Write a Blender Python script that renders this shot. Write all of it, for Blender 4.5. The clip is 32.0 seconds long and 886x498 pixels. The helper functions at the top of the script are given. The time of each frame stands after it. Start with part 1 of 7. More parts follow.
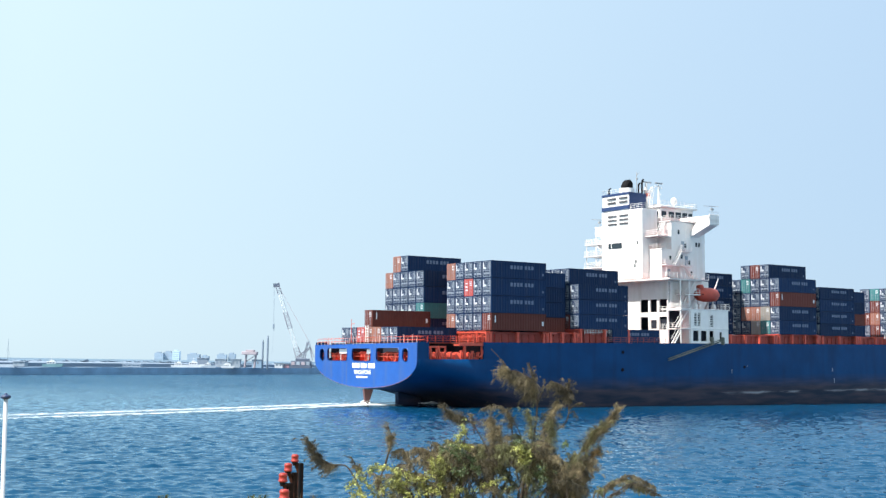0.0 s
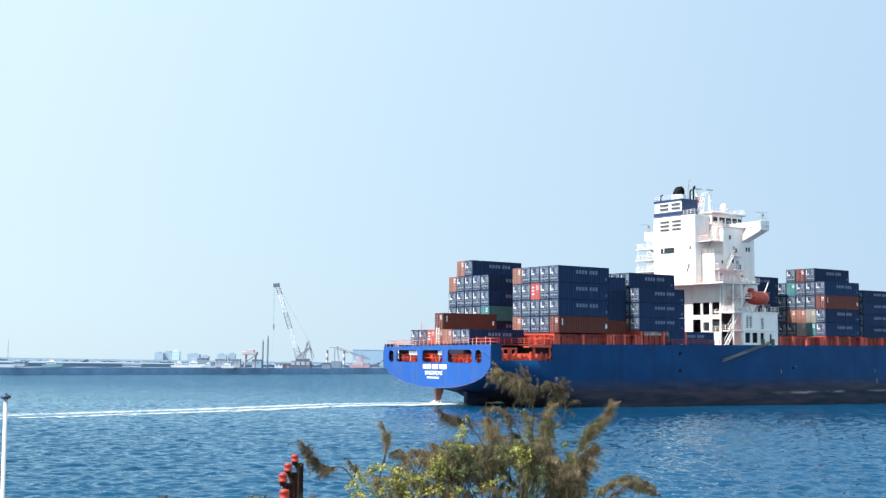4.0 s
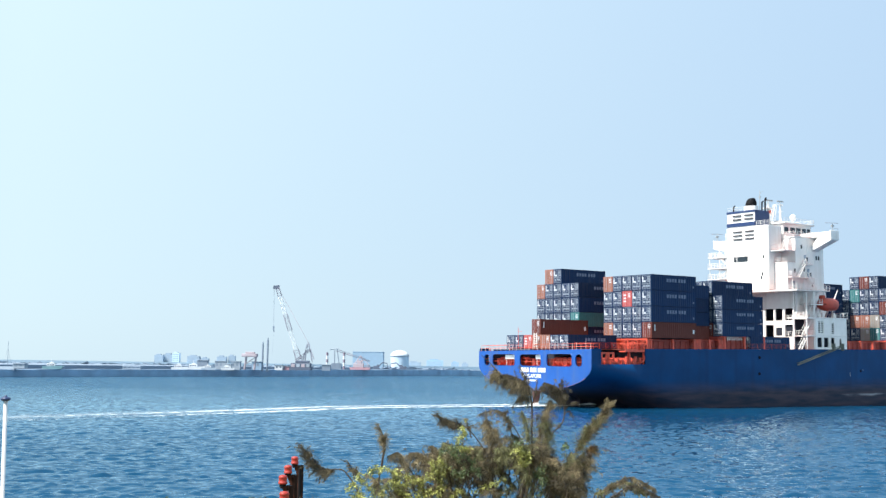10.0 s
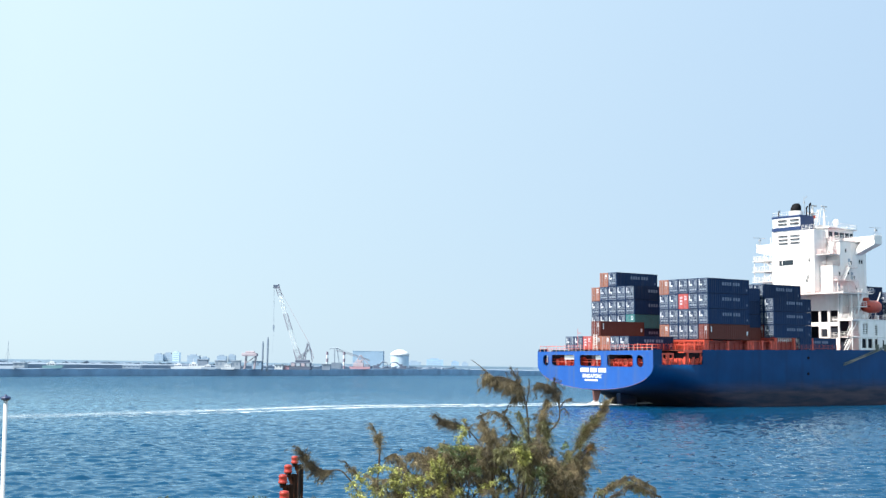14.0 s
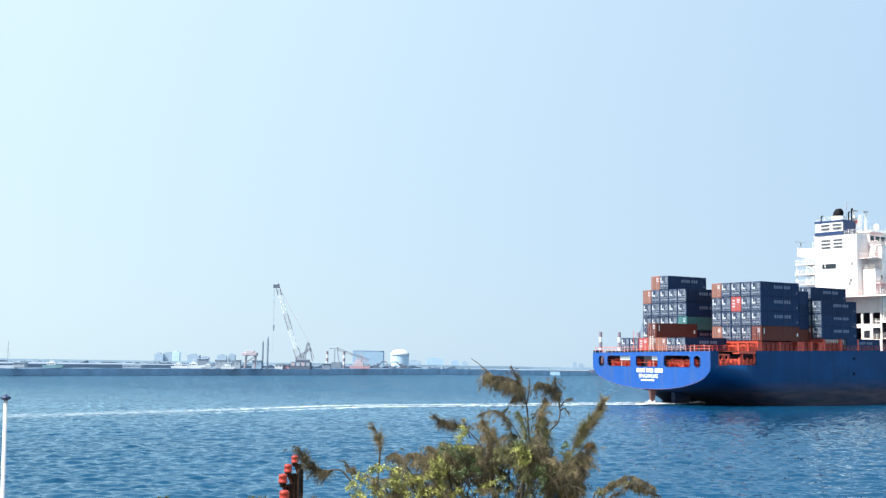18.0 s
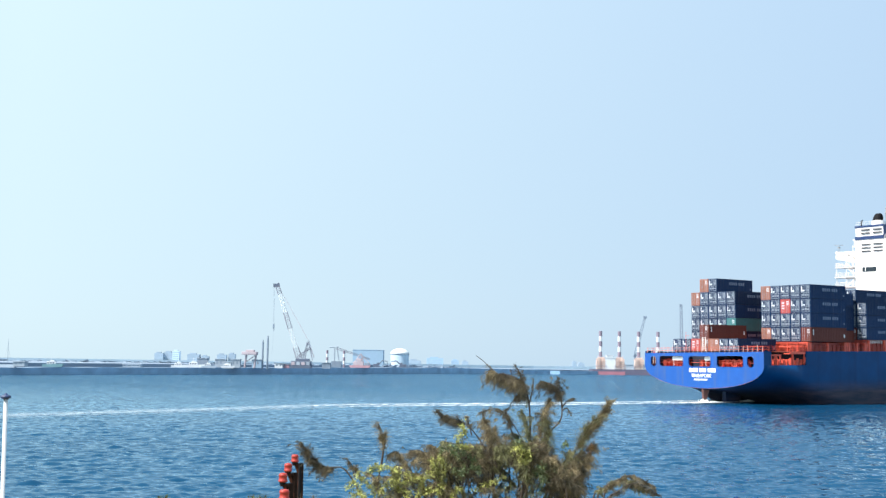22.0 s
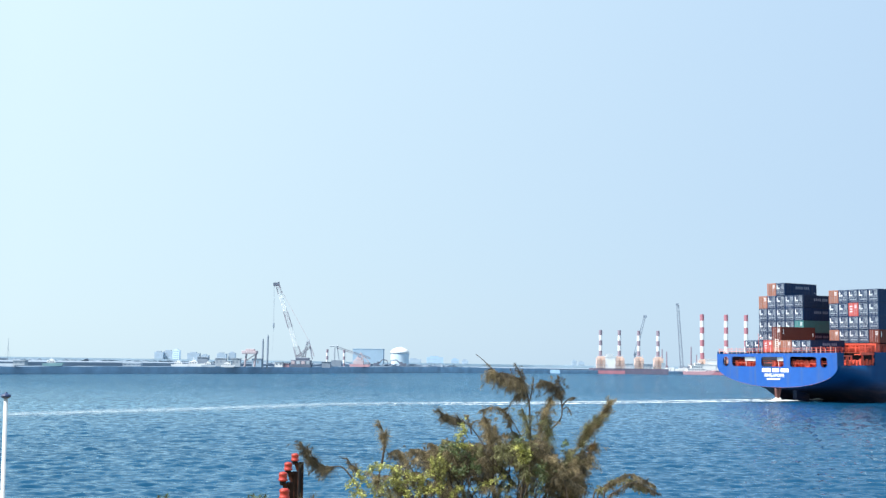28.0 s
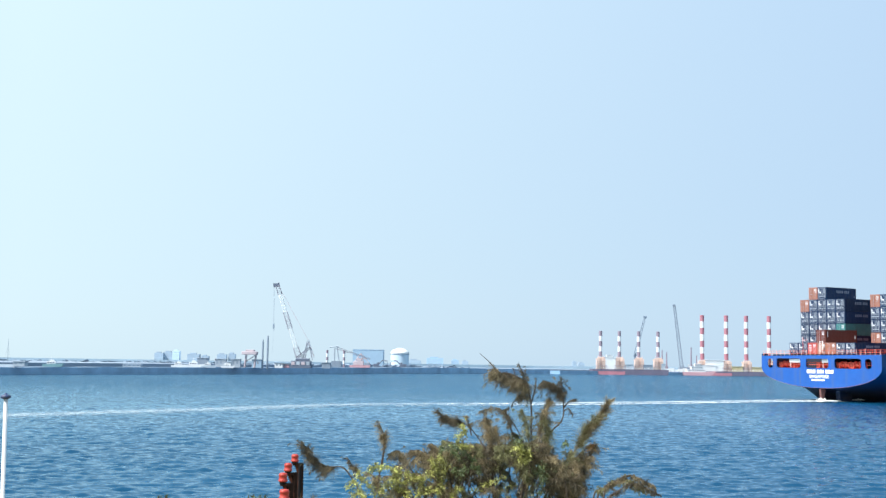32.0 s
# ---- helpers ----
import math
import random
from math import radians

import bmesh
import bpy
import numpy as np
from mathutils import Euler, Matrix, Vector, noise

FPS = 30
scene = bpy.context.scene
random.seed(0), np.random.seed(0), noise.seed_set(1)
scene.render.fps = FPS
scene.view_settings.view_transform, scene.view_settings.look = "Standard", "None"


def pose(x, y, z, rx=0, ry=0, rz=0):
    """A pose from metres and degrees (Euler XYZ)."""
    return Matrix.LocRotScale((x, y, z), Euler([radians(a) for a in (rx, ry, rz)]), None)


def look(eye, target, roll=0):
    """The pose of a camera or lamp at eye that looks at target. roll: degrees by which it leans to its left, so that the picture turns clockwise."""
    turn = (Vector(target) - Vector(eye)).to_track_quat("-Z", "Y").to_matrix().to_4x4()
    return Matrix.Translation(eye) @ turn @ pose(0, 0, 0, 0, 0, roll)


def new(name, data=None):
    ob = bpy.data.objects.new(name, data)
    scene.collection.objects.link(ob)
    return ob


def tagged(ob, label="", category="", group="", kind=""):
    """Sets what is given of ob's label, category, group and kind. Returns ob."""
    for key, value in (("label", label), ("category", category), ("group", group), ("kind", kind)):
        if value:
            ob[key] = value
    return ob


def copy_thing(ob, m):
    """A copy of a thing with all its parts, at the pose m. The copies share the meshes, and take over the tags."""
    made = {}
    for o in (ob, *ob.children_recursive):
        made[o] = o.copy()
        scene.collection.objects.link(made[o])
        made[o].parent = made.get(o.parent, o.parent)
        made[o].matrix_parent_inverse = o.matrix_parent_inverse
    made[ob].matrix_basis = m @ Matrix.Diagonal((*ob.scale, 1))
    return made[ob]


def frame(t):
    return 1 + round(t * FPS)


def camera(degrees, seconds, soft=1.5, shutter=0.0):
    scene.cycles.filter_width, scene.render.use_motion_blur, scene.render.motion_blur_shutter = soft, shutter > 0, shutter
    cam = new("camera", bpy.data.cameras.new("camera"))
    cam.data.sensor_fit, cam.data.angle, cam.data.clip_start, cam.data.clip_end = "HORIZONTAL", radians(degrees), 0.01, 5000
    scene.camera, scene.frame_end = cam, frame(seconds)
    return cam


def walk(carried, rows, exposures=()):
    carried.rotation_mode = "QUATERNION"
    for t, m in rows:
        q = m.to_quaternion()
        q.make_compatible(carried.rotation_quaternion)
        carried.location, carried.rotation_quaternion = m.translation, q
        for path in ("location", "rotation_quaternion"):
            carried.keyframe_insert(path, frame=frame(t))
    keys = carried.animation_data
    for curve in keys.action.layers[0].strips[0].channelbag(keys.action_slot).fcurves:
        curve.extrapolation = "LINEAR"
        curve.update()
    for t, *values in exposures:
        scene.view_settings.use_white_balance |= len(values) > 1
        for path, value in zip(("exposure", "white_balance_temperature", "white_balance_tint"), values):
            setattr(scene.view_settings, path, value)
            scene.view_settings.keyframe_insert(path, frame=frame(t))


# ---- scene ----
from mathutils import Vector as V

CLIP = 32.0
EYE = (0.0, 0.0, 6.525)
cam = camera(40.74, CLIP, soft=1.4)

# upward tilt of the camera, in degrees, second by second: the tripod nods a little
TILT = [5.540, 5.538, 5.538, 5.538, 5.540, 5.552, 5.562, 5.566, 5.572, 5.612, 5.640, 5.656, 5.654, 5.632, 5.608, 5.588, 5.578,
        5.576, 5.586, 5.610, 5.616, 5.580, 5.545, 5.538, 5.520, 5.474, 5.482, 5.490, 5.498, 5.522, 5.535, 5.536, 5.535]
walk(cam, [(float(i), pose(*EYE, 90 + a, 0, 0) @ pose(0, 0, 0, 0, 0, 0.827)) for i, a in enumerate(TILT)])

# ---------------------------------------------------------------- light
SUN_AZ, SUN_EL = radians(-117.0), radians(51.0)      # clockwise from +y; over the left shoulder
world = bpy.data.worlds.new("world")
scene.world = world
world.use_nodes = True
wn, wl = world.node_tree.nodes, world.node_tree.links
sky = wn.new("ShaderNodeTexSky")
sky.sky_type, sky.sun_disc = "NISHITA", False
sky.sun_elevation, sky.sun_rotation = SUN_EL, SUN_AZ
sky.air_density, sky.dust_density, sky.ozone_density, sky.altitude = 1.0, 0.8, 1.5, 0.0
bg = wn["Background"]
bg.inputs["Strength"].default_value = 0.10
# thick summer haze evens the sky out to a pale blue, brighter towards the sun
sun_way = V((math.sin(SUN_AZ) * math.cos(SUN_EL), math.cos(SUN_AZ) * math.cos(SUN_EL), math.sin(SUN_EL)))
way = wn.new("ShaderNodeTexCoord")
toward = wn.new("ShaderNodeVectorMath")
toward.operation = "DOT_PRODUCT"
toward.inputs[1].default_value = (math.sin(SUN_AZ), math.cos(SUN_AZ), 0)
level = wn.new("ShaderNodeVectorMath")
level.operation = "MULTIPLY"
level.inputs[1].default_value = (1, 1, 0)
bearing = wn.new("ShaderNodeVectorMath")
bearing.operation = "NORMALIZE"
wl.new(way.outputs["Generated"], level.inputs[0]), wl.new(level.outputs[0], bearing.inputs[0])
wl.new(bearing.outputs[0], toward.inputs[0])
near_sun = wn.new("ShaderNodeMapRange")
near_sun.inputs["From Min"].default_value, near_sun.inputs["From Max"].default_value = -0.75, -0.13
wl.new(toward.outputs["Value"], near_sun.inputs["Value"])
tone = wn.new("ShaderNodeMix")
tone.data_type = "RGBA"
tone.inputs["A"].default_value, tone.inputs["B"].default_value = (2.50, 3.42, 4.44, 1), (3.56, 4.54, 5.06, 1)
wl.new(near_sun.outputs[0], tone.inputs["Factor"])
haze = wn.new("ShaderNodeMix")
haze.data_type = "RGBA"
haze.inputs["Factor"].default_value = 0.94
# a little dimmer low down, through the thickest of it
height = wn.new("ShaderNodeSeparateXYZ")
wl.new(way.outputs["Generated"], height.inputs[0])
lift = wn.new("ShaderNodeMapRange")
lift.inputs["From Min"].default_value, lift.inputs["From Max"].default_value = 0.0, 0.3
lift.inputs["To Min"].default_value, lift.inputs["To Max"].default_value = 0.985, 1.07
wl.new(height.outputs["Z"], lift.inputs["Value"])
deep = wn.new("ShaderNodeVectorMath")
deep.operation = "SCALE"
wl.new(tone.outputs["Result"], deep.inputs[0]), wl.new(lift.outputs[0], deep.inputs["Scale"])
wl.new(sky.outputs[0], haze.inputs["A"]), wl.new(deep.outputs[0], haze.inputs["B"])
wl.new(haze.outputs["Result"], bg.inputs["Color"])
sun = new("sun", bpy.data.lights.new("sun", "SUN"))
sun.data.energy, sun.data.angle, sun.data.color = 4.6, radians(0.6), (1.0, 0.95, 0.88)
sun.matrix_world = look(sun_way * 100, (0, 0, 0))
scene.view_settings.exposure = 1.0


# ---------------------------------------------------------------- materials
def mat(name, base, rough=0.6, metal=0.0, vary=0.15, grain=3.0, stain=None, amount=0.3, stain_scale=0.4, streak=False,
        bump=0.0, bump_scale=8.0, each=0.0, spec=0.5):
    """A painted or raw surface: base colour, fine grain, larger stains (vertical streaks if asked), a slight relief."""
    m = bpy.data.materials.new(name)
    m.use_nodes = True
    n, l = m.node_tree.nodes, m.node_tree.links
    p = n["Principled BSDF"]
    p.inputs["Roughness"].default_value, p.inputs["Metallic"].default_value = rough, metal
    p.inputs["Specular IOR Level"].default_value = spec
    co = n.new("ShaderNodeTexCoord")
    fine = n.new("ShaderNodeTexNoise")
    fine.inputs["Scale"].default_value, fine.inputs["Detail"].default_value = grain, 5
    l.new(co.outputs["Object"], fine.inputs["Vector"])
    ramp = n.new("ShaderNodeMapRange")
    ramp.inputs["From Min"].default_value, ramp.inputs["From Max"].default_value = 0.25, 0.75
    ramp.inputs["To Min"].default_value, ramp.inputs["To Max"].default_value = 1 - vary, 1 + vary
    l.new(fine.outputs["Fac"], ramp.inputs["Value"])
    last = ramp.outputs[0]
    if each:
        info = n.new("ShaderNodeObjectInfo")
        r2 = n.new("ShaderNodeMapRange")
        r2.inputs["To Min"].default_value, r2.inputs["To Max"].default_value = 1 - each, 1 + each
        l.new(info.outputs["Random"], r2.inputs["Value"])
        mul = n.new("ShaderNodeMath")
        mul.operation = "MULTIPLY"
        l.new(last, mul.inputs[0]), l.new(r2.outputs[0], mul.inputs[1])
        last = mul.outputs[0]
    sc = n.new("ShaderNodeVectorMath")
    sc.operation = "SCALE"
    sc.inputs[0].default_value = base
    l.new(last, sc.inputs["Scale"])
    col = sc.outputs[0]
    if stain:
        big = n.new("ShaderNodeTexNoise")
        big.inputs["Scale"].default_value, big.inputs["Detail"].default_value = stain_scale, 6
        mp = n.new("ShaderNodeMapping")
        if streak:
            mp.inputs["Scale"].default_value = (1.6, 1.6, 0.12)
        l.new(co.outputs["Object"], mp.inputs["Vector"]), l.new(mp.outputs[0], big.inputs["Vector"])
        r3 = n.new("ShaderNodeMapRange")
        r3.inputs["From Min"].default_value, r3.inputs["From Max"].default_value = 0.5, 0.72
        r3.inputs["To Max"].default_value = amount
        l.new(big.outputs["Fac"], r3.inputs["Value"])
        mx = n.new("ShaderNodeMix")
        mx.data_type = "RGBA"
        mx.inputs["B"].default_value = (*stain, 1)
        l.new(r3.outputs[0], mx.inputs["Factor"]), l.new(col, mx.inputs["A"])
        col = mx.outputs["Result"]
    l.new(col, p.inputs["Base Color"])
    if bump:
        bn = n.new("ShaderNodeTexNoise")
        bn.inputs["Scale"].default_value, bn.inputs["Detail"].default_value = bump_scale, 4
        l.new(co.outputs["Object"], bn.inputs["Vector"])
        b = n.new("ShaderNodeBump")
        b.inputs["Strength"].default_value, b.inputs["Distance"].default_value = 1.0, bump
        l.new(bn.outputs["Fac"], b.inputs["Height"]), l.new(b.outputs[0], p.inputs["Normal"])
    return m


def shaded_hull_paint():
    """Blue topsides, base darkened as the shaded side, over a worn grey-red boot-topping, with rust runs and scuffs."""
    m = mat("shaded_hull_paint", (0.001, 0.043, 0.140), 0.42, vary=0.2, grain=0.22, spec=0.13, stain=(0.005, 0.022, 0.062), amount=0.45, stain_scale=0.28,
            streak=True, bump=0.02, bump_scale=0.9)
    n, l = m.node_tree.nodes, m.node_tree.links
    p = n["Principled BSDF"]
    blue = p.inputs["Base Color"].links[0].from_socket
    co = n.new("ShaderNodeTexCoord")
    sep = n.new("ShaderNodeSeparateXYZ")
    l.new(co.outputs["Object"], sep.inputs[0])
    wob = n.new("ShaderNodeTexNoise")
    wob.inputs["Scale"].default_value, wob.inputs["Detail"].default_value = 0.35, 6
    l.new(co.outputs["Object"], wob.inputs["Vector"])
    add = n.new("ShaderNodeMath")
    add.operation = "MULTIPLY_ADD"
    add.inputs[1].default_value = 0.4
    l.new(wob.outputs["Fac"], add.inputs[0]), l.new(sep.outputs["Z"], add.inputs[2])
    # real boot-topping, but reaching high so its dark also dulls the sunlit counter
    edge = n.new("ShaderNodeMapRange")
    edge.inputs["From Min"].default_value, edge.inputs["From Max"].default_value = 4.7, 1.9
    edge.inputs["To Min"].default_value, edge.inputs["To Max"].default_value = 0.0, 1.0
    l.new(add.outputs[0], edge.inputs["Value"])
    # the boot-topping fades in from the stern
    fwd = n.new("ShaderNodeMapRange")
    fwd.inputs["From Min"].default_value, fwd.inputs["From Max"].default_value = -2.0, 12.0
    l.new(sep.outputs["X"], fwd.inputs["Value"])
    both = n.new("ShaderNodeMath")
    both.operation = "MULTIPLY"
    l.new(edge.outputs[0], both.inputs[0]), l.new(fwd.outputs[0], both.inputs[1])
    band = n.new("ShaderNodeTexNoise")
    band.inputs["Scale"].default_value, band.inputs["Detail"].default_value = 0.6, 7
    mp = n.new("ShaderNodeMapping")
    mp.inputs["Scale"].default_value = (0.25, 1, 2.0)
    l.new(co.outputs["Object"], mp.inputs["Vector"]), l.new(mp.outputs[0], band.inputs["Vector"])
    ramp = n.new("ShaderNodeValToRGB")
    ramp.color_ramp.elements[0].position, ramp.color_ramp.elements[0].color = 0.35, (0.014, 0.022, 0.042, 1)
    ramp.color_ramp.elements[1].position, ramp.color_ramp.elements[1].color = 0.72, (0.066, 0.048, 0.062, 1)
    l.new(band.outputs["Fac"], ramp.inputs[0])
    mx = n.new("ShaderNodeMix")
    mx.data_type = "RGBA"
    l.new(both.outputs[0], mx.inputs["Factor"]), l.new(blue, mx.inputs["A"]), l.new(ramp.outputs[0], mx.inputs["B"])
    # a pale, broken scuff line where fenders and quays have rubbed
    band2 = n.new("ShaderNodeMapRange")
    band2.inputs["From Min"].default_value, band2.inputs["From Max"].default_value = 0.32, 0.0
    off = n.new("ShaderNodeMath")
    off.operation = "SUBTRACT"
    off.inputs[1].default_value = 1.05
    far = n.new("ShaderNodeMath")
    far.operation = "ABSOLUTE"
    l.new(add.outputs[0], off.inputs[0]), l.new(off.outputs[0], far.inputs[0]), l.new(far.outputs[0], band2.inputs["Value"])
    gaps = n.new("ShaderNodeMapRange")
    gaps.inputs["From Min"].default_value, gaps.inputs["From Max"].default_value, gaps.inputs["To Max"].default_value = 0.46, 0.62, 0.8
    l.new(band.outputs["Fac"], gaps.inputs["Value"])
    fwd2 = n.new("ShaderNodeMapRange")
    fwd2.inputs["From Min"].default_value, fwd2.inputs["From Max"].default_value = 66.0, 84.0
    l.new(sep.outputs["X"], fwd2.inputs["Value"])
    worn, worn2 = n.new("ShaderNodeMath"), n.new("ShaderNodeMath")
    worn.operation = worn2.operation = "MULTIPLY"
    l.new(band2.outputs[0], worn.inputs[0]), l.new(gaps.outputs[0], worn.inputs[1])
    l.new(worn.outputs[0], worn2.inputs[0]), l.new(fwd2.outputs[0], worn2.inputs[1])
    mx2 = n.new("ShaderNodeMix")
    mx2.data_type = "RGBA"
    mx2.inputs["B"].default_value = (0.34, 0.36, 0.40, 1)
    l.new(worn2.outputs[0], mx2.inputs["Factor"]), l.new(mx.outputs["Result"], mx2.inputs["A"])
    l.new(mx2.outputs["Result"], p.inputs["Base Color"])
    return m


def sea_water():
    """Turbid harbour water: a blue-green body colour under a partial gloss that grows at low angles."""
    m = bpy.data.materials.new("sea_water")
    m.use_nodes = True
    n, l = m.node_tree.nodes, m.node_tree.links
    n.remove(n["Principled BSDF"])
    body, gloss, both = n.new("ShaderNodeBsdfDiffuse"), n.new("ShaderNodeBsdfGlossy"), n.new("ShaderNodeMixShader")
    gloss.inputs["Roughness"].default_value = 0.07
    gloss.inputs["Color"].default_value = (0.70, 0.90, 1.0, 1)
    co = n.new("ShaderNodeTexCoord")
    big = n.new("ShaderNodeTexNoise")
    big.inputs["Scale"].default_value, big.inputs["Detail"].default_value = 0.02, 4
    l.new(co.outputs["Object"], big.inputs["Vector"])
    ramp = n.new("ShaderNodeValToRGB")
    ramp.color_ramp.elements[0].position, ramp.color_ramp.elements[0].color = 0.35, (0.002, 0.037, 0.088, 1)
    ramp.color_ramp.elements[1].position, ramp.color_ramp.elements[1].color = 0.65, (0.003, 0.047, 0.108, 1)
    l.new(big.outputs["Fac"], ramp.inputs[0]), l.new(ramp.outputs[0], body.inputs["Color"])
    geo = n.new("ShaderNodeNewGeometry")
    last = geo.outputs["Normal"]
    # ripples too small for the mesh lean the surface; more with distance, to break up far reflections
    place = n.new("ShaderNodeSeparateXYZ")
    l.new(co.outputs["Object"], place.inputs[0])
    out = n.new("ShaderNodeMapRange")
    out.inputs["From Min"].default_value, out.inputs["From Max"].default_value = 190.0, 340.0
    out.inputs["To Min"].default_value, out.inputs["To Max"].default_value = 0.3, 2.2
    l.new(place.outputs["Y"], out.inputs["Value"])
    mp = n.new("ShaderNodeMapping")
    mp.inputs["Scale"].default_value = (1, 1.3, 1)
    mp.inputs["Rotation"].default_value = (0, 0, 0.22)
    t = n.new("ShaderNodeTexNoise")
    t.inputs["Scale"].default_value, t.inputs["Detail"].default_value = 3.6, 3
    l.new(co.outputs["Object"], mp.inputs["Vector"]), l.new(mp.outputs[0], t.inputs["Vector"])
    mid = n.new("ShaderNodeVectorMath")
    mid.operation = "SUBTRACT"
    # the extra y offset tilts normals towards the camera, fitted to its view
    mid.inputs[1].default_value = (0.5, 0.585, 0.5)
    l.new(t.outputs["Color"], mid.inputs[0])
    flat = n.new("ShaderNodeVectorMath")
    flat.operation = "MULTIPLY"
    flat.inputs[1].default_value = (1, 1, 0)
    l.new(mid.outputs[0], flat.inputs[0])
    lean = n.new("ShaderNodeVectorMath")
    lean.operation = "SCALE"
    l.new(flat.outputs[0], lean.inputs[0]), l.new(out.outputs[0], lean.inputs["Scale"])
    add = n.new("ShaderNodeVectorMath")
    l.new(lean.outputs[0], add.inputs[0]), l.new(last, add.inputs[1])
    mp2 = n.new("ShaderNodeMapping")
    mp2.inputs["Scale"].default_value = (1, 0.8, 1)
    mp2.inputs["Rotation"].default_value = (0, 0, -0.3)
    t2 = n.new("ShaderNodeTexNoise")
    t2.inputs["Scale"].default_value, t2.inputs["Detail"].default_value = 1.5, 3
    l.new(co.outputs["Object"], mp2.inputs["Vector"]), l.new(mp2.outputs[0], t2.inputs["Vector"])
    mid2 = n.new("ShaderNodeVectorMath")
    mid2.operation = "MULTIPLY_ADD"
    mid2.inputs[1].default_value, mid2.inputs[2].default_value = (0.4, 0.6, 0), (-0.2, -0.30, 0)
    l.new(t2.outputs["Color"], mid2.inputs[0])
    add2 = n.new("ShaderNodeVectorMath")
    l.new(mid2.outputs[0], add2.inputs[0]), l.new(add.outputs[0], add2.inputs[1])
    last = add2.outputs[0]
    norm = n.new("ShaderNodeVectorMath")
    norm.operation = "NORMALIZE"
    l.new(last, norm.inputs[0])
    fres = n.new("ShaderNodeFresnel")
    fres.inputs["IOR"].default_value = 1.333
    part_of = n.new("ShaderNodeMath")
    part_of.operation = "MULTIPLY"
    part_of.inputs[1].default_value = 0.95
    for socket in (body.inputs["Normal"], gloss.inputs["Normal"], fres.inputs["Normal"]):
        l.new(norm.outputs[0], socket)
    l.new(fres.outputs[0], part_of.inputs[0]), l.new(part_of.outputs[0], both.inputs[0])
    l.new(body.outputs[0], both.inputs[1]), l.new(gloss.outputs[0], both.inputs[2])
    l.new(both.outputs[0], n["Material Output"].inputs["Surface"])
    return m


def foam(name, lo, hi, strength, thin, edge):
    """Broken white foam: patches with real gaps, so that the water shows between."""
    m = bpy.data.materials.new(name)
    m.use_nodes = True
    n, l = m.node_tree.nodes, m.node_tree.links
    p = n["Principled BSDF"]
    p.inputs["Base Color"].default_value, p.inputs["Roughness"].default_value = (0.78, 0.86, 0.88, 1), 0.8
    co = n.new("ShaderNodeTexCoord")
    uv = n.new("ShaderNodeSeparateXYZ")
    l.new(co.outputs["UV"], uv.inputs[0])
    t = n.new("ShaderNodeTexNoise")
    t.inputs["Scale"].default_value, t.inputs["Detail"].default_value, t.inputs["Roughness"].default_value = 0.55, 8, 0.7
    l.new(co.outputs["Object"], t.inputs["Vector"])
    # thinner towards both edges of the strip
    sub = n.new("ShaderNodeMath")
    sub.operation = "SUBTRACT"
    sub.inputs[1].default_value = 0.5
    l.new(uv.outputs["Y"], sub.inputs[0])
    ab = n.new("ShaderNodeMath")
    ab.operation = "ABSOLUTE"
    l.new(sub.outputs[0], ab.inputs[0])
    less = n.new("ShaderNodeMath")
    less.operation = "MULTIPLY_ADD"
    less.inputs[1].default_value = -edge
    l.new(ab.outputs[0], less.inputs[0]), l.new(t.outputs["Fac"], less.inputs[2])
    far = n.new("ShaderNodeMath")
    far.operation = "MULTIPLY_ADD"
    far.inputs[1].default_value = -thin
    l.new(uv.outputs["X"], far.inputs[0]), l.new(less.outputs[0], far.inputs[2])
    r = n.new("ShaderNodeMapRange")
    r.inputs["From Min"].default_value, r.inputs["From Max"].default_value, r.inputs["To Max"].default_value = lo, hi, strength
    l.new(far.outputs[0], r.inputs["Value"]), l.new(r.outputs[0], p.inputs["Alpha"])
    return m


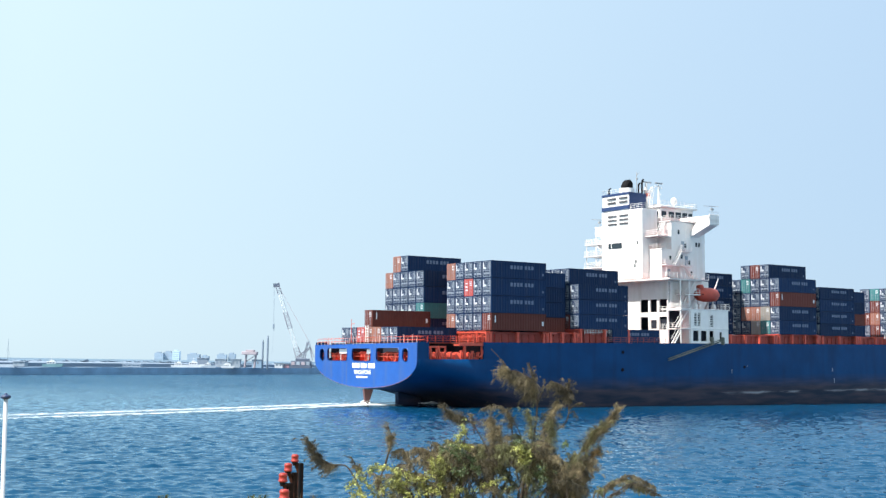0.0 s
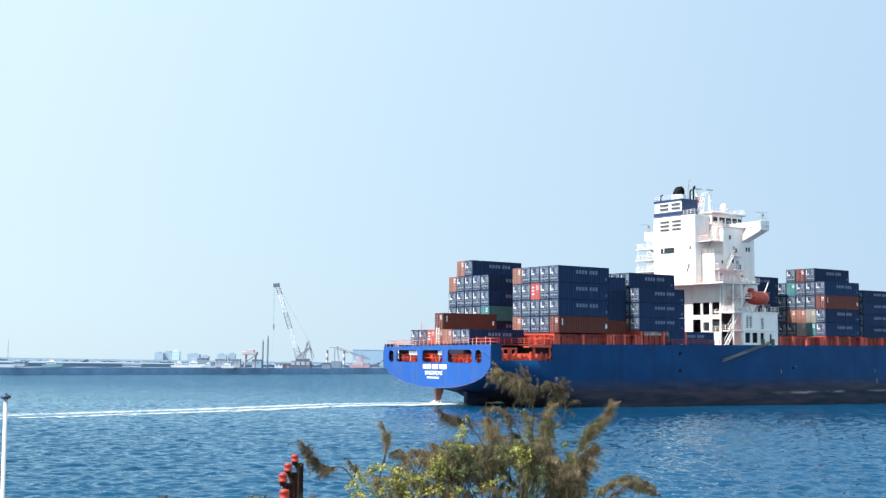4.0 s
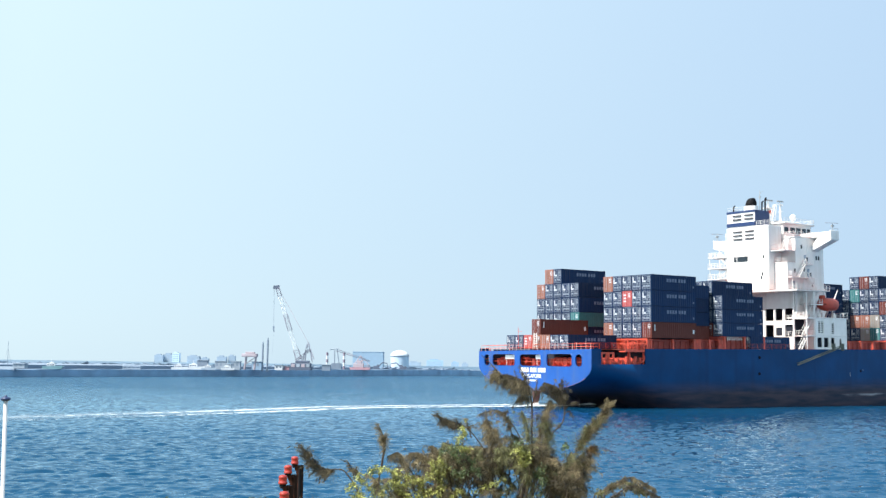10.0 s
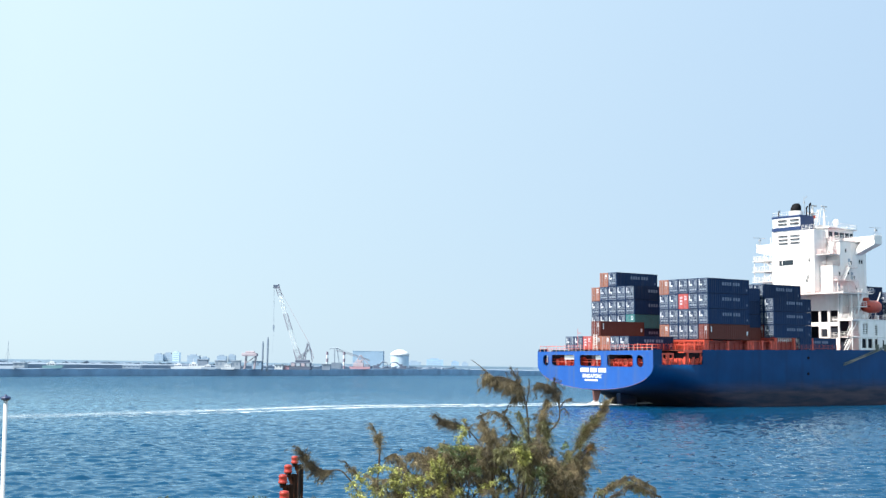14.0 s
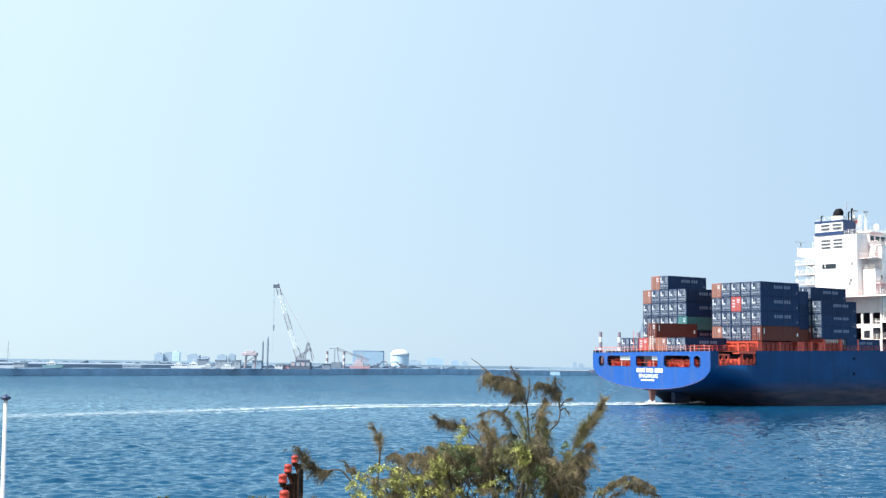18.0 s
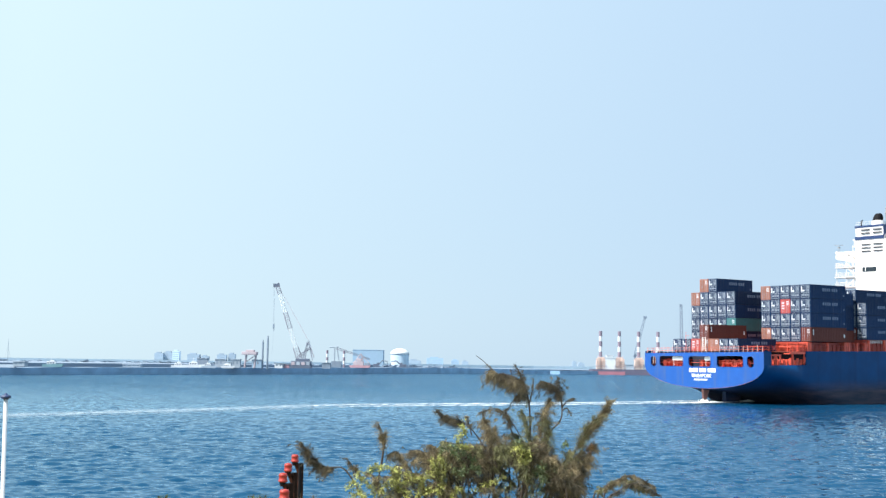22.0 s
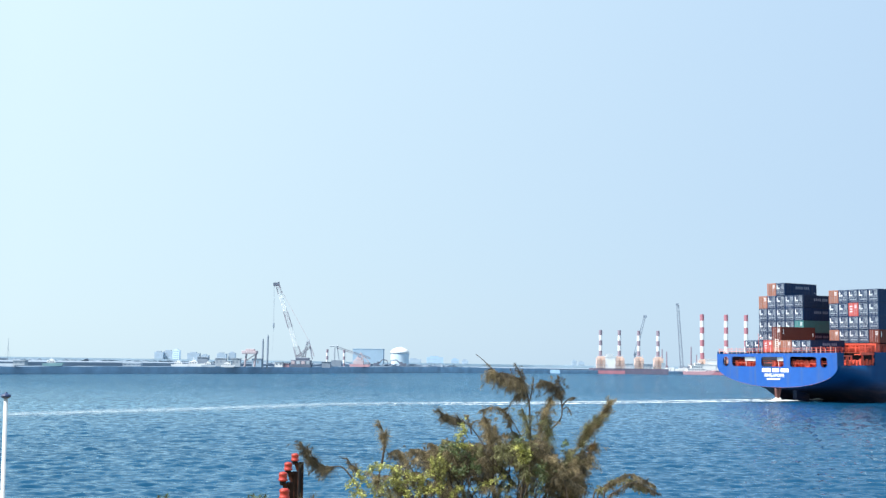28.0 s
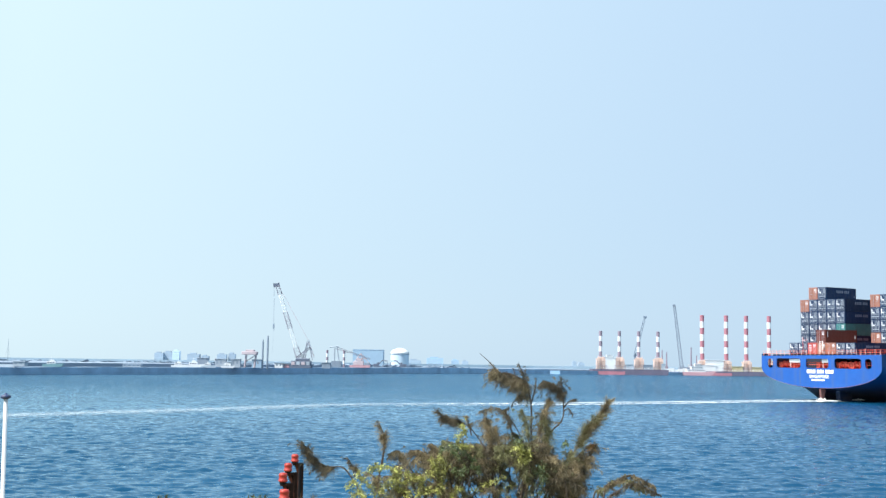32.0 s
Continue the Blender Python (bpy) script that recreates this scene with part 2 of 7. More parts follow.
def leafy(name, base, each=0.5, clump=0.6, size=9.0):
    """Needles and leaves: thin, a little light comes through; each has its own tone, and each clump too."""
    m = bpy.data.materials.new(name)
    m.use_nodes = True
    n, l = m.node_tree.nodes, m.node_tree.links
    p = n["Principled BSDF"]
    p.inputs["Roughness"].default_value = 0.6
    geo, co, t = n.new("ShaderNodeNewGeometry"), n.new("ShaderNodeTexCoord"), n.new("ShaderNodeTexNoise")
    r, r2, both = n.new("ShaderNodeMapRange"), n.new("ShaderNodeMapRange"), n.new("ShaderNodeMath")
    r.inputs["To Min"].default_value, r.inputs["To Max"].default_value = 1 - each, 1 + each
    l.new(geo.outputs["Random Per Island"], r.inputs["Value"])
    t.inputs["Scale"].default_value, t.inputs["Detail"].default_value = size, 2
    l.new(co.outputs["Object"], t.inputs["Vector"])
    r2.inputs["From Min"].default_value, r2.inputs["From Max"].default_value = 0.32, 0.68
    r2.inputs["To Min"].default_value, r2.inputs["To Max"].default_value = 1 - clump, 1 + clump
    l.new(t.outputs["Fac"], r2.inputs["Value"])
    both.operation = "MULTIPLY"
    l.new(r.outputs[0], both.inputs[0]), l.new(r2.outputs[0], both.inputs[1])
    sc = n.new("ShaderNodeVectorMath")
    sc.operation = "SCALE"
    sc.inputs[0].default_value = base
    l.new(both.outputs[0], sc.inputs["Scale"]), l.new(sc.outputs[0], p.inputs["Base Color"])
    tr = n.new("ShaderNodeBsdfTranslucent")
    l.new(sc.outputs[0], tr.inputs["Color"])
    mx = n.new("ShaderNodeMixShader")
    mx.inputs[0].default_value = 0.3
    l.new(p.outputs[0], mx.inputs[1]), l.new(tr.outputs[0], mx.inputs[2]), l.new(mx.outputs[0], n["Material Output"].inputs["Surface"])
    return m


M = dict(
    hull=shaded_hull_paint(),
    # same paint as the hull side, brighter: the stern's sunlight is in the colour
    transom=mat("sunlit_transom_blue", (0.013, 0.078, 0.31), 0.45, spec=0.25, vary=0.08, grain=0.7, stain=(0.05, 0.09, 0.22), amount=0.6, stain_scale=0.6, streak=True, bump=0.01),
    primer=mat("pale_red_primer", (0.42, 0.17, 0.17), 0.6, vary=0.2, grain=2),
    letter=mat("white_lettering", (0.8, 0.8, 0.78), 0.5, vary=0.05),
    orange=mat("orange_red_deck_paint", (0.62, 0.088, 0.052), 0.55, vary=0.2, grain=1.5, stain=(0.40, 0.08, 0.045), amount=0.6, stain_scale=0.8),
    coaming=mat("weathered_red_oxide", (0.42, 0.075, 0.058), 0.65, vary=0.2, grain=1.2, stain=(0.18, 0.05, 0.04), amount=0.7, stain_scale=0.6),
    deck=mat("red_deck", (0.21, 0.049, 0.035), 0.7, vary=0.2, grain=1.0),
    white=mat("white_ship_paint", (0.79, 0.755, 0.735), 0.45, vary=0.05, grain=0.8, stain=(0.55, 0.48, 0.40), amount=0.35, stain_scale=0.5, streak=True),
    pinkish=mat("faded_pinkish_paint", (0.52, 0.36, 0.34), 0.6, vary=0.2, grain=3),
    rail=mat("white_rail_paint", (0.72, 0.70, 0.68), 0.5, vary=0.06),
    navy=mat("navy_funnel_paint", (0.014, 0.035, 0.112), 0.45, vary=0.1),
    black=mat("soot_black", (0.006, 0.006, 0.008), 0.7, spec=0.12, vary=0.2),
    louvre=mat("shaded_grey_louvre", (0.06, 0.06, 0.07), 0.7, vary=0.3, grain=6),
    glass=mat("dark_window_glass", (0.02, 0.03, 0.04), 0.08, vary=0.05),
    # near-black, so that openings look shaded inside even in direct sun
    inside=mat("shade_toned_interior", (0.012, 0.017, 0.032), 0.8, vary=0.2),
    boat=mat("lifeboat_orange", (0.46, 0.055, 0.028), 0.4, vary=0.1, grain=1.2, stain=(0.35, 0.06, 0.03), amount=0.5, stain_scale=0.9),
    steel=mat("galvanised_grey", (0.35, 0.36, 0.37), 0.5, 0.3, vary=0.1),
    rudder=mat("rudder_red_brown", (0.13, 0.055, 0.05), 0.6, vary=0.25, grain=1.0, stain=(0.05, 0.03, 0.03), amount=0.6),
    buoy_red=mat("red_plastic_cap", (0.33, 0.026, 0.018), 0.55, vary=0.1, grain=9, stain=(0.25, 0.03, 0.02), amount=0.5, stain_scale=6),
    post_dark=mat("dark_brown_post", (0.020, 0.010, 0.008), 0.8, spec=0.1, vary=0.3, grain=7, stain=(0.16, 0.05, 0.03), amount=0.6, stain_scale=3),
    post_white=mat("white_post_paint", (0.46, 0.49, 0.53), 0.4, vary=0.05, grain=5, stain=(0.45, 0.42, 0.38), amount=0.3, stain_scale=2),
    bark=mat("grey_brown_bark", (0.055, 0.04, 0.03), 0.85, vary=0.3, grain=30, bump=0.006, bump_scale=40),
    concrete=mat("weathered_concrete", (0.30, 0.31, 0.32), 0.85, vary=0.15, grain=0.6, stain=(0.13, 0.13, 0.13), amount=0.6, stain_scale=0.15, streak=True),
    grass=mat("dry_grass_ground", (0.16, 0.15, 0.07), 0.9, vary=0.3, grain=2, stain=(0.25, 0.2, 0.12), amount=0.6, stain_scale=0.5, bump=0.03),
    # far-shore base colours carry the distance haze; no hazy air is modelled
    quay=mat("haze_blue_quay_concrete", (0.18, 0.31, 0.46), 0.85, vary=0.2, grain=0.15, stain=(0.14, 0.22, 0.32), amount=0.8, stain_scale=0.05),
    # darker than the wall, to offset the sunlight on the flat top
    quay_top=mat("haze_toned_quay_top", (0.15, 0.215, 0.30), 0.85, vary=0.3, grain=0.08, stain=(0.21, 0.27, 0.34), amount=0.7, stain_scale=0.03),
    land=mat("haze_toned_land", (0.19, 0.25, 0.33), 0.9, vary=0.15, grain=0.03, stain=(0.16, 0.22, 0.29), amount=0.6, stain_scale=0.02),
    far_land=mat("haze_toned_coast", (0.33, 0.44, 0.54), 0.9, vary=0.1, grain=0.02),
    hazy=mat("haze_blue_shell", (0.45, 0.57, 0.69), 1.0, vary=0.05, grain=0.1),
    pale=mat("haze_toned_wall", (0.26, 0.335, 0.42), 0.8, vary=0.08, grain=0.1, each=0.08),
    paleblue=mat("haze_blue_cladding", (0.27, 0.39, 0.52), 0.8, vary=0.06, grain=0.1, each=0.06),
    # yard, crane and boat paints: tints dulled and darks lifted to imitate haze
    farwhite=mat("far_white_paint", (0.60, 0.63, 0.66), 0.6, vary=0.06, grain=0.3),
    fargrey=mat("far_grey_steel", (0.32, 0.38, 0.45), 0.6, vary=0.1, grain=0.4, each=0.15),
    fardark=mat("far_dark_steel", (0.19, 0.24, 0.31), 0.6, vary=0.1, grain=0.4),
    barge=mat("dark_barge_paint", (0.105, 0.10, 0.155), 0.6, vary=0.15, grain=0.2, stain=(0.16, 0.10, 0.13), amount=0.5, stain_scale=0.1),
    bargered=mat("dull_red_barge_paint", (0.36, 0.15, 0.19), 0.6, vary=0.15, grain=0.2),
    boomgrey=mat("purple_grey_boom", (0.19, 0.18, 0.235), 0.6, vary=0.15, grain=0.4),
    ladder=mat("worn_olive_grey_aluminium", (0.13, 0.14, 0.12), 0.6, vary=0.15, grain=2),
    machine=mat("haze_toned_machine_paint", (0.095, 0.12, 0.175), 0.6, vary=0.1, grain=0.4),
    hazered=mat("haze_greyed_pink_red_paint", (0.42, 0.36, 0.40), 0.6, vary=0.1, grain=0.3),
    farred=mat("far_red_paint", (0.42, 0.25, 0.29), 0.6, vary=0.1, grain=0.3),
    legred=mat("haze_muted_crimson_stripe", (0.32, 0.13, 0.17), 0.6, vary=0.1, grain=0.3),
    legdark=mat("haze_muted_dark_stripe", (0.21, 0.17, 0.22), 0.6, vary=0.1, grain=0.3),
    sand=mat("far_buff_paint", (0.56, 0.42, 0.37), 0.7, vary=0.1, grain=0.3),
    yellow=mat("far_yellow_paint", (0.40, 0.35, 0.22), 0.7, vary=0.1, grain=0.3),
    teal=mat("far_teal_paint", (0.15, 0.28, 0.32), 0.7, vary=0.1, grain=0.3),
    water=sea_water(),
    wake=foam("old_foam", 0.335, 0.56, 0.9, 0.0, 0.46),
    slick=foam("thin_foam_slick", 0.36, 0.78, 0.46, 0.0, 0.36),
    wash=foam("fresh_foam", 0.20, 0.38, 0.95, 0.34, 0.55),
    needle=leafy("dry_needle_tufts", (0.185, 0.150, 0.085), 0.7),
    needle_olive=leafy("olive_needle_tufts", (0.165, 0.165, 0.076), 0.7),
    needle_tan=leafy("dead_tan_needle_tufts", (0.42, 0.24, 0.10), 0.5),
    needle_dark=leafy("brown_needle_tufts", (0.085, 0.07, 0.042), 0.7),
    vine=leafy("yellow_green_vine_leaves", (0.28, 0.29, 0.085), 0.55),
    vine_green=leafy("deep_green_vine_leaves", (0.09, 0.125, 0.055), 0.5),
    feather=mat("dark_insect_shell", (0.035, 0.035, 0.04), 0.7, vary=0.2, grain=20),
)
BOX = dict(
    navy=mat("navy_container_paint", (0.0045, 0.023, 0.072), 0.62, spec=0.2, vary=0.12, grain=1.2, stain=(0.05, 0.05, 0.07), amount=0.35, stain_scale=0.7, streak=True, each=0.22),
    rust=mat("oxide_container_paint", (0.125, 0.034, 0.026), 0.62, spec=0.2, vary=0.12, grain=1.2, stain=(0.10, 0.035, 0.028), amount=0.5, stain_scale=0.7, streak=True, each=0.18),
    tan=mat("tan_orange_container_paint", (0.27, 0.118, 0.086), 0.62, spec=0.2, vary=0.12, grain=1.2, stain=(0.30, 0.14, 0.09), amount=0.4, stain_scale=0.7, streak=True, each=0.15),
    red=mat("bright_red_container_paint", (0.40, 0.06, 0.05), 0.5, vary=0.1, grain=1.2, stain=(0.35, 0.06, 0.05), amount=0.4, stain_scale=0.8, streak=True),
    teal=mat("teal_container_paint", (0.045, 0.17, 0.18), 0.62, spec=0.2, vary=0.12, grain=1.2, stain=(0.05, 0.14, 0.15), amount=0.4, stain_scale=0.7, streak=True, each=0.12),
    beige=mat("beige_grey_container_paint", (0.27, 0.25, 0.225), 0.62, spec=0.2, vary=0.12, grain=1.2, stain=(0.2, 0.16, 0.13), amount=0.4, stain_scale=0.7, streak=True, each=0.12),
)
BOX_MARK = mat("container_white_marking", (0.66, 0.69, 0.72), 0.5, vary=0.1, grain=4)
BOX_TEXT = mat("container_side_lettering", (0.12, 0.155, 0.24), 0.55, vary=0.15, grain=3)
BOX_BAR = mat("container_lock_bar", (0.28, 0.32, 0.37), 0.45, 0.2, vary=0.1)


# ---------------------------------------------------------------- mesh helpers
def box(bm, x0, x1, y0, y1, z0, z1, mi=0):
    vs = [bm.verts.new((x, y, z)) for x in (x0, x1) for y in (y0, y1) for z in (z0, z1)]
    for f in ((0, 1, 3, 2), (4, 6, 7, 5), (0, 4, 5, 1), (2, 3, 7, 6), (0, 2, 6, 4), (1, 5, 7, 3)):
        bm.faces.new([vs[i] for i in f]).material_index = mi
    return vs


def rod(bm, a, b, r0, r1=None, n=6, cap=True):
    """A round bar from a to b."""
    a, b = V(a), V(b)
    r1 = r0 if r1 is None else r1
    d = (b - a).normalized()
    u = d.orthogonal().normalized()
    w = d.cross(u)
    ra = [bm.verts.new(a + (u * math.cos(k) + w * math.sin(k)) * r0) for k in (2 * math.pi * i / n for i in range(n))]
    rb = [bm.verts.new(b + (u * math.cos(k) + w * math.sin(k)) * r1) for k in (2 * math.pi * i / n for i in range(n))]
    for i in range(n):
        bm.faces.new((ra[i], ra[(i + 1) % n], rb[(i + 1) % n], rb[i]))
    if cap:
        bm.faces.new(ra[::-1]), bm.faces.new(rb)


def lathe(bm, profile, at=(0, 0, 0), n=16, axis="z"):
    """A turned body: profile is a list of (radius, height)."""
    rings = []
    for r, h in profile:
        ring = []
        for i in range(n):
            a = 2 * math.pi * i / n
            p = (r * math.cos(a), r * math.sin(a), h)
            if axis == "x":
                p = (p[2], p[0], p[1])
            elif axis == "y":
                p = (p[0], p[2], p[1])
            ring.append(bm.verts.new(V(at) + V(p)))
        rings.append(ring)
    for a, b in zip(rings, rings[1:]):
        for i in range(n):
            bm.faces.new((a[i], a[(i + 1) % n], b[(i + 1) % n], b[i]))
    bm.faces.new(rings[0][::-1]), bm.faces.new(rings[-1])


def prism(bm, outline, y0, y1, axis="y"):
    """An outline in the plane across the axis, given depth along it."""
    def at(p, d):
        return (p[0], d, p[1]) if axis == "y" else (d, p[0], p[1]) if axis == "x" else (p[0], p[1], d)
    a = [bm.verts.new(at(p, y0)) for p in outline]
    b = [bm.verts.new(at(p, y1)) for p in outline]
    bm.faces.new(a), bm.faces.new(b[::-1])
    for i in range(len(a)):
        j = (i + 1) % len(a)
        bm.faces.new((a[i], b[i], b[j], a[j]))


def mesh_of(name, bm, material, smooth=False, bevel=0.0):
    if bevel:
        bmesh.ops.bevel(bm, geom=bm.edges[:], offset=bevel, segments=1, affect="EDGES", clamp_overlap=True)
    bmesh.ops.recalc_face_normals(bm, faces=bm.faces[:])
    me = bpy.data.meshes.new(name)
    bm.to_mesh(me)
    bm.free()
    for mm in material if isinstance(material, (list, tuple)) else [material]:
        me.materials.append(mm)
    if smooth:
        me.shade_smooth()
    return me


def part(name, bm, material, parent, label="", smooth=False, bevel=0.0, at=None):
    me = bm if isinstance(bm, bpy.types.Mesh) else mesh_of(name, bm, material, smooth, bevel)
    ob = new(name, me)
    ob.parent = parent
    if at is not None:
        ob.matrix_basis = at if isinstance(at, Matrix) else Matrix.Translation(at)
    if label:
        tagged(ob, label)
    return ob


def thing(name, label, category, at=None, group="", kind=""):
    ob = new(name)
    ob.empty_display_size = 0.3
    if at is not None:
        ob.matrix_basis = at if isinstance(at, Matrix) else Matrix.Translation(at)
    return tagged(ob, label, category, group, kind)


def B():
    return bmesh.new()


def railing(bm, pts, height=1.05, step=1.6, r=0.035, rails=3):
    """Posts and level rails along a line of points."""
    for a, b in zip(pts, pts[1:]):
        a, b = V(a), V(b)
        n = max(1, round((b - a).length / step))
        for i in range(n + 1):
            p = a.lerp(b, i / n)
            rod(bm, p, p + V((0, 0, height)), r, n=4, cap=False)
        for k in range(rails):
            z = V((0, 0, height * (k + 1) / rails))
            rod(bm, a + z, b + z, r * 0.9, n=4, cap=False)


def lattice(bm, a, b, w0, w1, r, bays, up=(0, 1, 0)):
    """A four-chord lattice boom."""
    a, b = V(a), V(b)
    d = (b - a).normalized()
    u = d.cross(V(up)).normalized()
    w = d.cross(u)
    rings = []
    for i in range(bays + 1):
        k = i / bays
        c, h = a.lerp(b, k), (w0 + (w1 - w0) * k) / 2
        rings.append([c + u * h + w * h, c - u * h + w * h, c - u * h - w * h, c + u * h - w * h])
    for i, (p, q) in enumerate(zip(rings, rings[1:])):
        for j in range(4):
            rod(bm, p[j], q[j], r, n=4, cap=False)
            rod(bm, p[j], q[(j + 1) % 4] if i % 2 else q[(j - 1) % 4], r * 0.6, n=3, cap=False)


# ---------------------------------------------------------------- the ship's path
def ship_at(t):
    """Where the ship's stern stands at t seconds, bow up a little and heading off to the right."""
    x = -13.152 + 3.00041 * t + 0.0022733 * t ** 2 + 0.000016 * t ** 3
    y = 203.588 + 1.97634 * t + 0.000947 * t ** 2 + 0.0001152 * t ** 3
    return pose(x, y, 0, 0.22, -0.788, 36.560 + 0.0197 * t)


SHIP_TIMES = [0, 4, 8, 12, 16, 20, 24, 28, 32]
AFLOAT = []          # what rides on the ship: the ship itself and each box, with its place aboard


# ---------------------------------------------------------------- water, land and quays
SEA = -0.5          # level of the water


def sea():
    """One sheet to the horizon. It is finest over the near harbour, where short steep waves run towards the shore."""
    cols = np.concatenate([[-110, -12, -3, -1, -0.65], np.arange(-0.46, 0.4601, 0.0021), [0.65, 1, 3, 12, 110]])
    rows = np.concatenate([[-300, -100, 0, 25], np.geomspace(44, 340, 970), np.geomspace(344, 900, 90), [1300, 2000, 3200, 4990]])
    gs, gy = np.meshgrid(cols, rows)
    reach = np.maximum(gy, 44)
    gx = np.clip(gs * reach, -5000, 5000)
    rng = np.random.RandomState(7)
    cell = 0.0021 * reach
    h = np.zeros_like(gx)
    for _ in range(110):
        lam = 0.36 * (1.55 / 0.36) ** rng.rand()
        a = 1.75 + rng.normal(0, 0.72)
        k = 2 * np.pi / lam
        keep = np.clip((lam / cell - 2.2) / 2.0, 0, 1)
        gate = 0.8 + 0.35 * np.sin(gx * rng.uniform(-0.06, 0.06) + gy * rng.uniform(0.01, 0.07) + rng.uniform(0, 6.28))
        h += 0.0053 * lam * keep * gate * np.sin(k * (gx * np.cos(a) + gy * np.sin(a)) + rng.uniform(0, 6.28))
    h += 4.0 * h * np.abs(h)
    # longer chop under the ripples, long-crested, in gusty patches
    swell = np.zeros_like(gx)
    for _ in range(80):
        lam = 1.2 * (3.4 / 1.2) ** rng.rand()
        a = 1.62 + rng.normal(0, 0.5)
        keep = np.clip((lam / cell - 2.2) / 2.0, 0, 1)
        gate = 0.75 + 0.5 * np.sin(gx * rng.uniform(-0.05, 0.05) + gy * rng.uniform(0.01, 0.06) + rng.uniform(0, 6.28))
        along = 2 * np.pi / lam * (gx * np.cos(a) + gy * np.sin(a)) + rng.uniform(0, 6.28)
        swell += 0.0034 * lam * keep * gate * (np.sin(along) + 0.28 * np.sin(2 * along))      # steeper on the side that faces the shore
    h += swell
    h *= np.clip((0.64 - np.abs(gs)) / 0.1, 0, 1) * np.clip((gy - 25) / 15, 0, 1) * np.clip((900 - gy) / 500, 0, 1) * np.interp(gy, [60, 120, 180, 240], [1.0, 0.95, 0.7, 0.5])
    verts = np.stack([gx, gy, h + SEA], -1).reshape(-1, 3)
    nx, ny = len(cols), len(rows)
    i = (np.arange(ny - 1)[:, None] * nx + np.arange(nx - 1)[None]).reshape(-1)
    faces = np.stack([i, i + 1, i + 1 + nx, i + nx], -1)
    me = bpy.data.meshes.new("water")
    me.from_pydata(verts.tolist(), [], faces.tolist())
    me.materials.append(M["water"])
    me.shade_smooth()
    return tagged(new("water", me), "blue-green harbour water with short choppy ripples", "sea", kind="structure")


water = sea()


def ribbon(name, line, widths, z, material):
    """A flat strip along a line of (x, y), with its length and width as texture coordinates."""
    me = bpy.data.meshes.new(name)
    vs, fs, uvs = [], [], []
    for i, (p, w) in enumerate(zip(line, widths)):
        a, b = V(line[max(i - 1, 0)]), V(line[min(i + 1, len(line) - 1)])
        d = (b - a).normalized()
        s = V((-d.y, d.x)) * w / 2
        for k in range(5):
            q = V(p) + s * (k / 2 - 1)
            vs.append((q.x, q.y, z + 0.05 * (1 - abs(k / 2 - 1))))
            uvs.append((i / (len(line) - 1), k / 4))
    for i in range(len(line) - 1):
        for k in range(4):
            a = i * 5 + k
            fs.append((a, a + 1, a + 6, a + 5))
    me.from_pydata(vs, [], fs)
    layer = me.uv_layers.new()
    for loop in me.loops:
        layer.data[loop.index].uv = uvs[loop.vertex_index]
    me.materials.append(material)
    return new(name, me)


def smooth_line(pts, n):
    """Points spaced evenly on a soft curve through a few given ones."""
    out = []
    for i in range(len(pts) - 1):
        p0, p1, p2, p3 = (V(pts[max(0, min(len(pts) - 1, j))]) for j in (i - 1, i, i + 1, i + 2))
        for k in range(n):
            t = k / n
            out.append(0.5 * ((2 * p1) + (p2 - p0) * t + (2 * p0 - 5 * p1 + 4 * p2 - p3) * t * t + (3 * p1 - p0 - 3 * p2 + p3) * t ** 3))
    return out + [V(pts[-1])]


# the wake: foam laid down where the stern has passed, in short pieces; it boils up, spreads, and sinks away again, and leaves a pale slick
TRAIL = smooth_line([(92, 276), (82, 269.5), (60, 253.5), (25, 228.6), (2, 213.8), (-13.3, 203.6), (-20.0, 195.0), (-32.6, 174.5), (-53.2, 145.4), (-70, 121)], 9)[::-1]
FOAM = []          # each piece with the second in which the stern passes it, and whether it stays
wake = thing("ship_wake", "pale broken trail of foam left on the water", "wake", kind="stuff")
STERN_X = -13.15


def lay_wake():
    past = [0.0]
    for a, b in zip(TRAIL, TRAIL[1:]):
        past.append(past[-1] + (b - a).length)
    origin = next(d for p, d in zip(TRAIL, past) if p.x > STERN_X)
    step = 3
    for i in range(0, len(TRAIL) - step, step):
        line = TRAIL[i:i + step + 1]
        d = (line[-1] - line[0]).normalized()
        side = V((d.y, -d.x))
        when = (past[i] - origin) / 3.62
        for off, wide, material, stays, name in ((0.5, 16.0, "slick", True, "slick"), (3.8, 5.5, "wake", False, "foam_strand"), (-3.2, 4.2, "wake", False, "foam_strand")):
            ob = ribbon(name, [p + side * off for p in line], [wide + 0.8 * math.sin((i + k) * 0.9 + off) for k in range(step + 1)], 0.0, M[material])
            ob.parent = wake
            FOAM.append((ob, when, stays))


lay_wake()


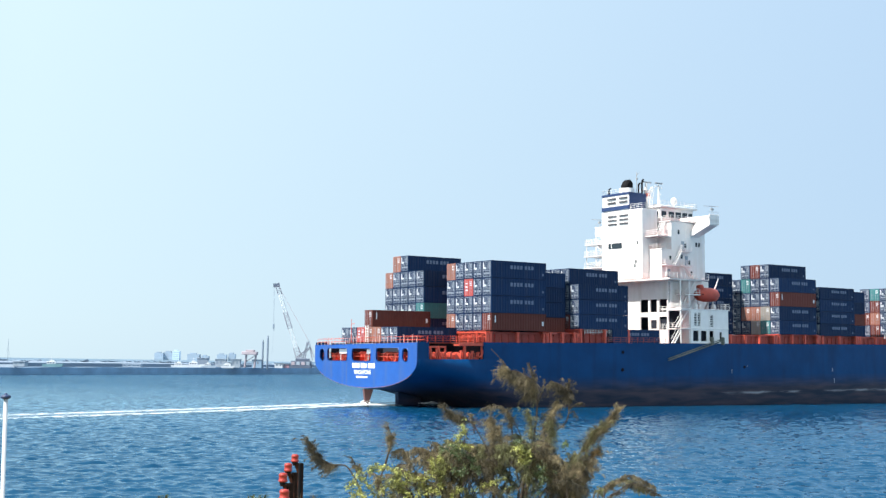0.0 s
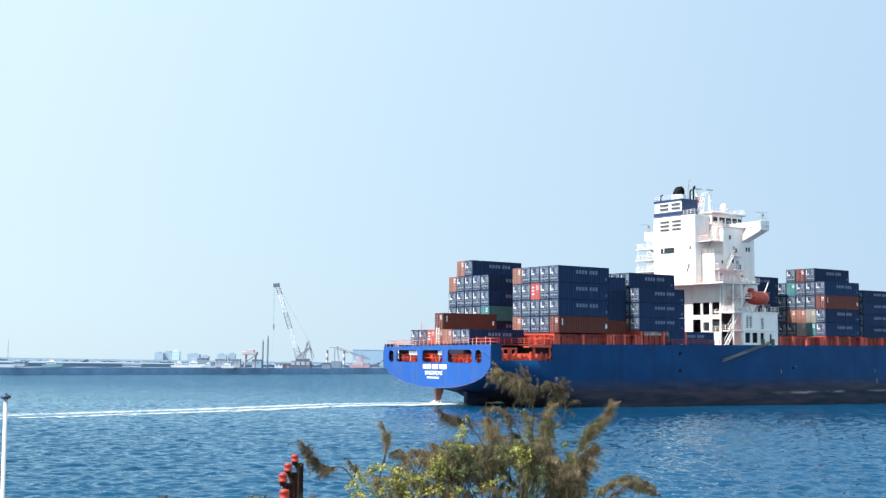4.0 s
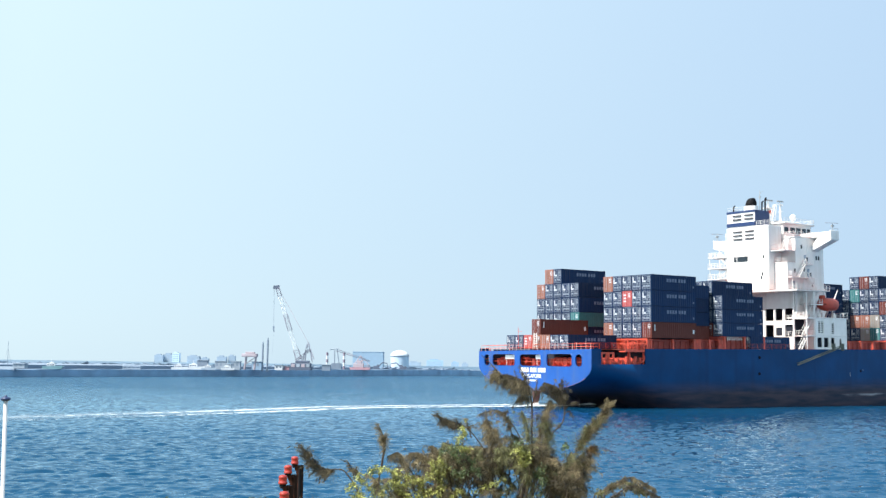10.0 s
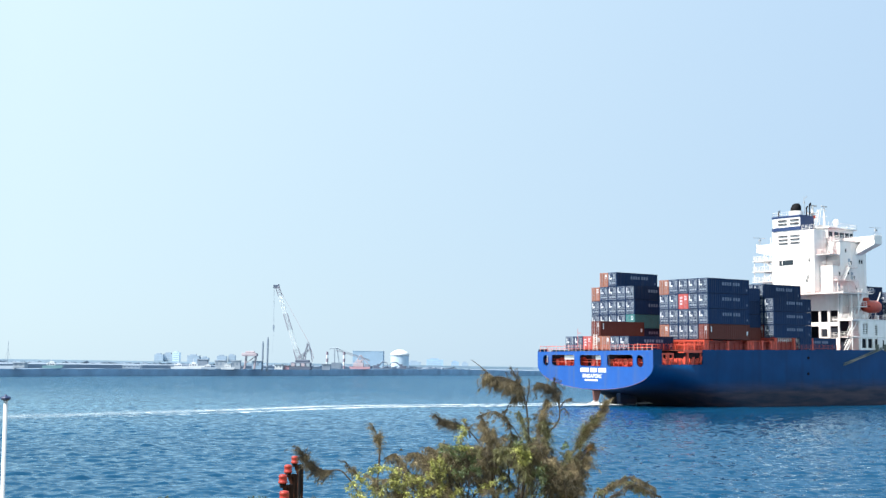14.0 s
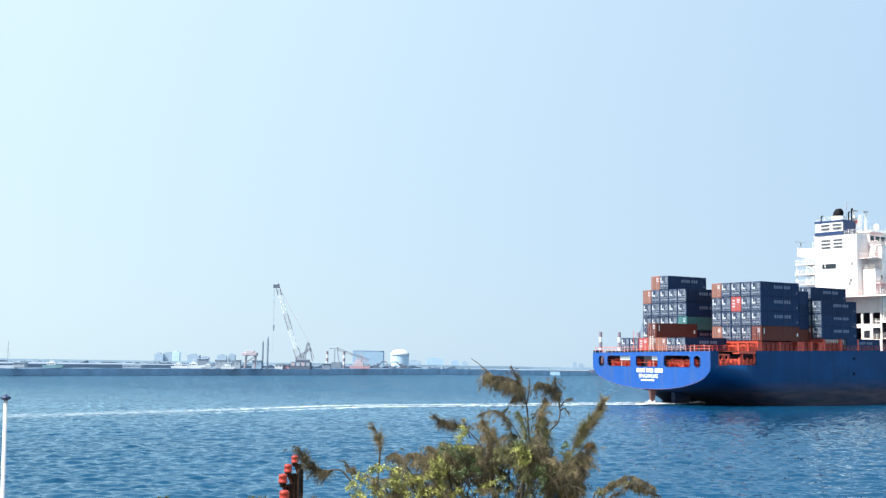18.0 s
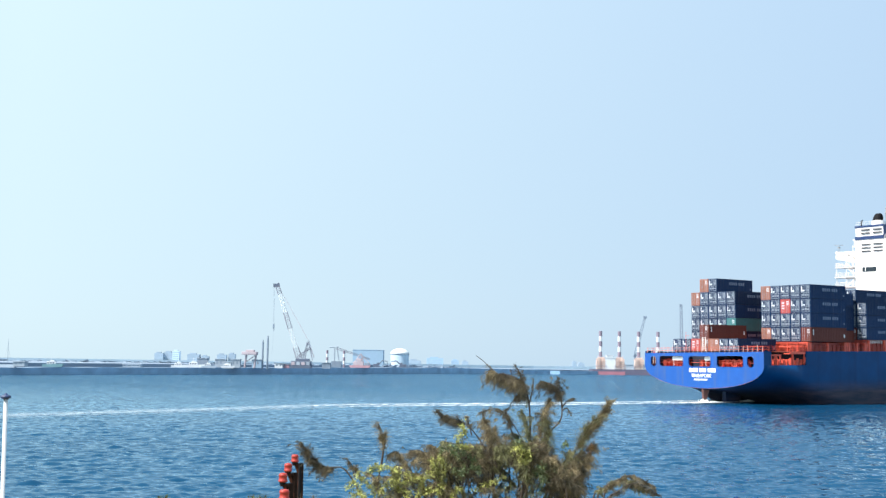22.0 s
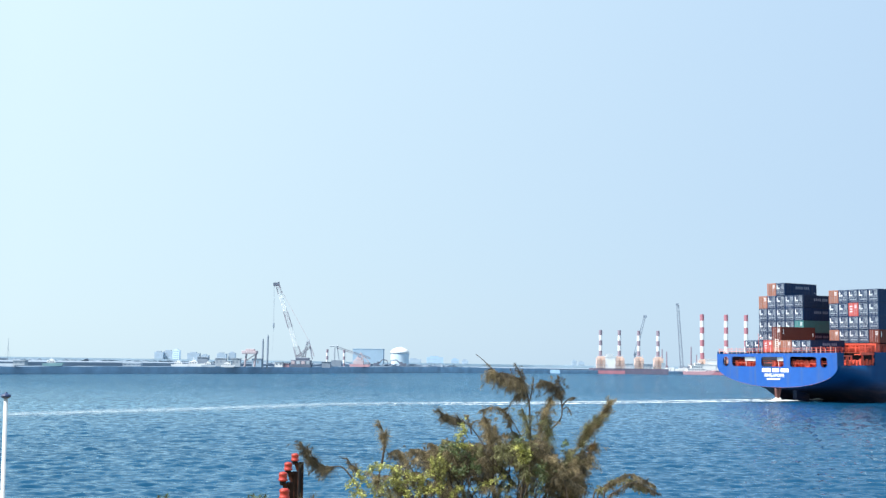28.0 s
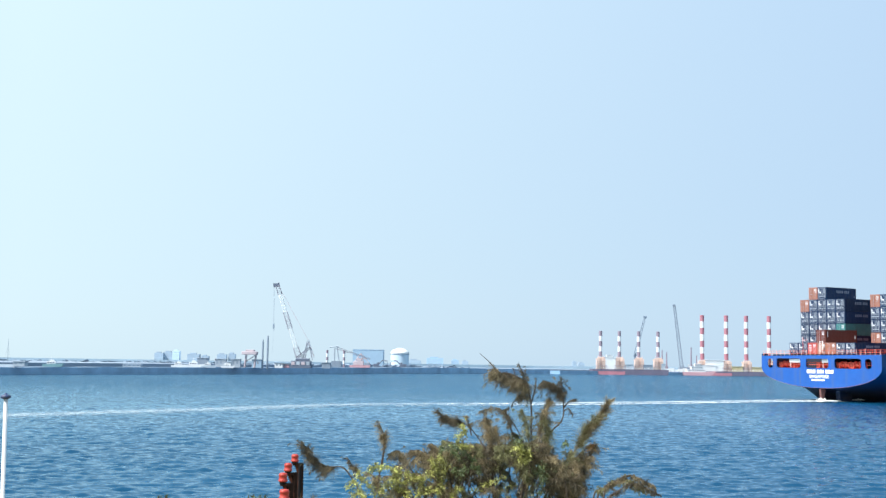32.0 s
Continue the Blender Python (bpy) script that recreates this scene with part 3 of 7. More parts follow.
def lay(name, line, width, z0, z1, material, label, category, kind="structure", rough=0.0, cap=None):
    """A long bank or wall along a line: a box section that bends with it; line points are (x, y, top)."""
    bm = B()
    rng = random.Random(name)
    rows = []
    for i, (x, y, top) in enumerate(line):
        a, b = V(line[max(i - 1, 0)][:2]), V(line[min(i + 1, len(line) - 1)][:2])
        d = (b - a).normalized()
        s = V((-d.y, d.x)) * width
        t = top + rng.uniform(-rough, rough)
        rows.append([bm.verts.new(p) for p in ((x, y, z0), (x, y, t), (x + s.x, y + s.y, t), (x + s.x, y + s.y, z0))])
    for a, b in zip(rows, rows[1:]):
        for k in range(3):
            bm.faces.new((a[k], a[k + 1], b[k + 1], b[k])).material_index = int(k == 1)
    bm.faces.new(rows[0]), bm.faces.new(rows[-1][::-1])
    return tagged(new(name, mesh_of(name, bm, [material, cap or material])), label, category, kind=kind)


def run(a, b, n):
    return [tuple(V(a).lerp(V(b), i / n)) for i in range(n + 1)]


# bank, quay and coast colours have the haze mixed in
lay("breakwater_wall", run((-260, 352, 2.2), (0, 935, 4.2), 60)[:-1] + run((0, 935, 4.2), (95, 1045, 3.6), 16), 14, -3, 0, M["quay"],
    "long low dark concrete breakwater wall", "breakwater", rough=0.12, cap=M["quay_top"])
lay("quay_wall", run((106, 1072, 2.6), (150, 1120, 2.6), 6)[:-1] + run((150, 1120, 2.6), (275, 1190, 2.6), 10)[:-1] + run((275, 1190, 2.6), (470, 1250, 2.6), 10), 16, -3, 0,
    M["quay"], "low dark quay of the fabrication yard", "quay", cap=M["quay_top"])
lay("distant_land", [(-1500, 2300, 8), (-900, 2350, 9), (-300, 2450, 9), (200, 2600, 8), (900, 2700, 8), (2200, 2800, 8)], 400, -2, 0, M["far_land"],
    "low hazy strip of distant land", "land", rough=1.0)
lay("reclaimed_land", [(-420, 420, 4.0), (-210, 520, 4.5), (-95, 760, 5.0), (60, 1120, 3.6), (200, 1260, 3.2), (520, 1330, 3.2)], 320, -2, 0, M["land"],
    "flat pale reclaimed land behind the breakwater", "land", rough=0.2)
bm = B()
box(bm, -60, 60, -60, 33, -4, 2.3)
tagged(new("shore_ground", mesh_of("shore_ground", bm, M["grass"])), "dry grassy top of the near shore", "ground", kind="structure")


# ---------------------------------------------------------------- the container ship
DECK = 10.15
ship = thing("container_ship", "large blue container ship with a white deckhouse, underway", "ship")


def rise(x):
    return DECK + 0.0045 * max(0.0, x)


def hull():
    """Sections from stern to bow; the quarters are cut open at the mooring deck."""
    stations = [0.0, 1.0, 2.2, 4, 6, 8, 10, 11.7, 13.4, 16, 20, 25, 32, 42, 60, 90, 130, 170, 195, 212, 228, 242, 252, 259, 264]
    bm = B()
    rows = []
    for x in stations:
        half = 15.88 + 0.22 * min(1.0, x / 60)
        if x > 185:
            half *= max(0.02, 1 - ((x - 185) / 80) ** 2.2)
        keel = np.interp(x, [0, 6.5, 10, 14.5, 20, 30, 50], [2.48, 1.75, 1.05, 0.0, -4.0, -9, -10.5])
        turn = np.interp(x, [0, 6.5, 12, 20, 35, 50], [7.0, 6.0, 4.6, 2.2, -4, -8])
        power = np.interp(x, [0, 10, 30, 50], [2.0, 2.5, 3.2, 4.0])
        side = []
        for k in range(11):                       # from the keel out round the bilge
            y = half * math.sin(k / 10 * math.pi / 2)
            side.append((x, y, turn - (turn - keel) * max(0.0, 1 - (y / half) ** power) ** 0.5 if k < 10 else turn))
        side += [(x, half, max(turn + 0.01, 7.4)), (x, half, rise(x))]
        if x > 200:
            lift = (x - 200) / 64
            side[-1] = (x + 4 * lift, half + 4.5 * lift * (1 - lift) + 0.3, rise(x) + 4.5 * lift)
        rows.append(([bm.verts.new((p[0], -p[1], p[2])) for p in side], [bm.verts.new(p) for p in side]))
    for i, ((a0, a1), (b0, b1)) in enumerate(zip(rows, rows[1:])):
        for k in range(12):
            if k == 11 and 2.2 <= stations[i] < 13.4:
                continue
            bm.faces.new((a0[k], b0[k], b0[k + 1], a0[k + 1]))
            bm.faces.new((a1[k], a1[k + 1], b1[k + 1], b1[k]))
    bmesh.ops.remove_doubles(bm, verts=bm.verts[:], dist=0.004)
    body = part("hull", bm, M["hull"], ship, "blue painted steel hull in a shaded tone, with worn boot-topping", smooth=True)
    body.data.set_sharp_from_angle(angle=radians(38))
    for f in body.data.polygons:                 # the upper strakes are plane
        if f.center.z > 7.2 and f.center.x < 182:
            f.use_smooth = False
    so = body.modifiers.new("plate", "SOLIDIFY")
    so.thickness, so.offset = 0.18, -1
    return body


def rounded(y0, y1, z0, z1, r, n=5):
    pts = []
    for cy, cz, a0 in ((y1 - r, z1 - r, 0), (y0 + r, z1 - r, 90), (y0 + r, z0 + r, 180), (y1 - r, z0 + r, 270)):
        for k in range(n + 1):
            a = radians(a0 + 90 * k / n)
            pts.append((cy + r * math.cos(a), cz + r * math.sin(a)))
    return pts


def poop_edge(y):
    """Height of the stern plate's upper edge, which falls a little to port."""
    return 9.87 - 0.0127 * y


def transom():
    """The flat stern plate with its rounded lower outline and five mooring openings."""
    half, n = 15.86, 28
    low = []
    for k in range(n + 1):
        y = -half * math.cos(math.pi * k / n)
        low.append((y, 7.0 - 4.5 * max(0.0, 1 - abs(y / half) ** (2.0 if y > 0 else 2.2)) ** 0.5))
    outline = low + [(half, poop_edge(half)), (-half, poop_edge(-half))]
    holes = [rounded(12.55, 14.05, 6.95, 9.05, 0.65), rounded(4.95, 11.5, 7.0, 9.1, 0.5), rounded(-2.5, 3.4, 7.0, 9.1, 0.5),
             rounded(-10.85, -4.15, 7.0, 9.2, 0.5), rounded(-13.45, -11.85, 7.0, 9.15, 0.65)]
    bm = B()
    edges = []
    for loop in [outline] + holes:
        vs = [bm.verts.new((-0.02, y, z)) for y, z in loop]
        edges += [bm.edges.new((vs[i], vs[(i + 1) % len(vs)])) for i in range(len(vs))]
    bmesh.ops.triangle_fill(bm, use_beauty=True, use_dissolve=False, edges=edges)
    out = bmesh.ops.extrude_face_region(bm, geom=bm.faces[:])
    bmesh.ops.translate(bm, verts=[v for v in out["geom"] if isinstance(v, bmesh.types.BMVert)], vec=(-0.16, 0, 0))
    plate = part("transom", bm, M["transom"], ship, "blue stern plate in a sunlit tone, with five mooring openings")
    for (y0, y1, z0, z1) in ((12.55, 14.05, 6.95, 9.05), (4.95, 11.5, 7.0, 9.1), (-2.5, 3.4, 7.0, 9.1), (-10.85, -4.15, 7.0, 9.2), (-13.45, -11.85, 7.0, 9.15)):
        rim = B()
        r = 0.65 if y1 - y0 < 2 else 0.5
        pa, pb = rounded(y0 - 0.09, y1 + 0.09, z0 - 0.09, z1 + 0.09, r + 0.06), rounded(y0, y1, z0, z1, r)
        for i in range(len(pa)):
            j = (i + 1) % len(pa)
            va = [rim.verts.new(p) for p in ((-0.19, *pa[i]), (-0.19, *pa[j]), (-0.27, *pb[j]), (-0.27, *pb[i]), (0.02, *pb[j]), (0.02, *pb[i]))]
            rim.faces.new(va[:4])
            rim.faces.new((va[3], va[2], va[4], va[5]))
        part("opening_rim", rim, M["transom"], plate)
    edge = B()
    for (ya, za), (yb, zb) in zip(low[4:-4], low[5:-4]):
        rod(edge, (-0.12, ya, za + 0.02), (-0.12, yb, zb + 0.02), 0.065, n=6, cap=False)
    part("lower_edge", edge, M["primer"], plate, "pale red primer along the lower edge")
    return plate


def letters(text, size, parent, y, z):
    """Built-in font, cut as thin plates on the stern; reads from astern."""
    cu = bpy.data.curves.new("port_name", "FONT")
    cu.body, cu.size, cu.extrude, cu.align_x, cu.offset = text, size, 0.01, "CENTER", 0.012
    tmp = new("port_name", cu)
    me = bpy.data.meshes.new_from_object(tmp.evaluated_get(bpy.context.evaluated_depsgraph_get()))
    bpy.data.objects.remove(tmp)
    me.materials.clear()
    me.materials.append(M["letter"])
    ob = part("port_name", me, None, parent, "white painted port name")
    ob.matrix_basis = Matrix(((0, 0, -1, -0.2), (-1, 0, 0, y), (0, 1, 0, z), (0, 0, 0, 1)))
    return ob


hull()
stern = transom()
bpy.context.view_layer.update()
letters("SINGAPORE", 0.98, stern, 0.05, 4.75)
y = 3.25
for w in (0.75, 0.63, 0.63, 0, 0.63, 0.63, 0.26, 0, 0.6, 0.6, 0.6):   # the ship's name as plain blocks
    if w:
        bm = B()
        box(bm, -0.205, -0.185, y - w, y, 5.8, 6.6)
        part("name_bar", bm, M["letter"], stern, "white painted block of the ship's name")
    y -= w + 0.125 if w else 0.33
bm = B()
box(bm, -0.205, -0.185, -1.5, 2.0, 4.12, 4.4)
part("number_bar", bm, M["letter"], stern, "white painted number bar")

bm = B()
prism(bm, [(0.3, -3), (0.9, -3), (1.15, 0.4), (2.0, 2.25), (-0.05, 2.25), (0.25, 0.6)], -0.25, 0.25)
part("rudder", bm, M["rudder"], ship, "rust-red rudder blade", bevel=0.08)
bm = B()
prism(bm, [(7.0, -6), (11.4, -6), (11.6, 1.1), (6.9, 1.75)], -0.5, 0.5)
part("skeg", bm, M["hull"], ship)

# decks
bm = B()
prism(bm, [(y, poop_edge(y) - d) for y, d in ((-15.6, 0.13), (15.6, 0.13), (15.6, 0.01), (-15.6, 0.01))], 0.0, 2.2, "x")
box(bm, 2.2, 13.6, -9.2, 9.2, DECK - 0.12, DECK + 0.02)
box(bm, 11.6, 13.6, -15.6, -9.2, DECK - 0.12, DECK + 0.02)
part("poop_deck", bm, M["deck"], ship, "red painted poop deck")
bm = B()
box(bm, 13.7, 200, -15.85, 15.85, 9.3, DECK - 0.04)
box(bm, 200, 258, -5.5, 5.5, 9.3, DECK - 0.04)
part("main_deck", bm, M["deck"], ship, "red painted main deck")
bm = B()
box(bm, 0.05, 13.5, -15.5, 15.5, 6.5, 6.68)
part("mooring_deck", bm, M["deck"], ship, "red painted mooring deck under the poop")
bm = B()
box(bm, 13.45, 13.65, -15.7, 15.7, 6.68, DECK - 0.13)
part("mooring_bulkhead", bm, M["inside"], ship, "steel bulkhead of the mooring deck, coloured dark as in shade")
# plate added to hide the sky beyond the port quarter; shade in its colour
bm = B()
box(bm, 2.3, 13.4, 14.35, 14.5, 6.68, DECK - 0.13)
part("port_bulkhead", bm, M["inside"], ship, "added steel side of the mooring deck, coloured dark as in shade")
for yy in (-15.55, 15.3):
    for x in (2.25, 5.0, 7.8, 10.6, 13.2):
        bm = B()
        box(bm, x, x + 0.22, yy, yy + 0.25, 6.68, DECK - 0.12 if x > 11 or x < 2.3 else 8.4)
        part("deck_pillar", bm, M["orange"], ship, "orange painted deck pillar")
    bm = B()
    railing(bm, [(2.3, yy + 0.12, 7.4), (13.2, yy + 0.12, 7.4)], 1.0, 1.4, 0.04)
    part("side_rail", bm, M["orange"], ship, "orange painted side rail")


bm = B()
for z in (7.75, 8.25):
    rod(bm, (0.5, -13.6, z), (0.5, 14.2, z), 0.05, n=5)
for k in range(9):
    rod(bm, (0.5, -13.4 + 3.45 * k, 6.68), (0.5, -13.4 + 3.45 * k, 8.27), 0.045, n=5)
part("stern_guard_rail", bm, M["orange"], ship, "orange guard rail inside the stern openings")


def winch(x, y, turned=False):
    w = thing("mooring_winch", "", "")
    w.parent = ship
    w.matrix_basis = pose(x, y, 6.68, 0, 0, 90 if turned else 0)
    bm = B()
    lathe(bm, [(0.85, -1.2), (0.85, -1.1), (0.42, -1.08), (0.42, 0.0), (0.85, 0.02), (0.85, 0.12), (0.42, 0.14), (0.42, 1.0), (0.85, 1.02), (0.85, 1.12)],
          (0, 0, 1.05), 14, "y")
    part("drum", bm, M["orange"], w, "orange winch drum")
    bm = B()
    for yy in (-1.35, 1.2):
        prism(bm, [(-0.9, 0), (0.9, 0), (0.4, 1.4), (-0.4, 1.4)], yy, yy + 0.16)
    box(bm, -1.0, 1.0, -1.5, 1.5, 0, 0.12)
    part("winch_frame", bm, M["orange"], w)
    bm = B()
    box(bm, -0.45, 0.45, 1.4, 2.3, 0.1, 1.5)
    part("gearbox", bm, M["orange"], w, bevel=0.05)
    return w


for x, y in ((1.7, 9.6), (1.7, 6.2), (1.7, -0.6), (1.7, -5.8), (1.7, -9.4), (4.6, -14.0), (7.6, -14.0), (10.4, -14.0), (8.2, 12.0)):
    winch(x, y, abs(y) > 12)
for x, y in ((1.4, 7.4), (1.4, -0.9), (1.4, -7.5), (6.1, -15.0), (9.0, -15.0), (11.8, -15.0), (6.0, 14.2)):
    bm = B()
    box(bm, -0.9, 0.9, -0.35, 0.35, 0, 0.15)
    for k in (-0.5, 0.5):
        lathe(bm, [(0.26, 0.1), (0.26, 0.95), (0.34, 1.0), (0.34, 1.12)], (k, 0, 0), 10)
    part("bollard", bm, M["orange"], ship, "orange double bollard", at=pose(x, y, 6.68, 0, 0, 90 if abs(y) < 10 else 0))
# made-up lockers, set where the camera sees white patches in two openings
for y0, y1, z0 in ((5.2, 8.4, 8.15), (-2.3, -0.4, 8.2)):
    bm = B()
    box(bm, 0.3, 0.75, y0, y1, z0, 9.0)
    for k in (y0 + 0.2, y1 - 0.3):
        box(bm, 0.45, 0.6, k, k + 0.14, 6.68, z0 + 0.02)
    part("cable_reel_cover", bm, M["white"], ship, "white locker on legs inside a stern opening", bevel=0.1)

for x in (2.9, 4.6):
    bm = B()
    for k in (0.0, 1.25):
        box(bm, x + k, x + k + 0.24, -15.3, -15.0, 6.68, 9.5)
    box(bm, x, x + 1.49, -15.3, -15.0, 9.25, 9.55)
    box(bm, x, x + 1.49, -15.3, -15.0, 8.15, 8.35)
    part("fairlead_frame", bm, M["orange"], ship, "orange fairlead frame at the quarter")
for x, z, lean in ((6.9, 8.6, 0.0), (7.9, 8.1, 0.15), (9.0, 8.9, 0.0), (9.7, 9.6, 0.0), (10.9, 8.8, 0.5), (12.2, 8.6, 0.4)):
    bm = B()
    prism(bm, [(x, 6.68), (x + 0.5, 6.68), (x + 0.35 + lean, z), (x + 0.08 + lean, z)], -15.35, -14.95)
    part("pedestal", bm, M["orange"], ship, "orange roller pedestal")
bm = B()
box(bm, 8.4, 13.7, -15.75, -14.2, 9.62, 9.82)
box(bm, 8.4, 13.7, -15.75, -15.6, 9.82, 10.1)
for k in range(7):                                               # a curved knee under the end of the platform
    a, b = radians(-90 + 15 * k), radians(-75 + 15 * k)
    rod(bm, (12.5 + 0.9 * math.cos(a), -15.65, 8.7 + 0.95 * math.sin(a)), (12.5 + 0.9 * math.cos(b), -15.65, 8.7 + 0.95 * math.sin(b)), 0.14, n=5)
part("side_platform", bm, M["orange"], ship, "orange platform over the quarter opening")
bm = B()
railing(bm, [(8.4, -15.7, 10.1), (13.5, -15.7, 10.1)], 1.5, 1.0, 0.06)
part("platform_rail", bm, M["orange"], ship)

# rails on the poop
bm = B()
edge = [(2.1, 9.1), (2.1, 15.5), (0.15, 15.5), (0.15, -15.5), (2.1, -15.5), (2.1, -9.1)]
railing(bm, [(x, y, poop_edge(y)) for x, y in edge], 1.05, 40, 0.04, 2)
railing(bm, [(2.1, -9.1, DECK), (11.6, -9.1, DECK), (11.6, -15.5, DECK), (13.4, -15.5, DECK)], 1.1, 1.5, 0.045)
part("poop_rail", bm, M["orange"], ship, "red-orange guard rail round the poop")
rng = random.Random(3)
for k in range(27):
    y = -15.3 + 30.6 * k / 26 + rng.uniform(-0.15, 0.15)
    bm = B()
    rod(bm, (0.12, y, poop_edge(y)), (0.12, y, poop_edge(y) + rng.choice((0.8, 1.05, 1.2, 1.35))), 0.06, n=5)
    part("rail_post", bm, M["pinkish"], ship, "faded pinkish white rail post")
bm = B()
for yy in (-0.75, 0.0):
    rod(bm, (0.35, yy, DECK), (0.35, yy, DECK + 2.9), 0.07, n=5)
for k in range(6):
    rod(bm, (0.35, -0.75, DECK + 0.5 + k * 0.45), (0.35, 0, DECK + 0.5 + k * 0.45), 0.055, n=4)
part("ladder", bm, M["white"], ship, "white upright ladder at the poop rail")
bm = B()
rod(bm, (0.4, 4.6, DECK), (0.4, 4.6, DECK + 4.0), 0.06, 0.04)
rod(bm, (0.4, 4.6, DECK + 3.2), (0.4, 3.6, DECK + 3.2), 0.04)
part("stern_light_mast", bm, M["orange"], ship, "thin stern light mast")


# lashing bridges and hatch coamings
def lashing_bridge(x, top, y0=-15.9, y1=15.9, material="orange"):
    lb = thing("lashing_bridge", "", "")
    lb.parent = ship
    n = 13
    for i in range(n + 1):
        yy = y0 + (y1 - y0 - 0.24) * i / n
        bm = B()
        box(bm, x, x + 0.7, yy, yy + 0.2, DECK, top)
        part("pillar", bm, M[material], lb)
    for z in (top - 0.18, DECK + 0.9):
        bm = B()
        box(bm, x - 0.02, x + 0.74, y0, y1, z, z + 0.16)
        part("walkway", bm, M[material], lb)
    for i in range(n):
        a, b = y0 + (y1 - y0) * i / n, y0 + (y1 - y0) * (i + 1) / n
        for za, zb in ((DECK + 1.0, top - 0.2), (top - 0.2, DECK + 1.0))[1 - i % 2:]:
            bm = B()
            rod(bm, (x + 0.1, a, za), (x + 0.1, b, zb), 0.07, n=4)
            part("brace", bm, M[material], lb)
    bm = B()
    railing(bm, [(x, y0, DECK + 1.05), (x, y1, DECK + 1.05)], 0.9, 1.25, 0.04, 2)
    part("bridge_rail", bm, M[material], lb)
    return tagged(lb, "orange-red steel lashing bridge across the deck")


for x in (13.9, 27.2, 34.4, 47.8):
    lashing_bridge(x, 12.0)
for x in (89.6, 104.0, 117.6, 130.6):
    lashing_bridge(x, 12.4)
for x0, x1, top in ((14.7, 27.0, 12.0), (28.0, 34.2, 12.08), (35.2, 47.6, 12.72), (75.5, 89.4, 12.28), (90.6, 103.8, 12.52), (105.0, 117.4, 12.38), (118.4, 130.4, 12.38),
                    (131.6, 144.0, 12.48)):
    bm = B()
    z = rise((x0 + x1) / 2)
    box(bm, x0, x1, -14.4, 14.4, z - 0.1, top - 0.3)
    for k in range(int((x1 - x0) / 1.5)):
        xx = x0 + 0.6 + 1.5 * k
        box(bm, xx, xx + 0.14, -14.75, -14.4, z, top - 0.4)
    box(bm, x0 - 0.1, x1 + 0.1, -14.8, 14.8, top - 0.32, top)
    part("hatch_coaming", bm, M["coaming"], ship, "weathered red hatch coaming with stiffeners")
    for k in range(max(2, int((x1 - x0) / 4.2)) + 1):
        xx = x0 + (x1 - x0 - 0.5) * k / max(2, int((x1 - x0) / 4.2))
        bm = B()
        box(bm, xx, xx + 0.42, -16.0, -15.55, z - 0.05, top)
        box(bm, xx - 0.15, xx + 0.57, -16.0, -14.82, top - 0.16, top + 0.02)
        part("side_pillar", bm, M["orange"], ship, "orange-red side pillar")
bm = B()
railing(bm, [(15.5, -15.95, DECK), (57.0, -15.95, rise(57) - 0.05)], 1.05, 1.5, 0.04)
railing(bm, [(76.0, -15.95, rise(76) - 0.05), (145, -15.95, rise(145) - 0.05)], 1.05, 1.5, 0.04)
part("deck_rail", bm, M["coaming"], ship, "red-oxide guard rail along the deck edge")
for x0, x1 in ((36.8, 44.2), (128.5, 138.0)):
    bm = B()
    railing(bm, [(x0, -15.4, DECK + 1.75), (x1, -15.4, DECK + 1.75)], 0.9, 0.7, 0.05, 3)
    part("walkway_rail", bm, M["rail"], ship, "white walkway rail on the coaming")


# ---------------------------------------------------------------- deckhouse and funnel
house = part("deckhouse", B(), M["white"], ship, "tall white painted deckhouse")


def block(name, x0, x1, y0, y1, z0, z1, material="white", parent=None, label="", bevel=0.06):
    bm = B()
    box(bm, x0, x1, y0, y1, z0, z1)
    return part(name, bm, M[material], parent or house, label, bevel=bevel)


def wall_with_openings(name, plane, u0, u1, z0, z1, holes, depth, axis="x"):
    """A plate pierced by rectangular openings, cut as a grid of blocks; each opening is a real hole."""
    us = sorted({u0, u1, *(h[0] for h in holes), *(h[1] for h in holes)})
    zs = sorted({z0, z1, *(h[2] for h in holes), *(h[3] for h in holes)})
    bm = B()
    for a, b in zip(us, us[1:]):
        for c, d in zip(zs, zs[1:]):
            mu, mz = (a + b) / 2, (c + d) / 2
            if any(h[0] < mu < h[1] and h[2] < mz < h[3] for h in holes):
                continue
            if axis == "x":
                box(bm, plane, plane + depth, a, b, c, d)
            else:
                box(bm, a, b, plane, plane + depth, c, d)
    bmesh.ops.remove_doubles(bm, verts=bm.verts[:], dist=0.001)
    return part(name, bm, M["white"], house)


# engine casing: tall smooth aft face, then the funnel on top
bm = B()
prism(bm, [(58.5, 22.9), (62.9, 22.9), (62.9, 36.8), (58.5, 36.8)], -8.7, 2.5)
part("engine_casing", bm, M["white"], house, bevel=0.12)
for z0 in (38.25, 39.05):
    for y0 in (-0.2, -3.4):
        block("louvre", 58.2, 58.42, y0 - 1.55, y0 + 0.75, z0 + 0.05, z0 + 0.38, "louvre", bevel=0.02)
for z0 in (33.95, 34.75, 35.55):
    for y0 in (-0.25, -3.45):
        block("louvre", 58.3, 58.52, y0 - 1.6, y0 + 0.8, z0 + 0.05, z0 + 0.36, "louvre", bevel=0.02)
funnel = block("funnel", 58.45, 63.1, -5.25, 2.2, 36.8, 40.2, "white", ship, "white and navy striped funnel", 0.1)
bm = B()
box(bm, 58.36, 63.2, -5.33, 2.28, 39.85, 40.3)
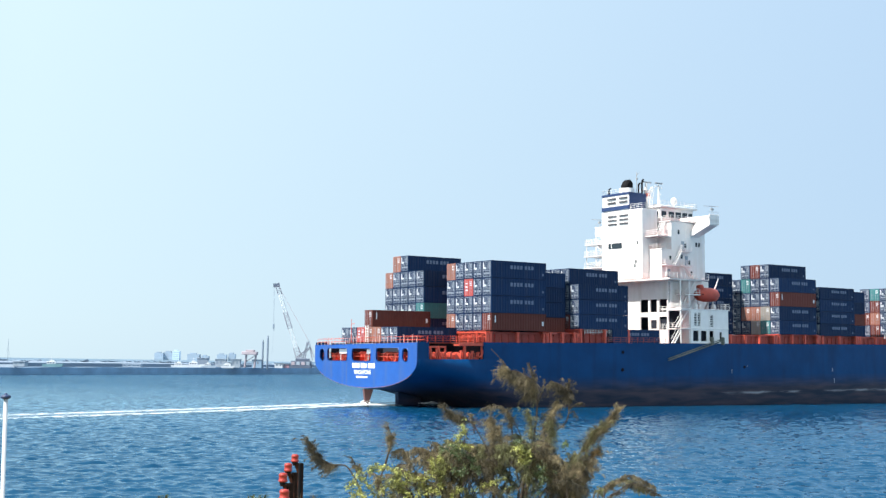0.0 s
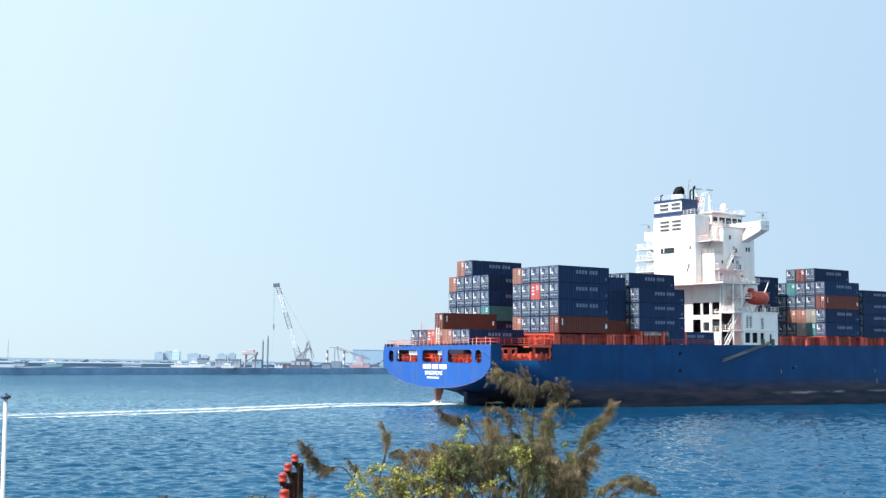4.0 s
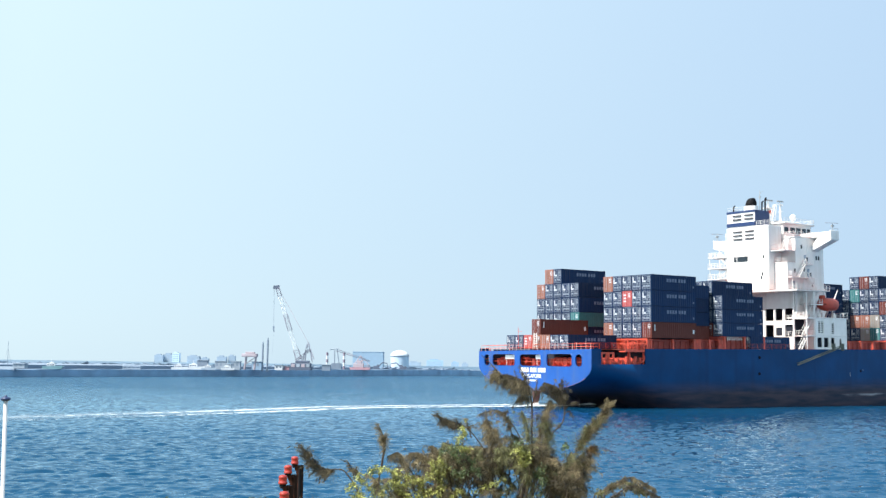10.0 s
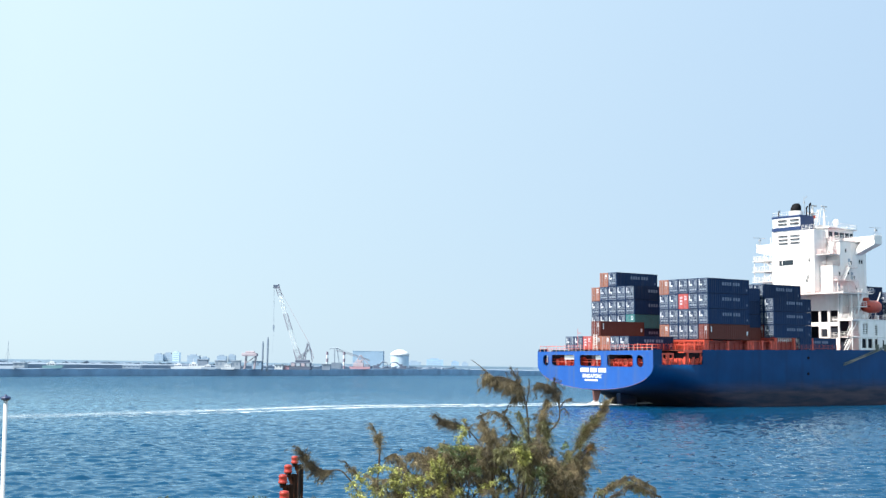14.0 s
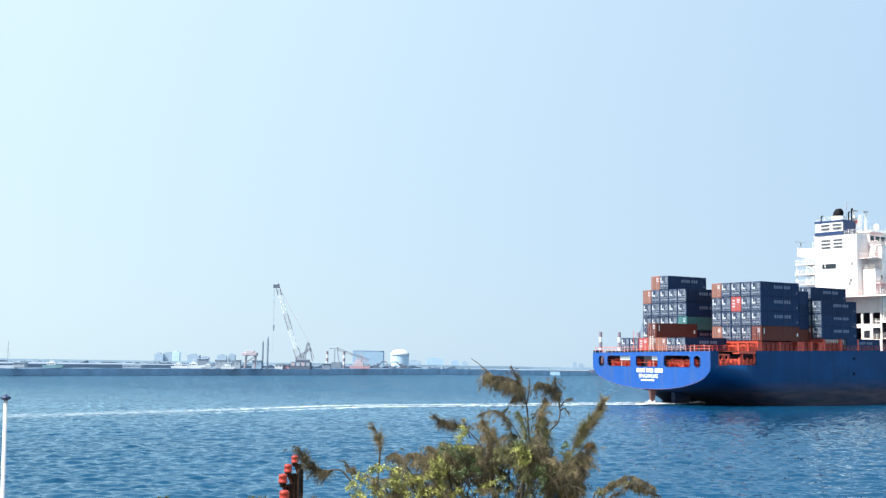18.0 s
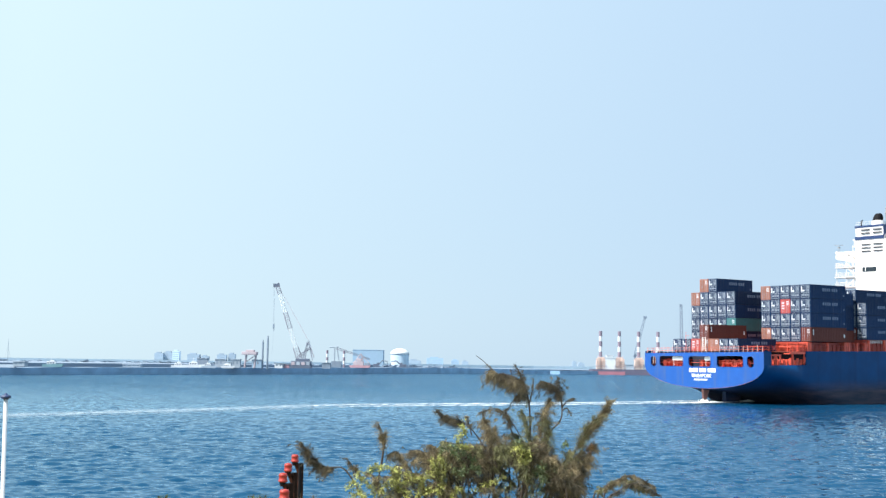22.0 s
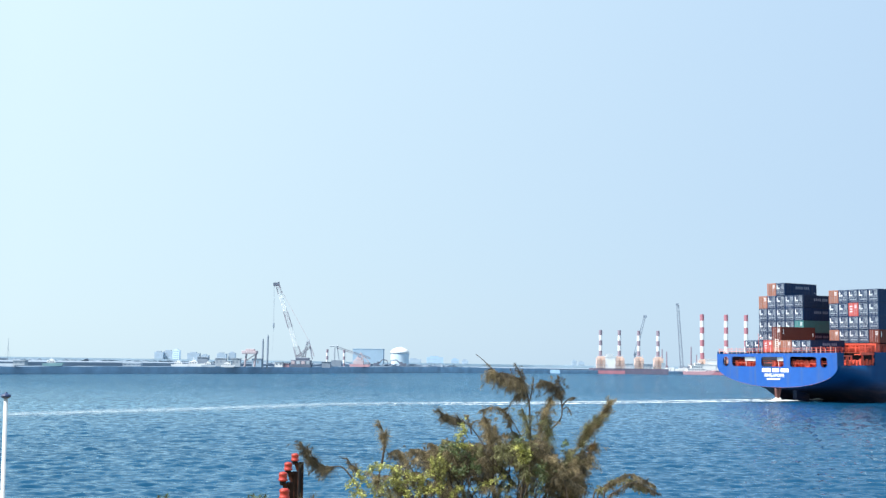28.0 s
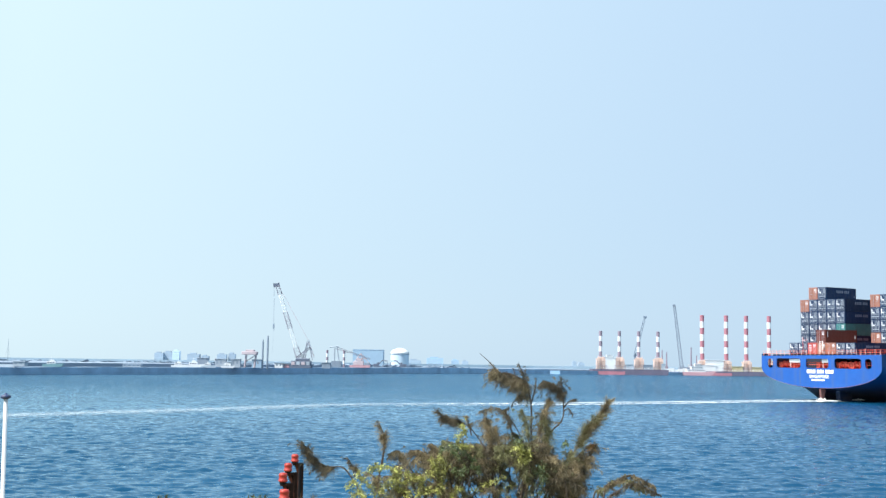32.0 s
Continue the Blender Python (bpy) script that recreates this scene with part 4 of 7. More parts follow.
part("top_band", bm, M["navy"], funnel)
bm = B()
box(bm, 58.36, 63.2, -5.33, 2.28, 36.95, 37.75)
part("low_band", bm, M["navy"], funnel)
bm = B()
box(bm, 58.55, 63.25, -5.4, -5.2, 37.7, 39.9)
part("side_panel", bm, M["navy"], funnel, "navy painted side of the funnel")
bm = B()
lathe(bm, [(1.55, 40.25), (1.5, 41.4)], (60.6, -2.6, 0), 18)
part("stack_base", bm, M["white"], funnel)
bm = B()
prism(bm, [(59.4, 41.3), (61.7, 41.3), (61.8, 42.4), (61.3, 43.2), (60.6, 43.3), (59.7, 42.4)], -3.5, -1.7)
part("exhaust_hood", bm, M["black"], funnel, "soot-black exhaust hood", bevel=0.35)
for x, y, h in ((62.2, -4.3, 42.2), (62.5, -4.9, 42.6), (62.9, -4.6, 43.0), (59.2, 1.0, 41.4), (61.8, -0.4, 41.8)):
    bm = B()
    rod(bm, (x, y, 40.2), (x, y, h), 0.16, n=8)
    rod(bm, (x, y, h), (x + 0.45, y, h + 0.3), 0.16, n=8)
    part("exhaust_pipe", bm, M["black"], funnel, "black exhaust pipe")
bm = B()
rod(bm, (62.6, -3.4, 40.2), (62.6, -3.4, 44.9), 0.07, n=6)
rod(bm, (62.6, -3.4, 44.2), (62.6, -4.2, 44.8), 0.05, n=5)
lathe(bm, [(0.22, 43.3), (0.22, 43.7)], (62.6, -3.4, 0), 8)
part("aerial", bm, M["steel"], funnel, "thin aerial on the funnel")
bm = B()
railing(bm, [(58.6, -5.2, 40.3), (58.6, 2.1, 40.3), (63, 2.1, 40.3)], 0.9, 1.2, 0.03, 2)
railing(bm, [(58.7, -8.6, 36.85), (58.7, -5.5, 36.85)], 1.0, 1.0, 0.04)
railing(bm, [(58.7, -8.6, 36.85), (62.8, -8.6, 36.85)], 1.0, 1.0, 0.04)
part("funnel_rail", bm, M["rail"], funnel, "white guard rail")

# dark window slot of the casing
block("window", 58.4, 58.6, -3.2, 0.5, 29.25, 30.35, "glass", bevel=0.03)
for a in (-0.35,):
    block("mullion", 58.38, 58.5, a - 0.08, a + 0.08, 29.35, 30.35, bevel=0.01)
for y, z in ((-7.6, 29.7), (-7.2, 26.0), (-6.9, 25.2)):
    block("port_light", 58.44, 58.56, y, y + 0.35, z, z + 0.75, "glass", bevel=0.03)

# lower casing, set back under the overhang, with two rows of open bays
bays = [(-7.5, -5.4, 16.5, 19.0), (-9.8, -8.0, 16.5, 19.0), (-12.4, -10.4, 16.5, 19.0),
        (-7.5, -5.4, 12.9, 15.6), (-9.7, -8.1, 13.3, 15.0), (-12.4, -10.4, 13.1, 15.6)]
wall_with_openings("lower_casing", 61.3, -12.7, 8.0, 10.3, 22.6, bays, 0.3)
# dark block that stands in for the shade behind the open bays
block("casing_core", 64.0, 65.2, -13.0, 8.0, 10.3, 22.5, "inside", bevel=0)
block("casing_side", 61.6, 65.0, 7.7, 8.0, 10.3, 22.6)
block("casing_side", 61.62, 65.3, -13.15, -12.72, 17.15, 22.5)
block("recess_wall", 63.95, 64.15, -15.9, -13.2, 10.3, 22.5)
bm = B()
box(bm, 58.3, 66.5, -15.9, 4.5, 22.55, 22.85)
part("boat_deck", bm, M["white"], house, "white deck edge of the deckhouse")
bm = B()
box(bm, 58.4, 66.4, -15.8, 4.4, 22.854, 22.87)
part("deck_covering", bm, M["coaming"], house, "red-oxide deck paint")
bm = B()
box(bm, 61.3, 75.1, -16.1, -11.1, 17.124, 17.14)
part("deck_covering", bm, M["coaming"], house, "red-oxide deck paint")
for (y0, y1, z0, z1) in ((-12.4, -10.4, 16.5, 19.0), (-12.4, -10.4, 13.1, 15.6)):
    bm = B()
    railing(bm, [(61.2, y0, z0), (61.2, y1, z0)], 1.05, 1.0, 0.05)
    part("bay_rail", bm, M["rail"], house)

# main house
block("house_block", 67.2, 72.9, -12.0, 4.0, 22.9, 34.2, label="white painted accommodation block")
block("house_wing", 63.2, 67.2, -12.0, 2.0, 22.9, 34.2)
block("house_aft", 60.4, 63.2, -12.0, -8.7, 22.9, 28.6)
block("house_base", 65.4, 75.0, -11.0, 4.5, 10.3, 22.9)
block("wheelhouse", 64.0, 73.6, -8.4, 6.0, 34.25, 37.4, label="white wheelhouse with dark windows")
block("wheelhouse_roof", 63.6, 74.2, -9.0, 6.4, 37.4, 37.7)
for a, b in ((64.4, 65.7), (66.4, 68.0), (68.4, 70.0), (70.4, 71.8), (72.2, 73.3)):
    block("window", a, b, -8.46, -8.34, 35.5, 36.7, "glass", bevel=0.02)
for a in (-7.9, -5.6):
    block("window", 63.93, 64.05, a, a + 1.6, 35.5, 36.7, "glass", bevel=0.02)
block("monkey_island_locker", 66.5, 71.5, -5.5, -1.0, 37.7, 38.5)
# bridge wings with their slanting brackets
for s in (-1, 1):
    tip = 17.1 if s < 0 else 14.8
    y0, y1 = sorted((8.4 * s if s < 0 else 6.0, tip * s))
    block("bridge_wing", 68.6, 71.2, y0, y1, 34.25, 34.5)
    block("wing_bulwark", 68.5, 68.65, y0, y1, 34.5, 35.35)
    block("wing_bulwark", 71.1, 71.25, y0, y1, 34.5, 35.35)
    e = tip * s
    block("wing_end", 68.5, 71.3, min(e, e - 0.25 * s), max(e, e - 0.25 * s), 33.6, 35.6)
    bm = B()
    prism(bm, [((11.9 if s < 0 else 4.0) * s, 31.4), ((11.9 if s < 0 else 4.0) * s, 32.2), ((13.5 if s < 0 else 6.0) * s, 34.3), ((tip - 0.1) * s, 34.3), ((tip - 0.1) * s, 33.5)], 68.7, 71.1, "x")
    part("wing_bracket", bm, M["white"], house, bevel=0.05)
    bm = B()
    railing(bm, [(68.6, e * 0.99, 35.58), (71.2, e * 0.99, 35.58)], 0.5, 1.2, 0.03, 1)
    rod(bm, (69.6, e * 0.98, 35.55), (69.6, e * 0.98, 37.2), 0.06)
    rod(bm, (67.2, e * 0.98, 37.1), (71.6, e * 0.98, 37.25), 0.05)
    box(bm, 69.3, 69.9, e * 0.98 - 0.2, e * 0.98 + 0.2, 36.4, 36.8)
    part("wing_light_frame", bm, M["steel"], house, "thin light frame on the bridge wing")


# galleries at the aft corner, with stairs between them
def gallery(x0, x1, y0, y1, z, back=None, rails=True):
    g = block("gallery", x0, x1, y0, y1, z - 0.18, z, label="white steel gallery deck", bevel=0.02)
    bm = B()
    box(bm, x0 + 0.05, x1 - 0.05, y0 + 0.05, y1, z + 0.004, z + 0.02)
    part("deck_covering", bm, M["coaming"], g, "red-oxide deck paint")
    if rails:
        bm = B()
        pts = [(x0 + 0.06, y1 - 0.06, z), (x0 + 0.06, y0 + 0.06, z), (x1 - 0.06, y0 + 0.06, z)]
        railing(bm, pts, 1.05, 1.1, 0.045)
        part("gallery_rail", bm, M["rail"], g, "white guard rail")
    return g


for z, x0, y0, x1 in ((34.4, 62.95, -12.1, 71.4), (31.3, 59.3, -12.1, 63.15), (28.8, 60.3, -12.1, 63.15), (22.85, 58.4, -15.9, 69.5)):
    gallery(x0, x1, y0, -8.6, z)
gallery(60.2, 68.4, -13.3, -11.9, 25.6)
gallery(65.2, 67.9, -13.2, -11.9, 28.5)
for x in (60.5, 64.4, 68.1):
    bm = B()
    rod(bm, (x, -13.1, 22.85), (x, -13.1, 25.5), 0.07, n=5)
    part("gallery_post", bm, M["rail"], house)


for x in (61.4, 63.8):
    bm = B()
    rod(bm, (x, -15.8, 10.3), (x, -15.8, 22.6), 0.12, n=6)
    part("gallery_post", bm, M["rail"], house)
gallery(62.6, 66.8, -16.0, -13.2, 19.9)
for z in (13.3, 16.9):
    gallery(61.2, 65.0, -16.0, -12.8, z)


def stair(a, b, width, parent):
    """A steel stair with stringers, treads and hand rails."""
    a, b = V(a), V(b)
    side = V((0, 1, 0)) if abs((b - a).x) > abs((b - a).y) else V((1, 0, 0))
    bm = B()
    for s in (0, width):
        rod(bm, a + side * s, b + side * s, 0.1, n=4)
        rod(bm, a + side * s + V((0, 0, 1)), b + side * s + V((0, 0, 1)), 0.045, n=4)
    n = max(4, int((b - a).length / 0.3))
    for i in range(n + 1):
        p = a.lerp(b, i / n)
        q = p + side * width
        box(bm, min(p.x, q.x) - 0.12, max(p.x, q.x) + 0.12, min(p.y, q.y) - 0.02, max(p.y, q.y) + 0.02, p.z - 0.03, p.z + 0.03)
    return part("stair", bm, M["rail"], parent, "white steel stair")


for a, b in (((61.1, -10.9, 31.3), (62.9, -10.9, 34.3)), ((63.0, -13.1, 25.6), (65.1, -13.1, 28.5)), ((66.8, -14.6, 22.85), (64.4, -14.1, 25.6)),
             ((62.0, -15.4, 17.1), (66.2, -15.4, 22.85)), ((59.8, -15.6, 10.3), (62.0, -15.6, 13.2)), ((61.0, -15.6, 13.5), (63.8, -15.6, 16.9))):
    stair(a, b, 0.8, house)
for x, z in ((62.6, 26.6), (70.1, 29.6), (70.9, 29.6), (65.8, 27.0), (68.6, 23.8), (68.0, 25.9), (66.9, 29.2), (65.0, 31.8)):
    block("port_light", x, x + 0.5, -12.06, -11.94, z, z + 0.85, "glass", bevel=0.03)
for x, z in ((67.0, 25.7), (66.0, 28.6), (62.0, 22.95)):
    block("door", x, x + 0.8, -12.06, -11.94, z, z + 1.9, "fargrey", bevel=0.03)

# side house under the lifeboat
SLOTS = [(64.95, 65.75, 13.9, 16.3), (65.95, 66.75, 13.9, 16.3), (69.5, 70.45, 13.75, 16.0)]
wall_with_openings("side_house", -16.05, 64.0, 74.8, rise(66), 16.9,
                   SLOTS + [(64.6, 66.2, 10.9, 12.9), (66.8, 68.5, 10.9, 12.9), (69.3, 70.5, 10.9, 12.9), (72.2, 72.9, 10.9, 12.7)], 0.25, "y")
for x0, x1, z0, z1 in SLOTS:
    for k in range(5):
        block("louvre_slat", x0, x1, -16.04, -15.86, z0 + 0.2 + (z1 - z0) * k / 5, z0 + 0.36 + (z1 - z0) * k / 5, bevel=0)
block("side_house_front", 74.5, 74.8, -15.8, -11, rise(66), 16.9)
# dark block that stands in for the shade behind slots and openings
block("side_house_core", 65.6, 74.4, -15.0, -11.2, rise(66), 16.7, "inside", bevel=0)
block("side_house_deck", 61.2, 75.2, -16.2, -11, 16.9, 17.12)
block("side_house_ledge", 61.4, 74.9, -16.2, -16.0, 13.25, 13.4)
bm = B()
railing(bm, [(61.3, -13.0, 17.12), (61.3, -16.1, 17.12), (65.0, -16.1, 17.12)], 1.05, 1.0, 0.045)
part("boat_deck_rail", bm, M["rail"], house, "white guard rail")
bm = B()
railing(bm, [(72.6, -16.1, 17.12), (75.1, -16.1, 17.12), (75.1, -11.5, 17.12)], 1.05, 1.0, 0.045)
part("boat_deck_rail", bm, M["rail"], house, "white guard rail")
for x in (66.4, 67.6, 71.6):
    bm = B()
    lathe(bm, [(0.42, 0), (0.45, 0.5), (0.3, 0.95), (0.1, 1.05)], (x, -15.2, 17.12), 10)
    part("ventilator", bm, M["white"], house, "white mushroom ventilator")
# lifeboat on its davits
bm = B()
prof = [(0.05, -3.3), (0.75, -3.0), (1.2, -2.2), (1.4, -0.8), (1.4, 1.0), (1.2, 2.3), (0.7, 3.0), (0.05, 3.3)]
lathe(bm, prof, (69.8, -15.0, 19.95), 14, "x")
boat = part("lifeboat", bm, M["boat"], ship, "enclosed orange lifeboat hung in davits", smooth=True)
bm = B()
box(bm, 67.2, 72.0, -16.2, -13.8, 19.85, 20.03)
part("rubbing_strake", bm, M["black"], boat, "dark rubbing strake")
bm = B()
lathe(bm, [(0.75, 21.2), (0.7, 21.75), (0.5, 21.95)], (67.9, -15.0, -0.1), 10)
part("steering_cupola", bm, M["boat"], boat)
for x in (67.7, 72.1):
    bm = B()
    rod(bm, (x, -12.4, 17.1), (x + 0.1, -15.2, 21.6), 0.2, 0.16, n=6)
    rod(bm, (x + 0.1, -15.2, 21.6), (x + 0.5, -15.6, 23.2), 0.16, 0.1, n=6)
    rod(bm, (x, -14.2, 17.1), (x + 0.1, -14.9, 20.0), 0.14, n=6)
    part("davit", bm, M["white"], ship, "white lifeboat davit")

# port-side galleries seen past the casing
for z, x0, y1 in ((36.0, 62.5, 5.5), (33.4, 61.5, 6.5), (30.8, 60.2, 9.3), (28.4, 60.0, 9.3), (26.0, 60.0, 9.3), (23.6, 60.4, 7.5)):
    g = block("gallery", x0, 65.5, 2.5, y1, z - 0.18, z, label="white steel gallery deck", bevel=0.02)
    bm = B()
    railing(bm, [(x0 + 0.1, 2.6, z), (x0 + 0.1, y1 - 0.1, z), (65.4, y1 - 0.1, z)], 1.05, 1.0, 0.05)
    part("gallery_rail", bm, M["rail"], g, "white guard rail")
for yy, z0, z1 in ((4.4, 22.9, 36.0), (6.3, 22.9, 33.4), (9.1, 25.9, 31.8)):
    bm = B()
    rod(bm, (60.6, yy, z0), (60.6, yy, z1), 0.1, n=5)
    part("gallery_post", bm, M["rail"], house)
for a, b in (((60.5, 3.0, 28.4), (60.5, 6.6, 30.8)), ((60.5, 6.8, 26.0), (60.5, 3.2, 28.4)), ((61.5, 3.0, 30.8), (61.5, 5.8, 33.4))):
    stair(a, b, 0.7, house)

# masts and radar on the wheelhouse
mast = part("radar_mast", B(), M["white"], ship, "white radar mast with scanners")
bm = B()
rod(bm, (66.0, -6.2, 37.6), (66.0, -6.2, 42.6), 0.32, 0.1, n=8)
rod(bm, (65.2, -6.2, 41.9), (66.8, -6.2, 41.9), 0.06)
rod(bm, (66.0, -6.9, 40.3), (66.0, -5.6, 40.3), 0.06)
part("mast_pole", bm, M["white"], mast)
bm = B()
box(bm, 64.9, 67.0, -6.35, -6.1, 42.4, 42.7)
part("radar_scanner", bm, M["steel"], mast, "grey radar scanner bar", bevel=0.05)
bm = B()
rod(bm, (64.2, -4.4, 37.6), (64.2, -4.4, 42.6), 0.5, 0.22, n=8)
box(bm, 63.2, 65.2, -5.4, -3.4, 39.6, 39.75)
box(bm, 63.0, 65.4, -5.2, -3.6, 41.0, 41.15)
lattice(bm, (63.4, -5.9, 38.0), (64.6, -5.9, 41.8), 0.9, 0.5, 0.05, 5)
rod(bm, (64.6, -6.4, 41.9), (66.6, -6.4, 41.6), 0.07)
part("main_mast", bm, M["white"], mast)
bm = B()
box(bm, 63.2, 65.8, -4.5, -4.2, 42.7, 43.0)
part("radar_scanner", bm, M["steel"], mast, "grey radar scanner bar", bevel=0.05)
bm = B()
prism(bm, [(63.0, 39.5), (64.8, 40.0), (64.6, 40.7), (63.1, 40.3)], -5.0, -4.93)
part("flag", bm, M["orange"], mast, "small red flag")
bm = B()
lathe(bm, [(0.1, 38.3), (0.55, 38.8), (0.7, 39.3), (0.55, 39.85), (0.1, 40.1)], (70.6, -6.0, 0), 12)
rod(bm, (70.6, -6.0, 37.6), (70.6, -6.0, 38.5), 0.12)
part("radome", bm, M["white"], mast, "white satellite dome", smooth=True)
bm = B()
railing(bm, [(63.7, -8.9, 37.7), (74.0, -8.9, 37.7), (74.0, 0, 37.7)], 1.0, 1.2, 0.035)
part("roof_rail", bm, M["rail"], mast, "white roof rail")

# accommodation ladder folded on the side, and draught marks
lad = part("accommodation_ladder", B(), M["ladder"], ship, "grey accommodation ladder hung along the hull side")
bm = B()
for dy in (-0.0, -0.4):
    rod(bm, (57.2, -16.3 + dy, 7.2), (72.0, -16.3 + dy, 10.9), 0.075, n=4)
    rod(bm, (57.2, -16.3 + dy, 7.55), (72.0, -16.3 + dy, 11.25), 0.05, n=4)
part("stringer", bm, M["ladder"], lad)
bm = B()
for k in range(30):
    x = 57.4 + 14.4 * k / 29
    box(bm, x, x + 0.3, -16.7, -16.3, 7.2 + 3.7 * k / 29, 7.26 + 3.7 * k / 29)
part("tread", bm, M["ladder"], lad)
for x in (69.5, 72.6):
    bm = B()
    box(bm, x, x + 0.3, -16.7, -15.95, 10.2, 11.7)
    part("ladder_davit", bm, M["ladder"], lad)
for x, z0, z1 in ((75.5, 4.8, 6.0), (108.0, 4.9, 6.0), (108.6, 2.4, 4.2), (80.2, 6.0, 6.4)):
    bm = B()
    box(bm, x, x + 0.14, -16.14, -16.11, z0, z0 + (z1 - z0) * 0.6)
    part("draught_mark", bm, BOX_BAR, ship, "small white hull mark")
# solid black discs; their colour imitates the dark inside of an opening
for x, z in ((45.5, 5.5), (45.6, 8.7), (79.4, 5.9)):
    bm = B()
    lathe(bm, [(0.32, -16.16), (0.32, -16.0)], (x, 0, z), 10, "y")
    part("hull_port", bm, M["black"], ship, "black disc standing for a round opening in the hull")
AFLOAT.append((ship, Matrix()))


# ---------------------------------------------------------------- containers
def container_mesh(length, height, color):
    """A steel box with ribbed sides, corner posts and castings."""
    bm = B()
    box(bm, 0.02, length, -1.17, 1.17, 0.05, height - 0.05)
    n = int(length / 0.56)
    for s in (-1, 1):
        for k in range(n):
            x = 0.18 + k * (length - 0.36) / n
            w = (length - 0.36) / n
            a, b = s * 1.17, s * 1.205
            vs = [bm.verts.new((x + w * f, y, z)) for z in (0.16, height - 0.14) for f, y in ((0.08, a), (0.22, b), (0.56, b), (0.70, a))]
            for i in range(3):
                bm.faces.new((vs[i], vs[i + 1], vs[i + 5], vs[i + 4]))
    for x in (0, length - 0.16):
        for y in (-1.22, 1.06):
            box(bm, x, x + 0.16, y, y + 0.16, 0, height)
    for y in (-1.22, 1.12):
        box(bm, 0.16, length - 0.16, y, y + 0.1, 0.02, 0.16)
        box(bm, 0.16, length - 0.16, y, y + 0.1, height - 0.13, height - 0.01)
    for x in (0, length - 0.12):
        box(bm, x, x + 0.12, -1.06, 1.06, 0.02, 0.17)
        box(bm, x, x + 0.12, -1.06, 1.06, height - 0.14, height - 0.01)
    return mesh_of("body", bm, BOX[color])


def make_container(length, height, color):
    c = thing("shipping_container", CONTAINER_LABELS[color], "container", group="containers stacked on the ship")
    part("body", container_mesh(length, height, color), None, c)
    for s in (-1, 1):
        bm = B()
        box(bm, -0.015, 0.02, min(s * 0.02, s * 1.05), max(s * 0.02, s * 1.05), 0.19, height - 0.16)
        for k in range(3):
            z = 0.4 + (height - 0.9) * k / 2
            box(bm, -0.035, -0.012, min(s * 0.1, s * 0.98), max(s * 0.1, s * 0.98), z, z + 0.12)
        door = part("door", bm, BOX[color], c)
        for y in (0.32, 0.78):
            bm = B()
            rod(bm, (-0.06, s * y, 0.12), (-0.06, s * y, height - 0.1), 0.03, n=5)
            box(bm, -0.085, -0.03, s * y - 0.09, s * y + 0.09, height * 0.42, height * 0.42 + 0.07)
            part("locking_bar", bm, BOX_BAR, door, "galvanised locking bar")
    if color == "navy":
        bm = B()
        h = height
        box(bm, -0.045, -0.02, 0.70, 0.95, h * 0.50, h * 0.86)
        box(bm, -0.045, -0.02, 0.18, 0.62, h * 0.50, h * 0.62)
        part("white_mark", bm, BOX_MARK, c, "white angular marking on the door")
        bm = B()
        for k in range(4):
            box(bm, -0.045, -0.02, -0.92, -0.25, h * (0.52 + 0.095 * k), h * (0.575 + 0.095 * k))
        for k in range(3):
            box(bm, -0.045, -0.02, -0.85 + 0.6 * k, -0.45 + 0.6 * k, h * 0.2, h * 0.3)
        for y0 in (-1.04, -0.025, 0.99):                        # pale gaskets round the doors
            box(bm, -0.05, -0.02, y0, y0 + 0.05, 0.2, h - 0.17)
        for z0 in (0.19, h * 0.40, h - 0.21):
            box(bm, -0.05, -0.02, -1.0, 1.0, z0, z0 + 0.045)
        tagged(part("data_panel", bm, BOX_BAR, c, "grey data lines on the door"), kind="stuff")
        if length > 7:
            bm = B()
            for x0, n in ((4.15, 4), (7.35, 3)):
                for k in range(n):
                    x = x0 + 0.72 * k
                    box(bm, x, x + 0.5, -1.225, -1.2, h * 0.54, h * 0.76)
            box(bm, 11.3, 11.6, -1.225, -1.2, h * 0.22, h * 0.36)
            tagged(part("side_lettering", bm, BOX_TEXT, c, "faded pale lettering shown as bars"), kind="stuff")
    else:
        bm = B()
        for k in range(3):
            box(bm, -0.045, -0.02, -0.92, -0.3, height * (0.6 + 0.1 * k), height * (0.65 + 0.1 * k))
        tagged(part("data_panel", bm, BOX_MARK, c, "pale data lines on the door"), kind="stuff")
        if color == "red":
            bm = B()
            for k in range(3):
                box(bm, -0.045, -0.02, 0.2, 0.9, height * (0.3 + 0.2 * k), height * (0.38 + 0.2 * k))
            tagged(part("white_mark", bm, BOX_MARK, c, "white marking on the red door"), kind="stuff")
        if length > 7 and color == "rust":
            bm = B()
            box(bm, 0.75, 0.95, -1.225, -1.2, height * 0.45, height * 0.85)
            box(bm, 11.2, 11.6, -1.225, -1.2, height * 0.3, height * 0.55)
            tagged(part("side_lettering", bm, BOX_MARK, c, "small white side markings"), kind="stuff")
    return c


CONTAINER_LABELS = dict(navy="navy blue steel shipping container with white door markings", rust="rust-brown oxide red steel shipping container",
                        tan="faded tan-orange steel shipping container", red="bright red steel shipping container", teal="teal green steel shipping container",
                        beige="beige-grey steel shipping container")
MADE = {}


